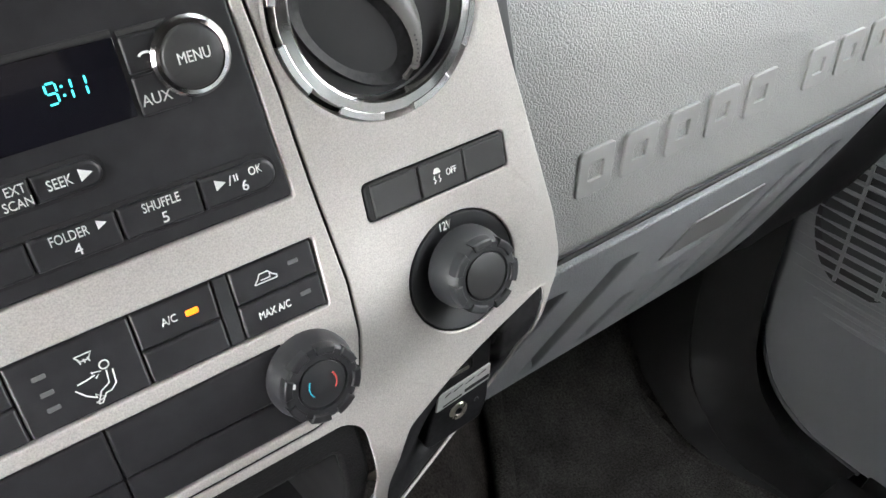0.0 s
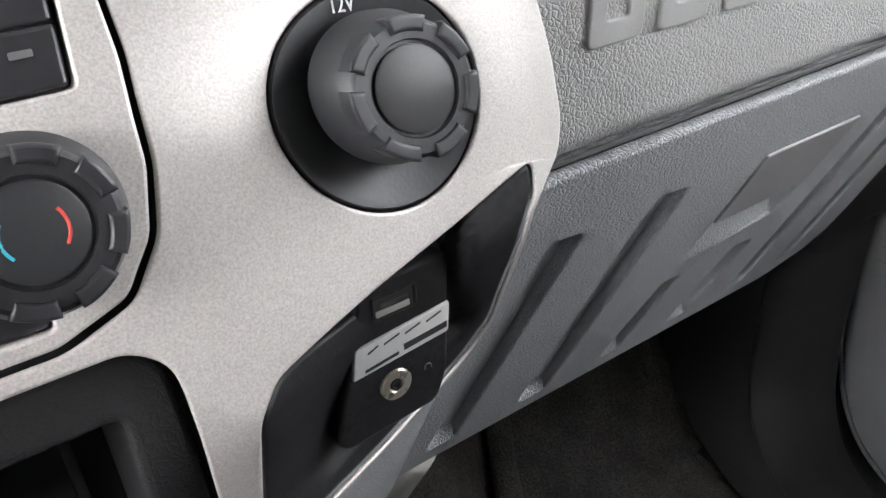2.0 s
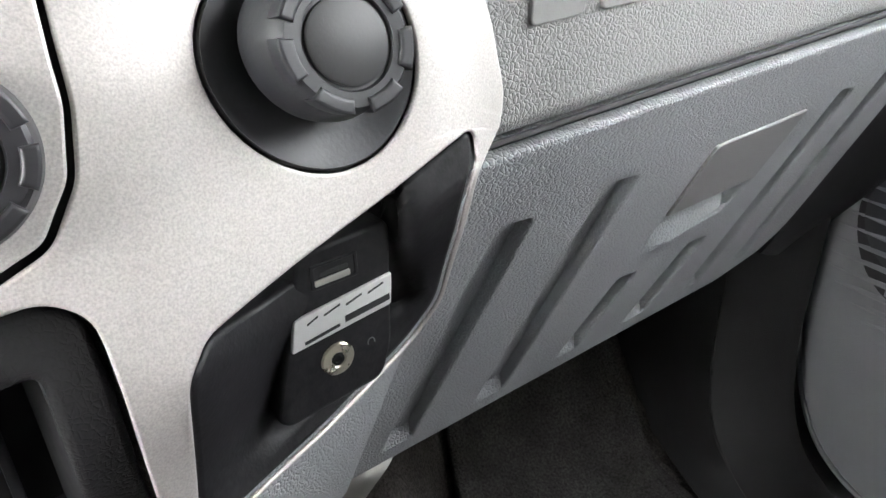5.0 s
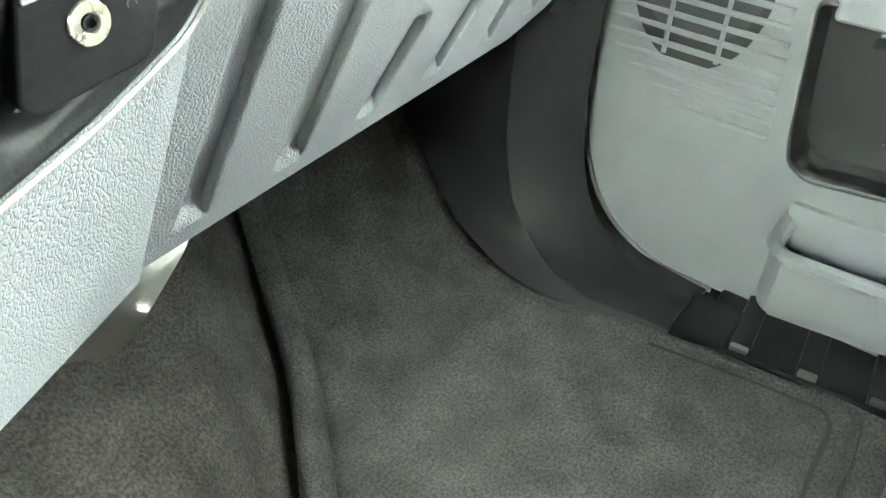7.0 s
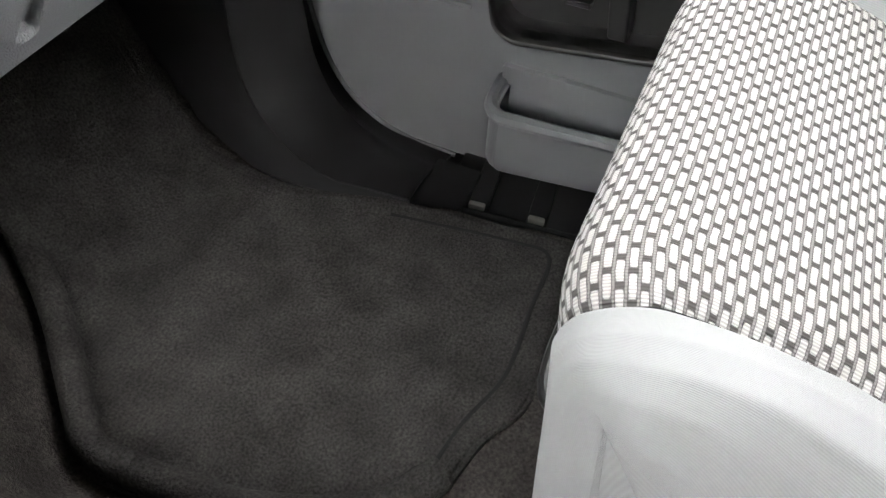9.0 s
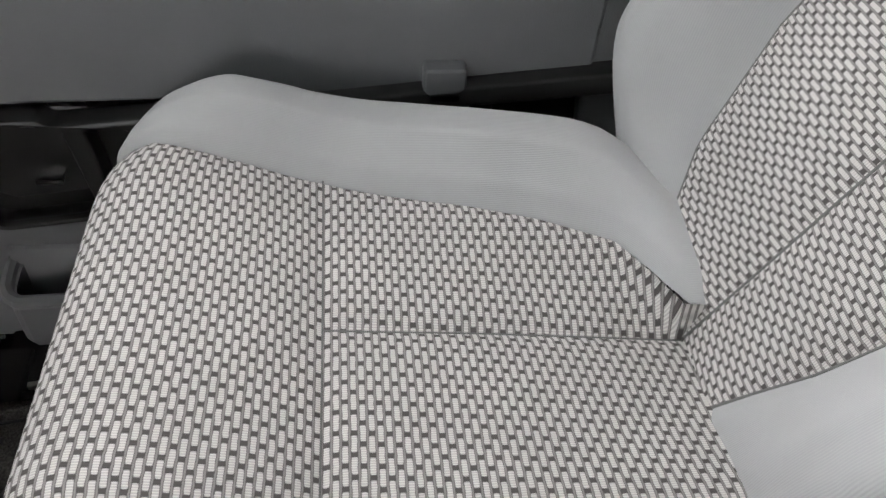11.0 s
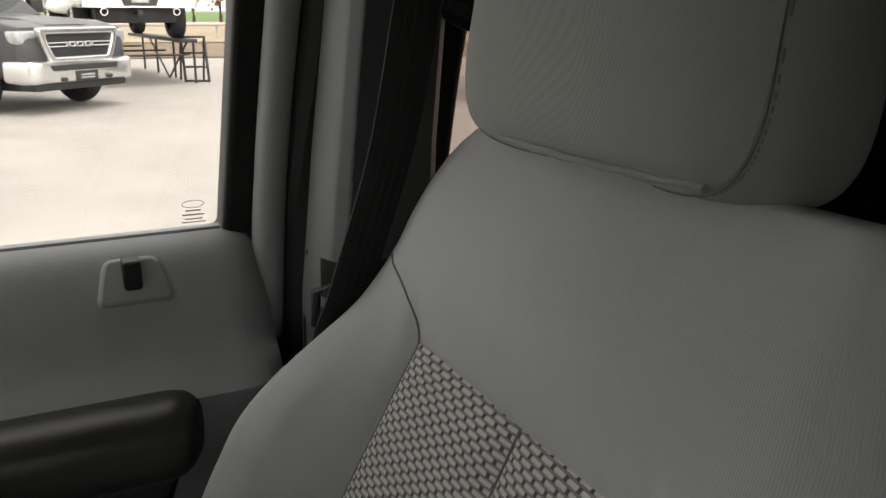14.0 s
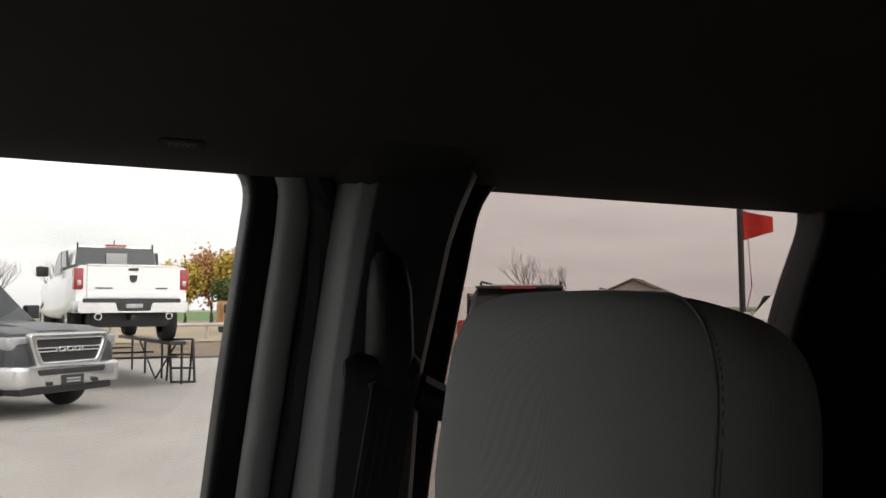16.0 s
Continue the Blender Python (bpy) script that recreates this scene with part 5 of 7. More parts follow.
part("grab_bar", tube(spline([(0.745, -0.945, 0.872), (0.740, -0.975, 0.858), (0.742, -1.02, 0.852), (0.755, -1.06, 0.852)], 14), 0.017, 10), SATIN_BLACK, pillar)

belt = thing("seat_belt", "black seat belt hanging from the pillar anchor", "seat belt", (0.71, -0.88, 0.6))
belt_line = spline([(0.703, -0.905, 0.890), (0.706, -0.880, 0.76), (0.714, -0.846, 0.645), (0.722, -0.828, 0.57), (0.735, -0.815, 0.30)], 30)


def belt_point(a, b):
    p = belt_line[int(round(b * 30))]
    return (p.x + 0.008 * (a - 0.5), p.y - 0.046 * (a - 0.5), p.z + 0.010 * (a - 0.5))


part("webbing", sheet(belt_point, 6, 30, 0.0016), BELT, belt, "black woven webbing")
for a in (0.1, 0.3, 0.5, 0.7, 0.9):
    part("webbing_rib", tube([Vector(belt_point(a, k / 30)) + Vector((-0.0012, 0, 0)) for k in range(31)], 0.0008, 5), BELT, belt)
part("anchor_cover", loft([(-0.016, 0.0165, 0.0, 0.018, 0.008, 0.25), (-0.010, 0.020, 0.0, 0.023, 0.010, 0.25), (0.02, 0.0235, 0.0, 0.027, 0.011, 0.25), (0.07, 0.0215, 0.0, 0.025, 0.010, 0.25), (0.095, 0.017, 0.0, 0.019, 0.008, 0.25), (0.103, 0.010, 0.0, 0.012, 0.005, 0.25)]), SATIN_BLACK, belt, "black anchor cover",
     m=Matrix(((0, 0, -1, 0.722), (0, 1, 0, -0.904), (1, 0, 0, 0.892), (0, 0, 0, 1))))
part("anchor_loop", lathe([(0, -0.035), (0.006, -0.034), (0.0105, -0.029), (0.0125, -0.022), (0.0095, -0.008), (0.0095, 0.008), (0.0125, 0.022), (0.0105, 0.029), (0.006, 0.034), (0, 0.035)], 20,
     Matrix(((0.7, 0, 0, 0.706), (0, 0, 1, -0.894), (0, 1.15, 0, 0.897), (0, 0, 0, 1)))), SATIN_BLACK, belt, "black belt guide with rounded ends")
part("track", box(0.722, 0.730, -0.914, -0.892, 0.90, 1.03, 0.004), RUBBER, belt)
part("guide_clip", tube([(0.735, -0.818, 0.600), (0.732, -0.818, 0.632), (0.728, -0.827, 0.636), (0.724, -0.832, 0.606)], 0.0045, 8), DARK, belt)

ceiling = thing("ceiling", "cloth headliner curving down to the doors, its shade in the colour", "ceiling", (0.0, -0.9, 1.12), kind="structure")
roof_prof = [(-0.80, 1.05), (-0.72, 1.075), (-0.60, 1.115), (0.0, 1.145), (0.45, 1.128), (0.60, 1.100), (0.69, 1.082), (0.735, 1.068), (0.775, 1.064)]
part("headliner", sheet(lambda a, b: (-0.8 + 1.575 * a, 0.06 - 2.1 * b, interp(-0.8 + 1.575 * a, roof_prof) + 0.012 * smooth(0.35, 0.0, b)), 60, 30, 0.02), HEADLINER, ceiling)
AIRF = Matrix(((0.0, 0.80, -0.60, 0.690), (-1, 0, 0, -0.726), (0.0, -0.60, -0.80, 1.0705), (0, 0, 0, 1)))
badge = plate("airbag_badge", [rrect(-0.017, 0.017, -0.0042, 0.0042, 0.004)], -0.001, 0.0012, DARK, ceiling, AIRF, 0.0004, "small moulded safety badge")
letters("AIRBAG", 0.0066, 0.0, 0.0, 0.0013, AIRF, GREY_INK, badge, squeeze=0.95)


def fairing(a, b):
    x, y = 0.64 + 0.125 * a, -0.80 - 0.30 * b
    drop = smooth(-0.862, -0.895, y) * smooth(-0.985, -0.950, y)
    return (x, y, interp(x, roof_prof) + 0.004 - 0.027 * drop * smooth(0.655, 0.745, x))


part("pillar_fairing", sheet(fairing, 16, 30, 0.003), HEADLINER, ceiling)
part("roof_skin", box(-0.82, 0.82, -2.05, 0.10, 1.17, 1.19, 0.01), SATIN_BLACK, ceiling)
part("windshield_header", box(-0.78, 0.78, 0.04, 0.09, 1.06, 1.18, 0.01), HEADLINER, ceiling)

# ---- rear door and rear cabin ----
rdoor = thing("rear_door", "dark rear door with privacy glass", "car door", (0.8, -1.3, 0.6))
RS = Matrix(((0, -0.124, 0.992, 0.822), (1, 0, 0, 0), (0, 0.992, 0.124, 0.655), (0, 0, 0, 1)))
rwin = fillet([(-0.972, 0.0), (-0.985, 0.18), (-1.026, 0.432), (-1.535, 0.432), (-1.475, 0.28), (-1.43, 0.0)], 0.060, 8)
plate("window_frame", [[(-0.93, -0.70), (-0.93, 0.50), (-2.05, 0.50), (-2.05, -0.70)], rwin], -0.02, 0.03, SATIN_BLACK, rdoor, RS, 0.008, "black rear window frame")
rg = plate("privacy_glass", [fillet([(-0.95, -0.02), (-1.0, 0.44), (-1.55, 0.44), (-1.45, -0.02)], 0.01)], 0.012, 0.0155, PRIVACY, rdoor, RS, 0.0005, "tinted privacy glass")
rg.visible_shadow = False

# unseen walls; the driver side stands further in, with a small window, to block light
shell = thing("cab_shell", "unseen plain dark walls added behind and on the driver side to limit light", "cab wall", (0, -1, 0.5), kind="structure")
LW = Matrix(((0, 0, -1, -0.62), (1, 0, 0, 0), (0, 1, 0, 0), (0, 0, 0, 1)))
plate("driver_side", [[(0.55, -0.1), (-2.05, -0.1), (-2.05, 1.18), (0.12, 1.18), (0.55, 0.80)], rrect(-0.42, 0.26, 0.64, 1.05, 0.06), rrect(-1.70, -0.95, 0.66, 1.05, 0.03)], -0.0, 0.05, DOOR_DARK, shell, LW, 0.005)
BW = Matrix(((1, 0, 0, 0), (0, 0, -1, -2.0), (0, 1, 0, 0), (0, 0, 0, 1)))
plate("rear_wall", [[(-0.85, -0.1), (0.85, -0.1), (0.85, 1.18), (-0.85, 1.18)], rrect(-0.7, 0.7, 0.62, 1.07, 0.03)], 0.0, 0.05, SATIN_BLACK, shell, BW, 0.005)
plate("rear_glass", [rrect(-0.71, 0.71, 0.61, 1.08, 0.03)], 0.02, 0.024, DIMMING_TINT, shell, BW, 0.0005, "unseen rear glass, tinted to cut light")
plate("side_glass", [rrect(-1.71, -0.94, 0.65, 1.06, 0.03)], 0.02, 0.024, DIMMING_TINT, shell, LW, 0.0005, "unseen side glass, tinted to cut light")
plate("side_glass", [rrect(-0.43, 0.27, 0.63, 1.06, 0.06)], 0.02, 0.024, GLASS, shell, LW, 0.0005, "clear side glass").visible_shadow = False
# unseen pane, added with a tint to lower the light inside
part("windscreen", sheet(lambda a, b: (-0.80 + 1.62 * a, 0.56 - 0.49 * b, 0.77 + 0.31 * b), 6, 4, 0.004), DIMMING_SCREEN, shell, "unseen windscreen, tinted to dim the cabin")
part("front_pillar", tube([(0.845, 0.20, 0.66), (0.80, 0.10, 1.06)], 0.04, 10), SATIN_BLACK, shell)
part("front_pillar", tube([(-0.80, 0.45, 0.76), (-0.76, 0.08, 1.08)], 0.04, 10), SATIN_BLACK, shell)
part("cowl_side", box(0.80, 0.86, 0.05, 0.56, 0.0, 0.70, 0.01), KICK, shell)


# ---- passenger seat ----
SX = 0.480


def insert_half(y, side=1):
    if side < 0:
        return interp(y, [(-0.74, 0.10), (-0.70, 0.140), (-0.66, 0.158), (-0.585, 0.164), (-0.528, 0.160), (-0.437, 0.153), (-0.387, 0.152), (-0.30, 0.162), (-0.26, 0.168)])
    return interp(y, [(-0.69, 0.006), (-0.676, 0.034), (-0.655, 0.068), (-0.60, 0.094), (-0.55, 0.111), (-0.437, 0.138), (-0.30, 0.160), (-0.26, 0.166)])


def outer_half(y):
    return interp(y, [(-0.76, 0.190), (-0.66, 0.205), (-0.50, 0.228), (-0.40, 0.232), (-0.30, 0.218), (-0.26, 0.199)])


# cushion runs from the front foot (0) over the lip to the back (1)
lip_line = spline([(0, -0.288, 0.10), (0, -0.280, 0.18), (0, -0.2745, 0.245), (0, -0.2705, 0.285), (0, -0.270, 0.304), (0, -0.279, 0.320), (0, -0.300, 0.3265), (0, -0.332, 0.324), (0, -0.38, 0.314), (0, -0.437, 0.300), (0, -0.55, 0.289), (0, -0.66, 0.276), (0, -0.78, 0.262)], 100)


def on_lip(b):
    k = min(99, int(b * 100))
    return lip_line[k].lerp(lip_line[k + 1], b * 100 - k)


lip_len = [0.0]
for k in range(100):
    lip_len.append(lip_len[-1] + (lip_line[k + 1] - lip_line[k]).length)


def run(b):
    return interp(b * 100, list(enumerate(lip_len)))


def b_at(y):
    for k in range(20, 101):
        if lip_line[k].y <= y:
            return k / 100
    return 1.0


def lip_normal(b):
    p, q = on_lip(max(0, b - 0.02)), on_lip(min(0.999, b + 0.02))
    d = (q - p).normalized()
    return Vector((0, d.z, -d.y))


def corner(x, y):
    """How far the front corner is drawn back at a distance x from the middle."""
    return 0.024 * smooth(0.11, 0.25, abs(x)) * smooth(-0.40, -0.29, y)


def cushion_insert(b0, b1, side):
    """Part of the woven insert: side 0 is the whole width, -1 and 1 the halves."""
    a0, a1 = {0: (-1, 1), -1: (-1, 0), 1: (0, 1)}[side]

    def f(a, b):
        t = a0 + (a1 - a0) * a
        p = on_lip(b0 + (b1 - b0) * b)
        h = insert_half(max(-0.76, min(-0.26, p.y)), t)
        e = min(a, 1 - a) * (a1 - a0) * h
        g = min(b, 1 - b) * (run(b1) - run(b0))
        puff = 0.007 * (1 - math.exp(-min(e, 9) / 0.010)) * (1 - math.exp(-g / 0.010)) - 0.004
        q = p + lip_normal(b0 + (b1 - b0) * b) * puff
        return (SX + t * h, q.y - corner(t * h, p.y), q.z + (0.012 * smooth(-0.27, -0.31, p.y) + 0.022 * smooth(-0.45, -0.70, p.y)) * t * t)

    def uv(a, b):
        t = a0 + (a1 - a0) * a
        bb = b0 + (b1 - b0) * b
        return (t * insert_half(max(-0.76, min(-0.26, on_lip(bb).y)), t), run(bb))
    return sheet(f, 40 if side == 0 else 24, 90, 0, uv)


def bolster_point(side, a, b):
    """A point of the plain side bolster: from the insert's edge over its crest and round to the side."""
    b = min(b, 0.995)
    p, nrm = on_lip(b), lip_normal(b)
    yy = max(-0.76, min(-0.26, p.y))
    i, o = insert_half(yy, side), outer_half(yy)
    rear = smooth(-0.62, -0.74, p.y)
    crest = (0.040 if side > 0 else 0.020) * smooth(-0.262, -0.36, p.y) * (1 - 0.75 * rear)
    up = 0.010 + 0.022 * smooth(-0.45, -0.70, p.y)
    up *= smooth(-0.262, -0.31, p.y)
    soft = 0.010 + 0.008 * smooth(-0.30, -0.40, p.y)
    prof = [(0, 0, -0.004), (0.12, 0.12, 0.003 + crest * 0.25), (0.35, 0.40, 0.002 + crest * 0.85), (0.52, 0.66, crest), (0.68, 0.88, -soft * 0.6 + crest * 0.75), (0.84, 1.0, -soft * 2.2 + crest * 0.25), (1, 1.0, -0.024)]
    k = interp(a, [(q[0], q[1]) for q in prof])
    w = interp(a, [(q[0], q[2]) for q in prof]) + up * (1 - smooth(0.84, 1.0, a))
    q = p + nrm * w
    x = i + (o - i) * k
    return (SX + side * x, q.y - corner(x, p.y), q.z)


def bolster(side):
    """One side of the cushion: the bolster and the flank below it, running in to the frame."""
    def f(a, b):
        if a <= 0.8:
            return bolster_point(side, a / 0.8, b)
        e = Vector(bolster_point(side, 1.0, b))
        foot = Vector((SX + side * (abs(e.x - SX) * 0.96), min(e.y, -0.40), 0.13))
        k = (a - 0.8) / 0.2
        return e.lerp(foot, k)
    return sheet(f, 50, 100, 0, lambda a, b: (a * 0.25, run(b)))


seat = thing("passenger_seat", "light grey cloth seat with basket-weave insert", "car seat", (SX, -0.5, 0.0))
B_SEAM = b_at(-0.437)
cushion = part("cushion_front", cushion_insert(0.0, B_SEAM, 0), WEAVE, seat, "basket-weave cushion front", sharp=60)
part("cushion_half", cushion_insert(B_SEAM, 0.97, -1), WEAVE, seat, "basket-weave cushion half", sharp=60)
part("cushion_half", cushion_insert(B_SEAM, 0.97, 1), WEAVE, seat, "basket-weave cushion half", sharp=60)
for s in (-1, 1):
    part("cushion_bolster", bolster(s), SEAT_GREY, seat, "light grey cushion bolster", sharp=85)
pts = [on_lip(b_at(-0.437))]
part("seam", tube([(SX + t / 20 * 0.141, -0.437, 0.2968 + 0.012 * (t / 20) ** 2) for t in range(-20, 21)], 0.0007, 6), SEAM, seat)
part("seam", tube([(SX, on_lip(B_SEAM + (0.97 - B_SEAM) * k / 30).y, on_lip(B_SEAM + (0.97 - B_SEAM) * k / 30).z - 0.0035) for k in range(31)], 0.0007, 6), SEAM, seat)
part("cushion_back", sheet(lambda a, b: (SX - 0.13 + 0.26 * a, -0.690 - 0.09 * b, 0.262 + 0.02 * math.sin(math.pi * b)), 20, 10, 0.0, lambda a, b: (a * 0.26, b * 0.1)), SEAT_GREY, seat)
part("seat_base", box(SX - 0.19, SX + 0.19, -0.74, -0.30, 0.06, 0.26, 0.02), RUBBER, seat)
bar = spline([(0.60, -0.36, 0.10), (0.590, -0.300, 0.112), (0.560, -0.268, 0.115), (0.50, -0.262, 0.115), (0.425, -0.262, 0.112), (0.396, -0.275, 0.11), (0.386, -0.318, 0.108), (0.38, -0.40, 0.10)], 40)
part("adjuster_bar", tube(bar, 0.0062, 10), BAR_STEEL, seat, "bent steel adjuster bar")
part("seat_mount", box(0.40, 0.57, -0.44, -0.285, 0.0, 0.075, 0.006), DARK, seat)
part("spring", tube([(0.52 + 0.012 * math.cos(k * 0.8), -0.285 - 0.0006 * k, 0.095 + 0.012 * math.sin(k * 0.8)) for k in range(60)], 0.0018, 5), STEEL, seat)

def rounded(t, n):
    return math.copysign(abs(t) ** n, t)


# backrest, in its own leaning frame: x, up along the back, out of it
BU, BW_ = Vector((0, -0.447, 0.894)), Vector((0, 0.894, 0.447))
B_ORG = Vector((SX, -0.866, 0.617))


def back(x, s, w):
    return B_ORG + Vector((x, 0, 0)) + BU * s + BW_ * w


def half_insert(s, side=1):
    if side < 0:
        return interp(s, [(-0.40, 0.060), (-0.345, 0.078), (-0.30, 0.094), (-0.20, 0.117), (-0.1, 0.122), (-0.03, 0.127), (0.0, 0.130)])
    return interp(s, [(-0.40, 0.070), (-0.345, 0.092), (-0.30, 0.125), (-0.20, 0.148), (-0.1, 0.143), (0.0, 0.134)])


def half_back(s):
    return interp(s, [(-0.42, 0.165), (-0.36, 0.205), (-0.28, 0.246), (-0.18, 0.263), (-0.05, 0.258), (0.03, 0.257), (0.08, 0.256), (0.115, 0.248), (0.140, 0.238), (0.155, 0.226), (0.165, 0.212)])


def back_insert(side):
    def f(a, b):
        t = a if side > 0 else -1 + a
        s = -0.39 + 0.392 * b
        h = half_insert(s, side)
        e = min(a, 1 - a) * h
        g = min(b, 1 - b) * 0.392
        puff = 0.006 * (1 - math.exp(-e / 0.010)) * (1 - math.exp(-g / 0.008)) - 0.003
        return back(t * h, s, puff + 0.010 * t * t)
    return sheet(f, 24, 60, 0, lambda a, b: ((a if side > 0 else a - 1) * half_insert(-0.39 + 0.392 * b, side) * 1.12, 0.392 * b * 1.12))


def back_cover(a, b):
    """The plain cover of the back: side bolsters round the insert, running up into the shoulder and over the top."""
    t = -1 + 2 * a
    side = 1 if t >= 0 else -1
    over = max(0, (b - 0.84) / 0.16)
    s = -0.40 + 0.565 * min(1, b / 0.84)
    i, o = half_insert(min(s, 0.0), side), half_back(s)
    crest = 0.080 * smooth(-0.42, -0.26, s) * (1 - 0.95 * smooth(-0.14, 0.075, s))
    top = smooth(0.0, 0.05, s)
    tt = abs(t)
    edge = 0.0065 + 0.006 * top
    if tt <= 0.5:
        x = i * tt / 0.5
        w = edge - 0.016 * smooth(1.0, 0.90, tt / 0.5) * smooth(0.006, -0.006, s)
    else:
        q = (tt - 0.5) / 0.5
        prof = [(0, 0, edge), (0.10, 0.10, 0.012 + crest * 0.15), (0.35, 0.42, 0.006 + crest * 0.80 + 0.004 * top), (0.52, 0.66, 0.004 + crest), (0.66, 0.88, -0.008 + crest * 0.86),
                (0.80, 1.0, -0.03 + crest * 0.45), (0.9, 0.995, -0.07), (1, 0.90, -0.115)]
        k = interp(q, [(p[0], p[1]) for p in prof])
        x = i + (o - i) * k if q < 0.8 else o * (1 - 0.07 * smooth(0.8, 1.0, q))
        w = interp(q, [(p[0], p[2]) for p in prof])
    r = min(1, x / o)
    w += (0.024 * math.sin(math.pi * min(1, max(0, s) / 0.17)) * (1 - r * r) + 0.004 * top * (1 - r * r))
    s += 0.016 * math.sin(over * math.pi / 2)
    w -= 0.085 * (1 - math.cos(over * math.pi / 2)) * (1 - 0.4 * r * r)
    return back(side * x * (1 - 0.03 * over), s, w)


for sd in (-1, 1):
    part("back_insert", back_insert(sd), WEAVE, seat, "basket-weave back half", sharp=60)
part("back_cover", sheet(back_cover, 96, 110, 0, lambda a, b: (a * 0.75, b * 0.65)), SEAT_GREY, seat, "light grey cover with side bolsters and shoulders", sharp=60)
part("seam", tube([back(0, -0.385 + 0.387 * k / 30, -0.0025) for k in range(31)], 0.0011, 6), SEAM, seat)
for sd in (-1, 1):
    part("seam", tube([back(sd * half_insert(-0.38 + 0.38 * k / 30, sd), -0.38 + 0.38 * k / 30, 0.0065) for k in range(31)], 0.0014, 6), SEAM, seat)


def cover_at(x, s):
    """The cover's surface at a distance x from the middle."""
    lo, hi = 0.5, 0.9
    b = (s + 0.40) / 0.565 * 0.84
    for _ in range(24):
        mid = (lo + hi) / 2
        if (back_cover(mid, b) - B_ORG).x > abs(x):
            hi = mid
        else:
            lo = mid
    p = back_cover((lo + hi) / 2, b)
    return Vector((SX + math.copysign(abs(p.x - SX), x), p.y, p.z))


for sd in (-1, 1):
    curve = []
    for k in range(25):
        s = 0.060 * k / 24
        x = half_insert(0) + 0.135 * (s / 0.060) ** 3.2
        curve.append(cover_at(sd * min(x, half_back(s) - 0.003), s) + BW_ * 0.0004)
    part("seam", tube(curve, 0.0009, 6), SEAM, seat)
part("back_shell", sheet(lambda a, b: back((-1 + 2 * a) * half_back(-0.40 + 0.56 * b) * 0.95, -0.40 + 0.56 * b, -0.115 - 0.02 * math.sin(math.pi * a)), 20, 20, 0.01), RUBBER, seat)


# headrest: a rounded pillow with stitched sides
HC, HU, HW = Vector((SX + 0.010, -0.948, 0.860)), Vector((0, -0.22, 0.975)), Vector((0, 0.975, 0.22))


def head_point(a, b, half=0.151, tall=0.092, deep=0.066):
    u = 2 * math.pi * a
    v = -math.pi / 2 + math.pi * b
    cx, cz, cw = rounded(math.cos(v), 0.42) * rounded(math.cos(u), 0.46), rounded(math.sin(v), 0.54), rounded(math.cos(v), 0.46) * rounded(math.sin(u), 0.7)
    wide = half * (1 - 0.03 * cz)
    return HC + Vector((cx * wide, 0, 0)) + HU * (cz * tall - 0.010 * cx * cx * (cz < 0)) + HW * (cw * deep * (1 - 0.25 * cx * cx) + 0.008 * cz)


headrest = thing("headrest", "grey cloth headrest with stitched side panels", "headrest", (SX, -0.945, 0.77))
SIDE_A = 0.102
for nm, a0, a1, lab in (("pillow", SIDE_A, 0.5 - SIDE_A, "grey cloth pillow"), ("rear_cover", 0.5 + SIDE_A, 1 - SIDE_A, "grey cloth rear cover"),
                        ("side_panel", 0.5 - SIDE_A, 0.5 + SIDE_A, "grey cloth side panel"), ("side_panel", -SIDE_A, SIDE_A, "grey cloth side panel")):
    part(nm, sheet(lambda a, b: head_point(a0 + (a1 - a0) * a, b), 60 if a1 - a0 > 0.2 else 28, 56, 0, lambda a, b: ((a0 + (a1 - a0) * a) * 0.7, b * 0.3)), HEAD_GREY, headrest, lab, sharp=80)
for a in (SIDE_A, 0.5 - SIDE_A):
    part("side_seam", tube([head_point(a, 0.03 + 0.94 * k / 40) for k in range(41)], 0.0012, 6), SEAM, headrest)
    aa = a + (0.007 if a > 0.2 else -0.007)
    for k in range(44):
        b = 0.12 + 0.76 * k / 44
        part("stitch", tube([head_point(aa, b), head_point(aa, b + 0.009)], 0.0006, 5), SEAM, headrest)
part("piping", tube([HC + Vector((-0.112 + 0.205 * k / 40, 0, 0)) + HU * (-0.0865 - 0.0025 * math.sin(math.pi * k / 40) + 0.0005 * math.sin(k * 0.9)) + HW * (0.030 + 0.010 * math.sin(math.pi * k / 40)) for k in range(41)], 0.0032, 8, squash=0.7), HEAD_GREY, headrest, "rolled cloth edge")

# rear bench behind the front seat; the cabin's shade is in its near-black colour
bench = thing("rear_bench", "rear bench seat with its shadow put into the cloth colour", "car seat", (0.0, -1.6, 0.0))
part("bench_cushion", box(-0.70, 0.70, -1.75, -1.22, 0.10, 0.36, 0.05, 3), BENCH_SHADED, bench)
bb = part("bench_back", box(-0.70, 0.70, -1.90, -1.74, 0.30, 0.86, 0.05, 3), BENCH_SHADED, bench)
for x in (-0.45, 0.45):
    part("bench_headrest", box(x - 0.13, x + 0.13, -1.90, -1.79, 0.84, 1.00, 0.04, 3), BENCH_SHADED, bench)


# ---- outside ----
GZ = -0.55
ASPHALT = material("pale_worn_asphalt", (0.315, 0.293, 0.273), 0.9, grain=0.006, grain_size=0.05, mottle=0.10, mottle_size=0.9)
DIRT = material("brown_verge", (0.16, 0.115, 0.075), 0.95, mottle=0.3, mottle_size=1.5)
FIELD = material("tan_stubble_field", (0.30, 0.24, 0.165), 0.95, mottle=0.2, mottle_size=6.0)
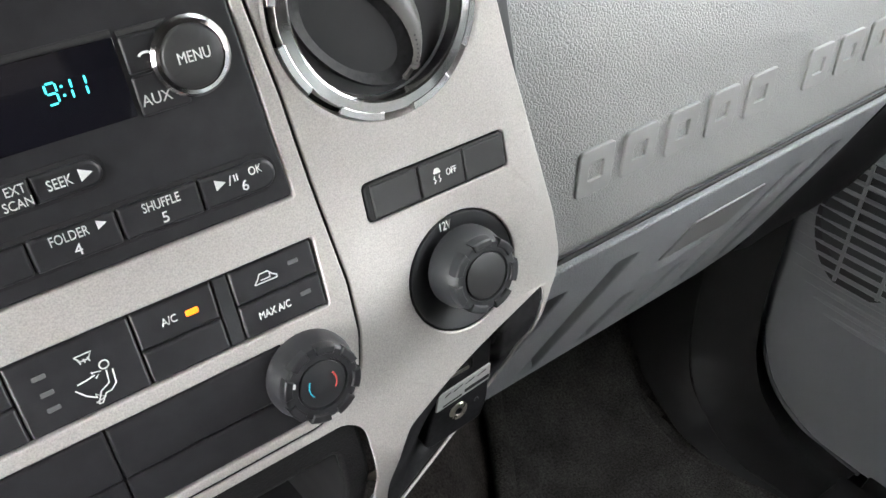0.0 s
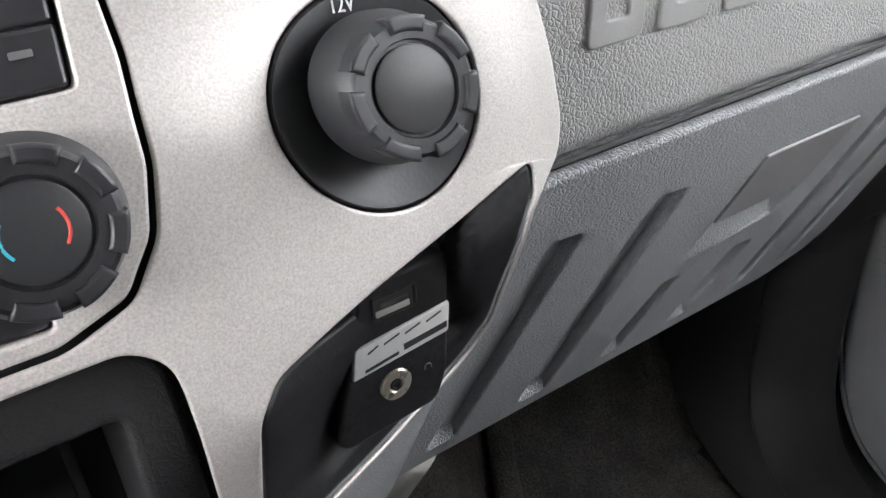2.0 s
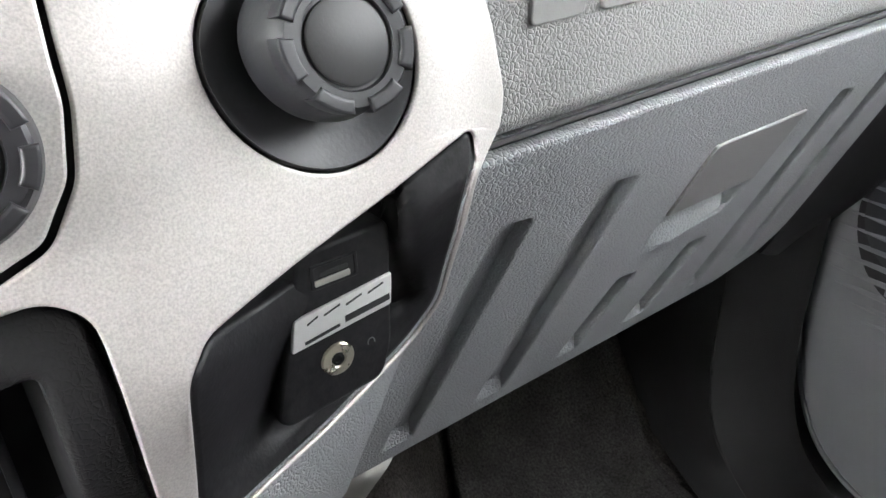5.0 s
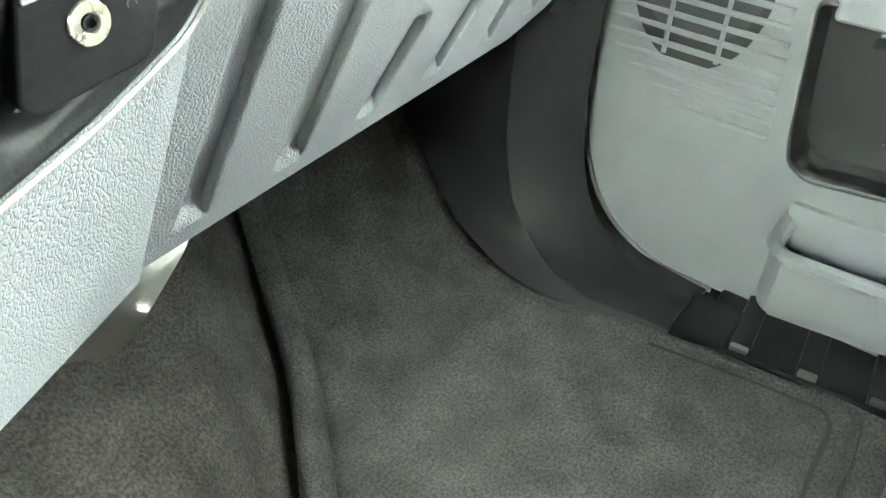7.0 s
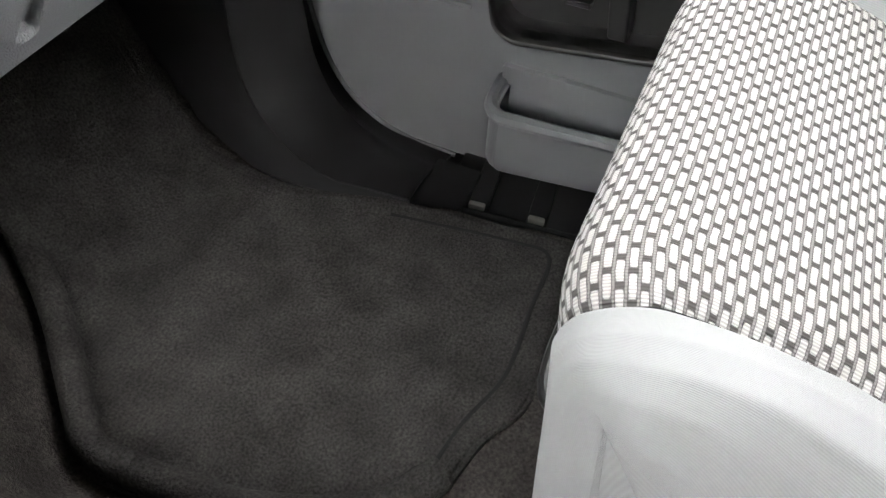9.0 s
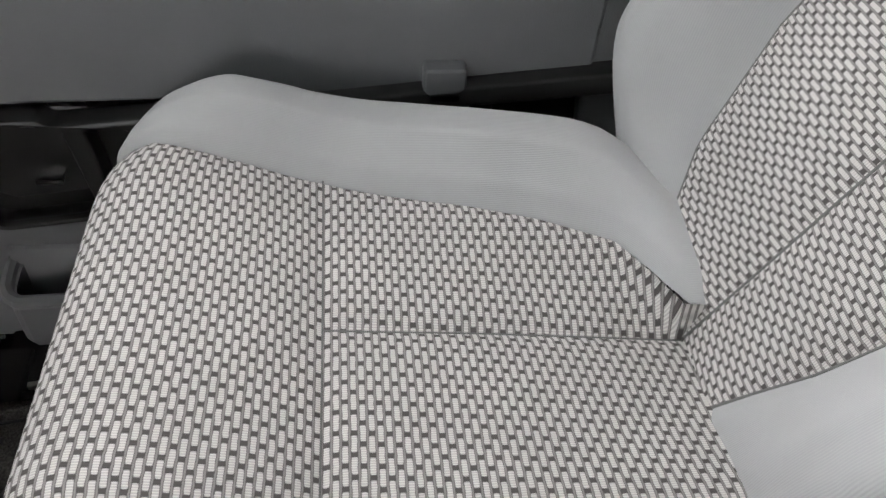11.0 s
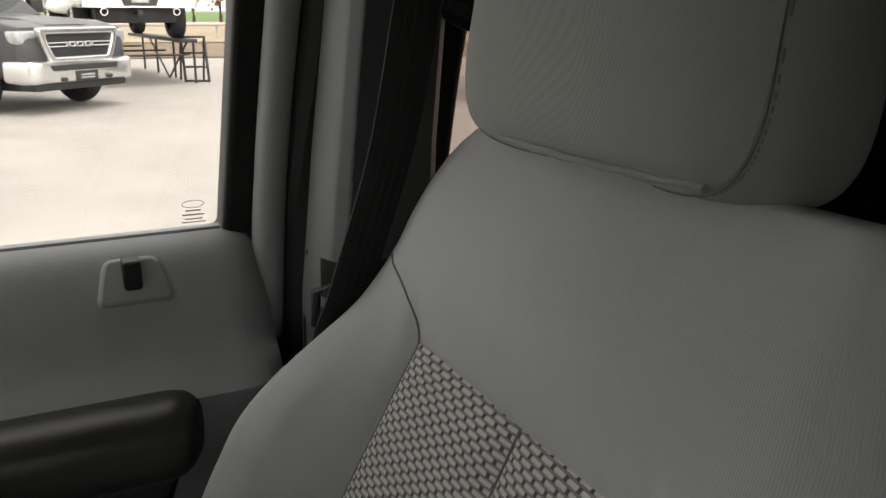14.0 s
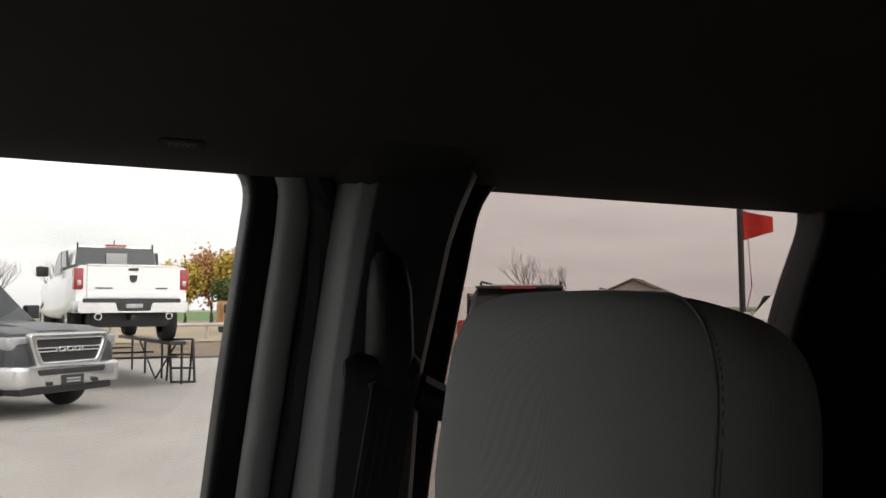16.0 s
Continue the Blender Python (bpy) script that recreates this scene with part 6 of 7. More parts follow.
GRASS = material("green_far_grass", (0.10, 0.17, 0.045), 0.95, mottle=0.3, mottle_size=4.0)
PAINT_WHITE = material("white_car_paint", (0.80, 0.80, 0.80), 0.25, coat=0.6, mottle=0.02, mottle_size=1.0)
BUMPER = material("bright_bumper_chrome", (0.62, 0.62, 0.62), 0.22, 0.9, mottle=0.05, mottle_size=0.3)
PAINT_GREY = material("grey_car_paint", (0.032, 0.032, 0.036), 0.42, 0.1, coat=0.15, mottle=0.04, mottle_size=1.0)
PAINT_BLACK = material("black_car_paint", (0.012, 0.012, 0.013), 0.2, coat=0.6, mottle=0.05, mottle_size=1.0)
CAR_GLASS = material("dark_car_glass", (0.02, 0.024, 0.026), 0.12, mottle=0.1, mottle_size=0.6, spec=0.35)
TYRE = material("tyre_rubber", (0.02, 0.02, 0.02), 0.8, mottle=0.2, mottle_size=0.2)
LAMP_RED = material("red_tail_lens", (0.30, 0.012, 0.015), 0.2, coat=0.4, mottle=0.15, mottle_size=0.08)
LAMP_CLEAR = material("clear_head_lens", (0.38, 0.39, 0.40), 0.12, 0.4, coat=0.4, mottle=0.2, mottle_size=0.06)
RACK = material("black_steel_tube", (0.02, 0.02, 0.021), 0.5, mottle=0.15, mottle_size=0.2)
BARK = material("grey_bark", (0.11, 0.09, 0.075), 0.95, mottle=0.25, mottle_size=0.4)
LEAF_YELLOW = material("yellow_leaves", (0.42, 0.31, 0.06), 0.8, mottle=0.35, mottle_size=0.7)
LEAF_ORANGE = material("rust_leaves", (0.40, 0.21, 0.09), 0.8, mottle=0.35, mottle_size=0.7)
LEAF_GREEN = material("dull_green_leaves", (0.07, 0.10, 0.025), 0.8, mottle=0.35, mottle_size=0.7)
FLAG_RED = material("red_flag_cloth", (0.55, 0.03, 0.02), 0.8, mottle=0.1, mottle_size=0.3)
ROOFING = material("brown_shingle_roof", (0.12, 0.10, 0.09), 0.9, mottle=0.15, mottle_size=0.5)
SIDING = material("pale_siding", (0.42, 0.38, 0.36), 0.85, mottle=0.08, mottle_size=0.6)

ground = thing("ground", "pale worn asphalt lot reaching the horizon", "ground", (0, 0, GZ), kind="structure")
part("asphalt", sheet(lambda a, b: (-400 + 1100 * a, -600 + 1100 * b, GZ), 40, 40, 0), ASPHALT, ground)


def band(name, r0, r1, z, mat, a0=-75, a1=30):
    return part(name, sheet(lambda a, b: ((r0 + (r1 - r0) * b) * math.cos(radians(a0 + (a1 - a0) * a)), (r0 + (r1 - r0) * b) * math.sin(radians(a0 + (a1 - a0) * a)), GZ + z), 60, 4), mat, ground)


band("verge", 26, 37, 0.03, DIRT)
band("field", 37, 170, 0.06, FIELD)
band("grass_bank", 95, 330, 0.10, GRASS)


def face_plate(name, loops, x, sign, depth, mat, parent, bevel=0.01):
    """A panel on the front (sign 1) or rear (-1) of a vehicle; outline in (y, z)."""
    m = Matrix(((0, 0, sign, x), (sign, 0, 0, 0), (0, 1, 0, 0), (0, 0, 0, 1)))
    return plate(name, [[(p[0] * sign, p[1]) for p in lp] for lp in loops], -0.04, depth, mat, parent, m, bevel)


def side_plate(name, loops, y, sign, mat, parent, depth=0.012):
    m = Matrix(((1, 0, 0, 0), (0, 0, -sign, y), (0, 1, 0, 0), (0, 0, 0, 1)))
    if sign > 0:
        m = Matrix(((-1, 0, 0, 0), (0, 0, 1, y), (0, 1, 0, 0), (0, 0, 0, 1)))
        loops = [[(-p[0], p[1]) for p in lp] for lp in loops]
    return plate(name, loops, -0.03, depth, mat, parent, m, 0.005)


def wheel(parent, x, y):
    s = 1 if y > 0 else -1
    m = Matrix.Translation((x, y, 0.41)) @ Matrix.Rotation(radians(-90 * s), 4, "X")
    w = part("wheel", lathe([(0.24, -0.25), (0.37, -0.25), (0.405, -0.20), (0.41, -0.06), (0.385, 0.0), (0.26, 0.0), (0.25, -0.03)], 32, m), TYRE, parent, "black tyre")
    part("rim", lathe([(0.255, -0.02), (0.25, -0.005), (0.235, -0.03), (0.09, -0.055), (0.07, -0.02), (0, -0.02)], 32, m), STEEL, w, "silver rim")
    for k in range(6):
        part("spoke", box(0.06, 0.235, -0.022, 0.022, -0.04, -0.008, 0.006), CHROME, w, m=m @ Matrix.Rotation(radians(60 * k), 4, "Z"))


def finish(ob, m):
    ob.matrix_basis = m
    return ob


def pickup(label, paint):
    """A crew-cab pickup, nose along +x, standing on z = 0."""
    t = thing("pickup_truck", label, "pickup truck")
    part("body", loft([(2.88, 0.86, 0.58, 0.98, 0.10, 0.03), (2.80, 0.95, 0.50, 1.16, 0.12, 0.03), (2.4, 1.00, 0.48, 1.24, 0.12, 0.04), (1.2, 1.02, 0.46, 1.30, 0.10, 0.05), (0.9, 1.03, 0.45, 1.34, 0.10, 0.05),
                       (-1.1, 1.03, 0.45, 1.36, 0.08, 0.05), (-1.3, 1.03, 0.50, 1.42, 0.06, 0.03), (-2.75, 1.01, 0.62, 1.44, 0.06, 0.03), (-2.84, 0.98, 0.66, 1.42, 0.05, 0.03)]), paint, t, "painted body")
    part("cab", loft([(1.30, 0.86, 1.20, 1.32, 0.05, 0.05), (0.55, 0.88, 1.20, 1.88, 0.12, 0.14), (0.20, 0.88, 1.20, 1.95, 0.12, 0.15), (-0.70, 0.88, 1.20, 1.95, 0.12, 0.15), (-1.05, 0.88, 1.20, 1.90, 0.12, 0.15), (-1.22, 0.86, 1.20, 1.40, 0.05, 0.05)]), paint, t, "painted cab")
    part("windscreen", sheet(lambda a, b: (1.255 - 0.66 * b + 0.03 * math.sin(math.pi * a), (-0.78 + 0.08 * b) + (1.56 - 0.16 * b) * a, 1.33 + 0.55 * b), 10, 6, 0.01), CAR_GLASS, t, "dark windscreen")
    part("rear_window", sheet(lambda a, b: (-1.222 + 0.10 * b, -0.78 + 0.05 * b + (1.56 - 0.10 * b) * a, 1.44 + 0.43 * b), 8, 4, 0.01), CAR_GLASS, t, "dark rear window")
    part("slider_pane", box(-1.238, -1.20, -0.20, 0.20, 1.48, 1.76, 0.01), PLATE, t, "pale sliding pane")
    for s in (-1, 1):
        side_plate("side_window", [fillet([(0.95, 1.38), (0.42, 1.80), (-0.10, 1.84), (-0.10, 1.38)], 0.04)], s * 0.875, s, CAR_GLASS, t)
        side_plate("side_window", [fillet([(-0.18, 1.38), (-0.18, 1.84), (-0.80, 1.82), (-0.95, 1.38)], 0.04)], s * 0.875, s, CAR_GLASS, t)
        mirror = part("mirror", box(0.72, 0.86, min(s * 1.02, s * 1.26), max(s * 1.02, s * 1.26), 1.34, 1.56, 0.04, 3), RACK, t, "black door mirror")
        part("headlamp", box(2.62, 2.86, min(s * 0.60, s * 0.94), max(s * 0.60, s * 0.94), 0.94, 1.12, 0.04, 3), LAMP_CLEAR, t, "clear headlamp")
        lamp = part("tail_lamp", box(-2.865, -2.62, min(s * 0.855, s * 1.015), max(s * 0.855, s * 1.015), 0.99, 1.38, 0.03, 3), LAMP_RED, t, "red tail lamp")
        part("lamp_core", box(-2.872, -2.80, min(s * 0.89, s * 0.96), max(s * 0.89, s * 0.96), 1.06, 1.16, 0.01), LAMP_CLEAR, lamp)
        part("fog_lamp", box(2.90, 2.99, s * 0.72 - 0.10, s * 0.72 + 0.10, 0.56, 0.66, 0.03), RACK, t)
        part("exhaust_tip", lathe([(0.05, 0), (0.065, 0.0), (0.065, 0.16), (0.05, 0.16), (0.05, 0.02)], 20, Matrix.Translation((-2.86, s * 0.62, 0.50)) @ Matrix.Rotation(radians(-90), 4, "Y")), CHROME, t)
        wheel(t, 1.85, s * 1.0)
        wheel(t, -1.75, s * 1.0)
        part("roof_bar", box(-1.14, -1.07, s * 0.72 - 0.014, s * 0.72 + 0.014, 1.80, 1.97, 0.01), RACK, t)
    # front
    face_plate("grille_surround", [fillet([(-0.70, 1.16), (0.70, 1.16), (0.66, 0.98), (0.54, 0.70), (-0.54, 0.70), (-0.66, 0.98)], 0.07), fillet([(-0.58, 1.07), (0.58, 1.07), (0.55, 0.96), (0.46, 0.77), (-0.46, 0.77), (-0.55, 0.96)], 0.04)], 2.90, 1, 0.07, BUMPER, t, 0.025)
    face_plate("grille", [fillet([(-0.62, 1.10), (0.62, 1.10), (0.50, 0.74), (-0.50, 0.74)], 0.05)], 2.90, 1, 0.012, RACK, t)
    for z in (0.80, 0.84, 0.88, 1.00, 1.04):
        face_plate("grille_bar", [rrect(-0.50, 0.50, z - 0.006, z + 0.006, 0.005)], 2.91, 1, 0.012, RUBBER, t, 0.003)
    for y0, y1 in ((-0.57, -0.21), (0.21, 0.57)):
        bar = face_plate("chrome_bar", [rrect(y0, y1, 0.895, 0.965, 0.01), rrect(y0 + 0.03, y1 - 0.03, 0.915, 0.945, 0.006)], 2.92, 1, 0.035, BUMPER, t)
    for k in range(3):
        face_plate("badge_block", [fillet([(-0.195 + 0.135 * k, 0.89), (-0.075 + 0.135 * k, 0.89), (-0.075 + 0.135 * k, 0.97), (-0.195 + 0.135 * k, 0.97)], 0.02), fillet([(-0.165 + 0.135 * k, 0.915), (-0.105 + 0.135 * k, 0.915), (-0.105 + 0.135 * k, 0.945), (-0.165 + 0.135 * k, 0.945)], 0.008)], 2.92, 1, 0.04, BUMPER, t)
    part("front_bumper", loft([(2.62, 1.02, 0.44, 0.73, 0.06, 0), (2.86, 0.98, 0.42, 0.73, 0.06, 0), (2.97, 0.88, 0.42, 0.72, 0.05, 0), (3.01, 0.76, 0.44, 0.70, 0.05, 0)]), BUMPER, t, "chrome front bumper")
    face_plate("bumper_intake", [fillet([(-0.60, 0.665), (0.60, 0.665), (0.56, 0.585), (-0.56, 0.585)], 0.02)], 3.0, 1, 0.02, RACK, t)
    for s in (-1, 1):
        part("corner_slot", box(2.93, 3.00, s * 0.66 - 0.13, s * 0.66 + 0.13, 0.475, 0.535, 0.02), RACK, t)
        part("tow_hook", box(2.97, 3.04, s * 0.40 - 0.05, s * 0.40 + 0.05, 0.44, 0.50, 0.02), RACK, t)
    part("air_dam", box(2.60, 2.93, -0.80, 0.80, 0.32, 0.44, 0.04), RACK, t)
    face_plate("number_plate", [rrect(-0.19, 0.19, 0.43, 0.57, 0.01)], 3.01, 1, 0.02, RACK, t)
    for z in (0.475, 0.515):
        face_plate("plate_bar", [rrect(-0.12, 0.12, z - 0.014, z + 0.014, 0.006)], 3.02, 1, 0.02, LAMP_CLEAR, t)
    part("hood_bulge", loft([(2.70, 0.42, 1.10, 1.19, 0.05, 0.1), (2.2, 0.50, 1.12, 1.28, 0.06, 0.1), (1.30, 0.56, 1.2, 1.335, 0.06, 0.1)]), paint, t)
    # rear
    face_plate("tailgate", [rrect(-0.80, 0.80, 0.80, 1.43, 0.03)], -2.835, -1, 0.03, paint, t, 0.015)
    face_plate("tailgate_crease", [fillet([(-0.78, 0.93), (-0.40, 0.955), (0.40, 0.955), (0.78, 0.93), (0.78, 0.84), (-0.78, 0.84)], 0.02)], -2.855, -1, 0.022, paint, t, 0.010)
    part("bed_rail", box(-2.80, -1.25, -1.0, -0.90, 1.41, 1.455, 0.015), RACK, t)
    part("bed_rail", box(-2.80, -1.25, 0.90, 1.0, 1.41, 1.455, 0.015), RACK, t)
    part("tailgate_cap", box(-2.88, -2.76, -0.80, 0.80, 1.425, 1.455, 0.012), paint, t)
    face_plate("gate_badge", [fillet([(-0.075, 1.26), (0.075, 1.26), (0.06, 1.16), (0.0, 1.11), (-0.06, 1.16)], 0.02)], -2.865, -1, 0.012, DARK, t, 0.004)
    face_plate("gate_handle", [rrect(-0.09, 0.09, 1.34, 1.39, 0.01)], -2.865, -1, 0.012, RACK, t, 0.004)
    for y0, y1 in ((-0.62, -0.40), (0.36, 0.66)):
        face_plate("gate_mark", [rrect(y0, y1, 1.005, 1.03, 0.004)], -2.865, -1, 0.008, DARK, t, 0.002)
    part("rear_step", box(-2.92, -2.70, -0.86, 0.86, 0.76, 0.83, 0.02), RACK, t)
    part("rear_bumper", loft([(-2.60, 1.01, 0.56, 0.82, 0.05, 0), (-2.92, 1.01, 0.56, 0.77, 0.05, 0), (-3.0, 0.96, 0.57, 0.75, 0.04, 0)]), BUMPER, t, "chrome rear bumper")
    face_plate("plate_well", [fillet([(-0.34, 0.78), (0.34, 0.78), (0.28, 0.60), (-0.28, 0.60)], 0.02)], -2.99, -1, 0.02, RACK, t)
    face_plate("plate_bar", [rrect(-0.15, 0.15, 0.65, 0.73, 0.01)], -3.0, -1, 0.02, LAMP_CLEAR, t)
    part("hitch", box(-2.95, -2.6, -0.05, 0.05, 0.44, 0.53, 0.01), DARK, t)
    part("underbody", box(-2.6, 2.5, -0.72, 0.72, 0.30, 0.60, 0.06), RACK, t)
    part("high_lamp", box(-1.14, -1.06, -0.20, 0.20, 1.905, 1.945, 0.01), LAMP_RED, t, "red high brake lamp")
    part("antenna", tube([(-0.9, 0, 1.93), (-0.95, 0, 2.05)], 0.012, 6), RACK, t)
    return t


def suv(label, paint):
    """A tall station wagon, nose along +x, standing on z = 0."""
    t = thing("sport_utility_vehicle", label, "sport utility vehicle")
    part("body", loft([(2.5, 0.80, 0.45, 0.95, 0.1, 0.03), (2.3, 0.95, 0.38, 1.05, 0.12, 0.03), (1.2, 0.99, 0.36, 1.16, 0.12, 0.04), (-2.2, 0.99, 0.36, 1.20, 0.12, 0.04), (-2.45, 0.95, 0.42, 1.16, 0.1, 0.04)]), paint, t, "painted body")
    part("roof_cabin", loft([(1.25, 0.85, 1.05, 1.18, 0.05, 0.05), (0.45, 0.88, 1.05, 1.80, 0.12, 0.15), (0.0, 0.88, 1.05, 1.87, 0.12, 0.15), (-1.9, 0.88, 1.05, 1.86, 0.12, 0.15), (-2.2, 0.88, 1.05, 1.78, 0.12, 0.15), (-2.42, 0.86, 1.05, 1.18, 0.05, 0.05)]), paint, t, "painted cabin")
    part("rear_window", sheet(lambda a, b: (-2.42 + 0.20 * b - 0.02, -0.74 + 1.48 * a + 0.06 * b * (1 - 2 * a), 1.22 + 0.48 * b), 8, 4, 0.01), CAR_GLASS, t, "dark rear window")
    part("spoiler", box(-2.38, -1.95, -0.70, 0.70, 1.78, 1.83, 0.02), PAINT_BLACK, t)
    part("high_lamp", box(-2.40, -2.34, -0.28, 0.28, 1.775, 1.81, 0.01), LAMP_RED, t, "red high brake lamp")
    for s in (-1, 1):
        part("tail_lamp", box(-2.47, -2.25, min(s * 0.82, s * 0.98), max(s * 0.82, s * 0.98), 0.85, 1.28, 0.03, 3), LAMP_RED, t, "red tail lamp")
        part("roof_rail", tube([(0.3, s * 0.66, 1.88), (0.1, s * 0.66, 1.92), (-1.7, s * 0.66, 1.91), (-1.9, s * 0.66, 1.87)], 0.02, 8), CHROME if paint is PAINT_WHITE else RACK, t)
        for x0, x1 in ((0.95, 0.05), (-0.05, -0.95), (-1.05, -1.95)):
            side_plate("side_window", [fillet([(x0, 1.24), (min(x0, 0.55), 1.72), (x1, 1.72), (x1 - (0.08 if x1 < -1.5 else 0), 1.24)], 0.04)], s * 0.87, s, CAR_GLASS, t)
        part("mirror", box(0.80, 0.95, min(s * 0.98, s * 1.16), max(s * 0.98, s * 1.16), 1.18, 1.34, 0.03, 3), paint, t)
        wheel(t, 1.5, s * 0.97)
        wheel(t, -1.45, s * 0.97)
    part("rear_bumper", box(-2.56, -2.2, -0.92, 0.92, 0.42, 0.70, 0.06, 3), paint, t)
    return t


finish(pickup("white crew-cab pickup parked up on a steel display ramp", PAINT_WHITE), pose(19.0, -2.2, 0.30, 0, 0, 5))
finish(pickup("dark grey crew-cab pickup with chrome grille on the lot", PAINT_GREY), pose(15.2, 0.62, GZ, 0, 0, 219.5))
finish(suv("black sport utility vehicle seen from behind on the lot", PAINT_BLACK), pose(12.97, -9.03, GZ, 0, 0, -36))
finish(suv("dark sport utility vehicle with grey roof rails on the lot", PAINT_GREY), pose(16.1, -14.2, GZ, 0, 0, -42))
finish(suv("white sport utility vehicle parked side-on on the lot", PAINT_WHITE), pose(12.9, -16.8, GZ, 0, 0, 95))

ramp = thing("display_ramp", "black steel display ramp under the raised pickup", "display ramp", (16.5, -3, GZ))
RM = pose(19.0, -2.2, 0.30, 0, 0, 5)


def local(x, y, z):
    return RM @ Vector((x, y, z - 0.0))


for s in (-1, 1):
    part("track", box(-2.4, 2.6, s * 0.95 - 0.16, s * 0.95 + 0.16, -0.07, 0.0, 0.01), RACK, ramp, m=RM)
    for x in (-2.2, -0.6, 1.0, 2.4):
        for dy in (-0.13,):
            part("leg", tube([local(x, s * 0.95 + dy, -0.05), local(x, s * 0.95 + dy, GZ - 0.30)], 0.025, 8), RACK, ramp)
    for x0, x1 in ((-2.2, -0.6), (1.0, -0.6)):
        part("brace", tube([local(x0, s * 0.95, -0.08), local(x1, s * 0.95, GZ - 0.30)], 0.02, 8), RACK, ramp)
for x in (-2.2, -0.2, 2.2):
    part("crossbar", tube([local(x, -1.0, -0.30), local(x, 1.0, -0.30)], 0.02, 8), RACK, ramp)
ladder = thing("step_ladder", "black steel step ladder beside the ramp", "ladder", (15.6, -3.6, GZ))
LB = Vector((17.25, -3.33, GZ))
lr, lf = Vector((-0.20, -0.42, 0)), Vector((0.15, 0.02, 0.87))
for k in (0, 1):
    part("stile", tube([LB + lr * k, LB + lr * k + lf], 0.028, 8), RACK, ladder)
    part("prop", tube([LB + lr * k + Vector((0.6, 0, 0)), LB + lr * k + lf], 0.024, 8), RACK, ladder)
for q in (0.03, 0.34, 0.65, 1.0):
    part("tread", tube([LB + lf * q, LB + lr + lf * q], 0.035, 8, squash=0.6), RACK, ladder)

rail = thing("guard_rail", "weathered grey guard rail along the verge", "guard rail", (38, -6, GZ))
part("beam", tube([(40 * math.cos(radians(a)), 40 * math.sin(radians(a)), GZ + 0.72) for a in range(-70, 21, 3)], 0.10, 6), SIDING, rail)
for a in range(-66, 20, 6):
    part("post", box(-0.06, 0.06, -0.06, 0.06, 0, 0.75, 0.01), SIDING, rail, m=Matrix.Translation((40.2 * math.cos(radians(a)), 40.2 * math.sin(radians(a)), GZ)))


def tree(label, x, y, height, leaf, spread, density, rng):
    """A tapered trunk with forking limbs; the crown is many small leaf clumps set loosely along the twigs."""
    t = thing("tree", label, "tree", (x, y, GZ))
    bm = bmesh.new()
    tips = []

    def limb(p, d, length, r, level):
        q = p + d * length
        mid = p.lerp(q, 0.5) + Vector((rng.uniform(-1, 1), rng.uniform(-1, 1), 0)) * length * 0.06
        tube([p, mid, q], r, 5, bm=bm)
        tips.append((mid, q))
        if level < (5 if leaf else 6):
            for _ in range(3 if level < 3 else 2):
                nd = (d + Vector((rng.uniform(-1, 1), rng.uniform(-1, 1), rng.uniform(-0.1, 0.85))) * spread).normalized()
                limb(q, nd, length * rng.uniform(0.66, 0.92), r * 0.55, level + 1)

    limb(Vector((x, y, GZ)), Vector((0, 0, 1)), height * (0.13 if leaf else 0.17), height * 0.014, 0)
    part("trunk", bm, BARK, t, "bare branching trunk")
    if leaf:
        bm = bmesh.new()
        for a, b in tips[6:]:
            for _ in range(int(density)):
                c = a.lerp(b, rng.random()) + Vector((rng.gauss(0, 1), rng.gauss(0, 1), rng.gauss(0, 1))) * height * 0.042
                s = height * rng.uniform(0.008, 0.019)
                n1 = Vector((rng.gauss(0, 1), rng.gauss(0, 1), rng.gauss(0, 1))).normalized()
                n2 = n1.orthogonal().normalized()
                n3 = n1.cross(n2)
                vs = [bm.verts.new(c + n2 * s * u + n3 * s * v + n1 * s * w) for u, v, w in ((-1, -0.4, 0), (0, -1, 0.3), (1, 0, 0), (0.2, 1, 0.3))]
                bm.faces.new(vs)
        tagged(part("crown", bm, leaf, t, "loose autumn foliage"), kind="stuff")
    return t


rng = random.Random(7)
for lab, x, y, h, lf_, sp, dn in (("bare grey tree beyond the verge", 78, -2.4, 10, None, 0.75, 0), ("bare grey tree beyond the verge", 83, 1.8, 9, None, 0.75, 0),
                                  ("yellow autumn tree beyond the verge", 74, -13.3, 10, LEAF_YELLOW, 0.72, 28), ("rust-coloured autumn tree beyond the verge", 78, -16.4, 12, LEAF_ORANGE, 0.72, 21),
                                  ("rust-coloured autumn tree beyond the verge", 80, -18.6, 13, LEAF_ORANGE, 0.72, 21), ("dull green tree beyond the verge", 68, -16.6, 7, LEAF_GREEN, 0.72, 33),
                                  ("yellow autumn tree beyond the verge", 73, -18.8, 12, LEAF_YELLOW, 0.72, 28), ("bare grey tree behind the lot", 62, -41, 9, None, 0.75, 0), ("bare grey tree behind the lot", 61, -44, 8, None, 0.75, 0),
                                  ("yellow autumn tree behind the lot", 64, -49, 5, LEAF_YELLOW, 0.72, 24)):
    tree(lab, x, y, h, lf_, sp, dn, rng)

flag = thing("flagpole", "dark flagpole with a red flag hanging in the wind", "flagpole", (20.6, -20.6, GZ))
part("pole", tube([(18.0, -20.1, GZ), (18.0, -20.1, 6.5)], 0.09, 10), RACK, flag)


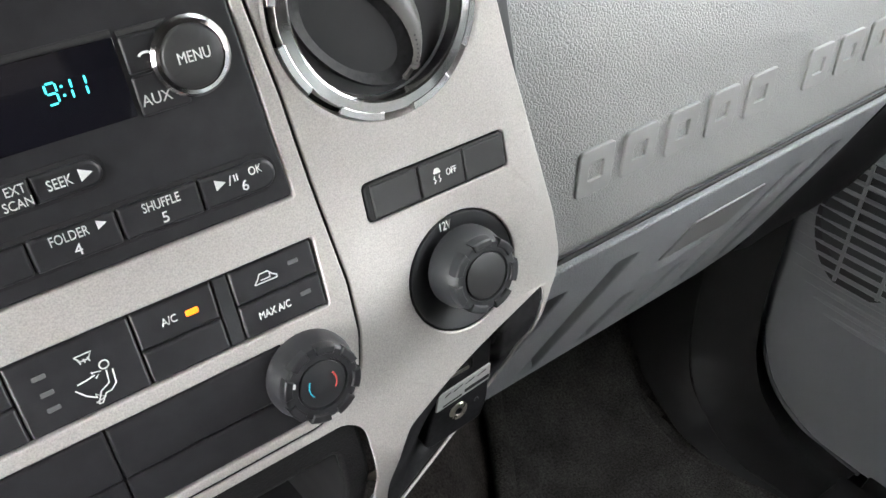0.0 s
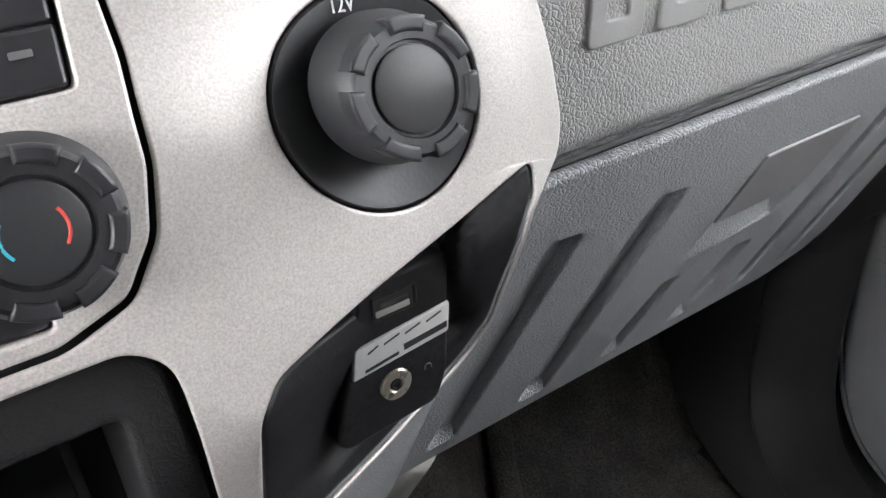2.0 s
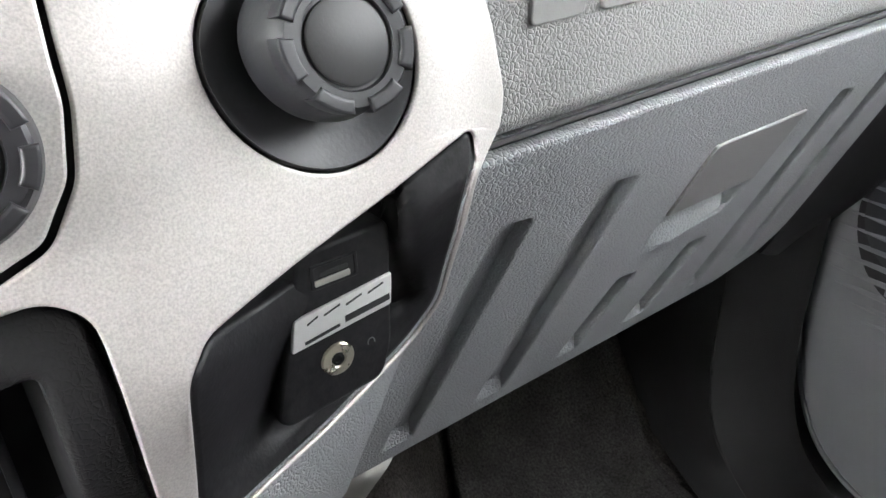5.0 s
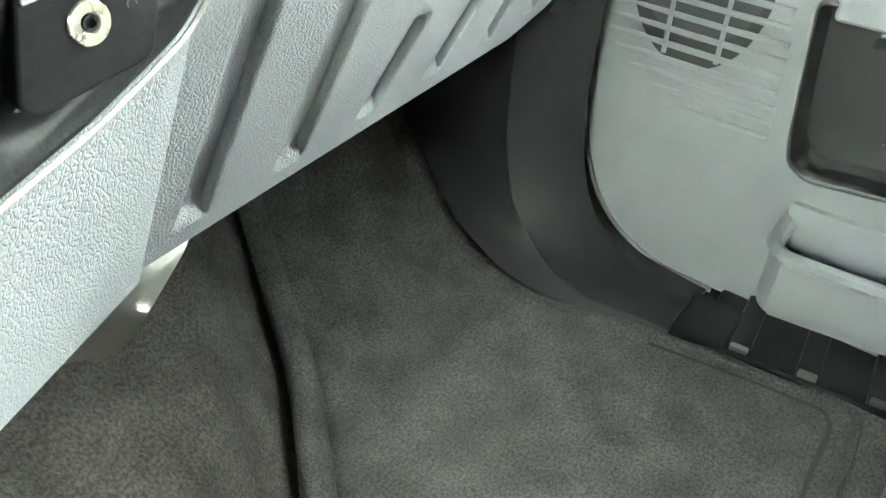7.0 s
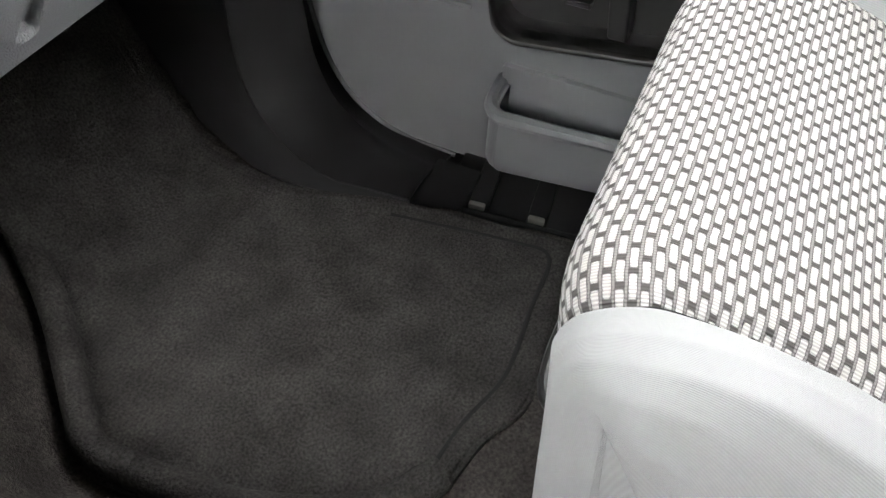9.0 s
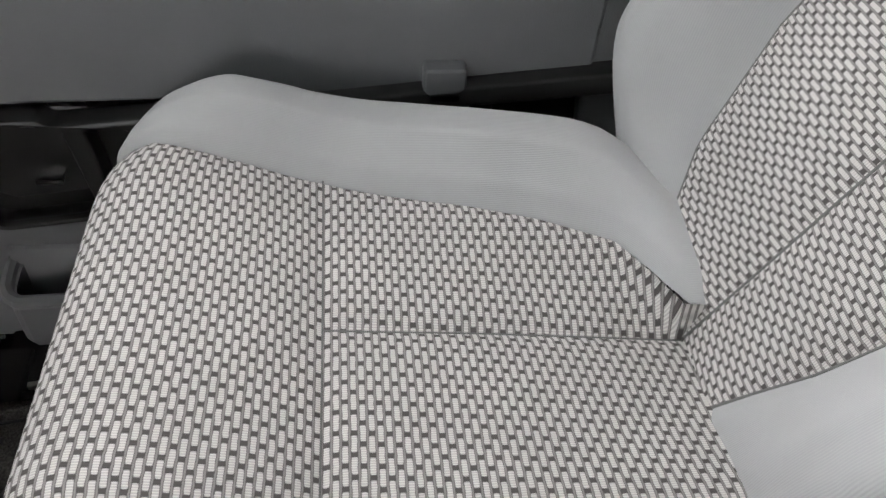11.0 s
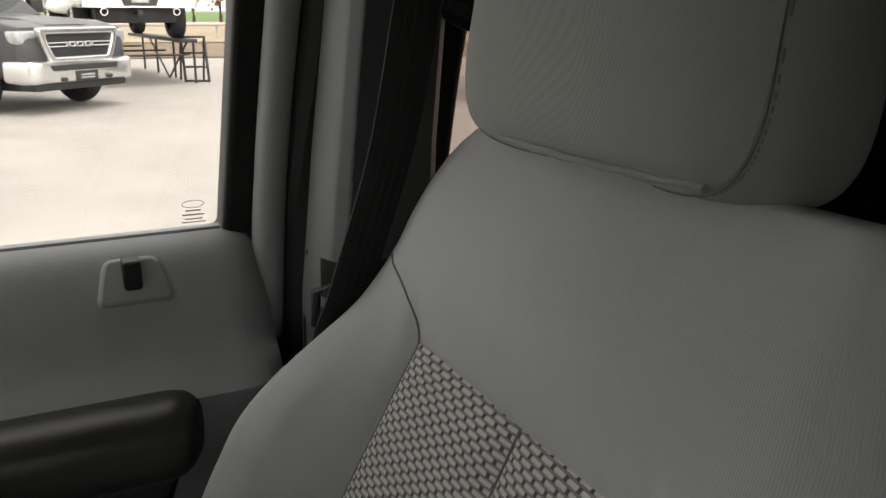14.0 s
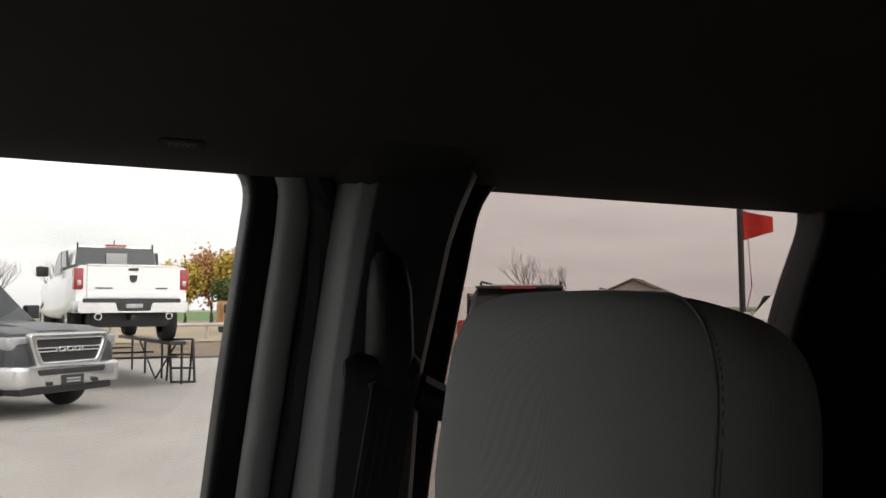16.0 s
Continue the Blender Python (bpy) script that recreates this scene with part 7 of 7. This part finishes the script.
part("red_cloth", sheet(lambda a, b: (18.0 - 0.66 * a + 0.05 * math.sin(6 * a), -20.1 - 0.66 * a - 0.05 * math.sin(6 * a), 3.85 - 0.25 * a - (0.95 - 0.50 * a) * b), 16, 8, 0.01), FLAG_RED, flag, "red flag cloth")
part("white_cloth", sheet(lambda a, b: (18.0 - 0.55 * a, -20.1 - 0.55 * a, 4.6 - 0.15 * a - (0.78 - 0.1 * a) * b), 12, 6, 0.01), PAINT_WHITE, flag, "white upper flag cloth")
part("halyard", tube([(17.85, -20.25, 3.0), (17.8, -20.3, 1.5), (17.95, -20.15, 0.6)], 0.02, 5), SIDING, flag)

house = thing("far_house", "low house with a brown gabled roof far behind the lot", "house", (46, -40, GZ))
HM = pose(61, -53.3, GZ, 0, 0, -48)
part("wall", box(-4, 4, -3.0, 3.0, 0, 2.6, 0.05), SIDING, house, m=HM)
for s in (-1, 1):
    part("roof", sheet(lambda a, b: (-4.4 + 8.8 * a, s * (3.5 - 3.5 * b), 2.4 + 1.5 * b), 4, 4, 0.15), ROOFING, house, m=HM)
part("gable", sheet(lambda a, b: (-4.05, (-3 + 6 * a) * (1 - b), 2.5 + 1.4 * b), 6, 6, 0.05), SIDING, house, m=HM)
part("window", box(-4.12, -4.0, -1.0, 0.4, 1.0, 2.0, 0.02), CAR_GLASS, house, m=HM)
trailer = thing("camper_trailer", "white camper trailer parked past the verge", "camper trailer", (40, -25, GZ))
TM = pose(41, -25.2, GZ, 0, 0, 60)
part("box_body", box(-2.5, 2.5, -1.1, 1.1, 0.6, 2.7, 0.2, 3), PAINT_WHITE, trailer, m=TM)
part("window", box(-1.4, 0.2, 1.05, 1.12, 1.6, 2.2, 0.03), CAR_GLASS, trailer, m=TM)
part("wheel", lathe([(0.15, 0), (0.34, 0), (0.34, 0.2), (0.15, 0.2)], 20, TM @ Matrix.Translation((0, 1.0, 0.34)) @ Matrix.Rotation(radians(90), 4, "X")), TYRE, trailer)
box_truck = thing("parked_van", "small orange and white van on the road", "van", (50, -9.6, GZ))
part("van_body", box(48.5, 50.0, -11.95, -11.0, GZ + 0.4, GZ + 1.9, 0.2, 3), LEAF_ORANGE, box_truck)
part("van_window", box(48.46, 48.6, -11.8, -11.15, GZ + 1.2, GZ + 1.7, 0.03), CAR_GLASS, box_truck)
for y in (-11.75, -11.0):
    part("wheel", lathe([(0.15, 0), (0.33, 0), (0.33, 0.2), (0.15, 0.2)], 20, Matrix.Translation((49.0, y, GZ + 0.33)) @ Matrix.Rotation(radians(90), 4, "X")), TYRE, box_truck)
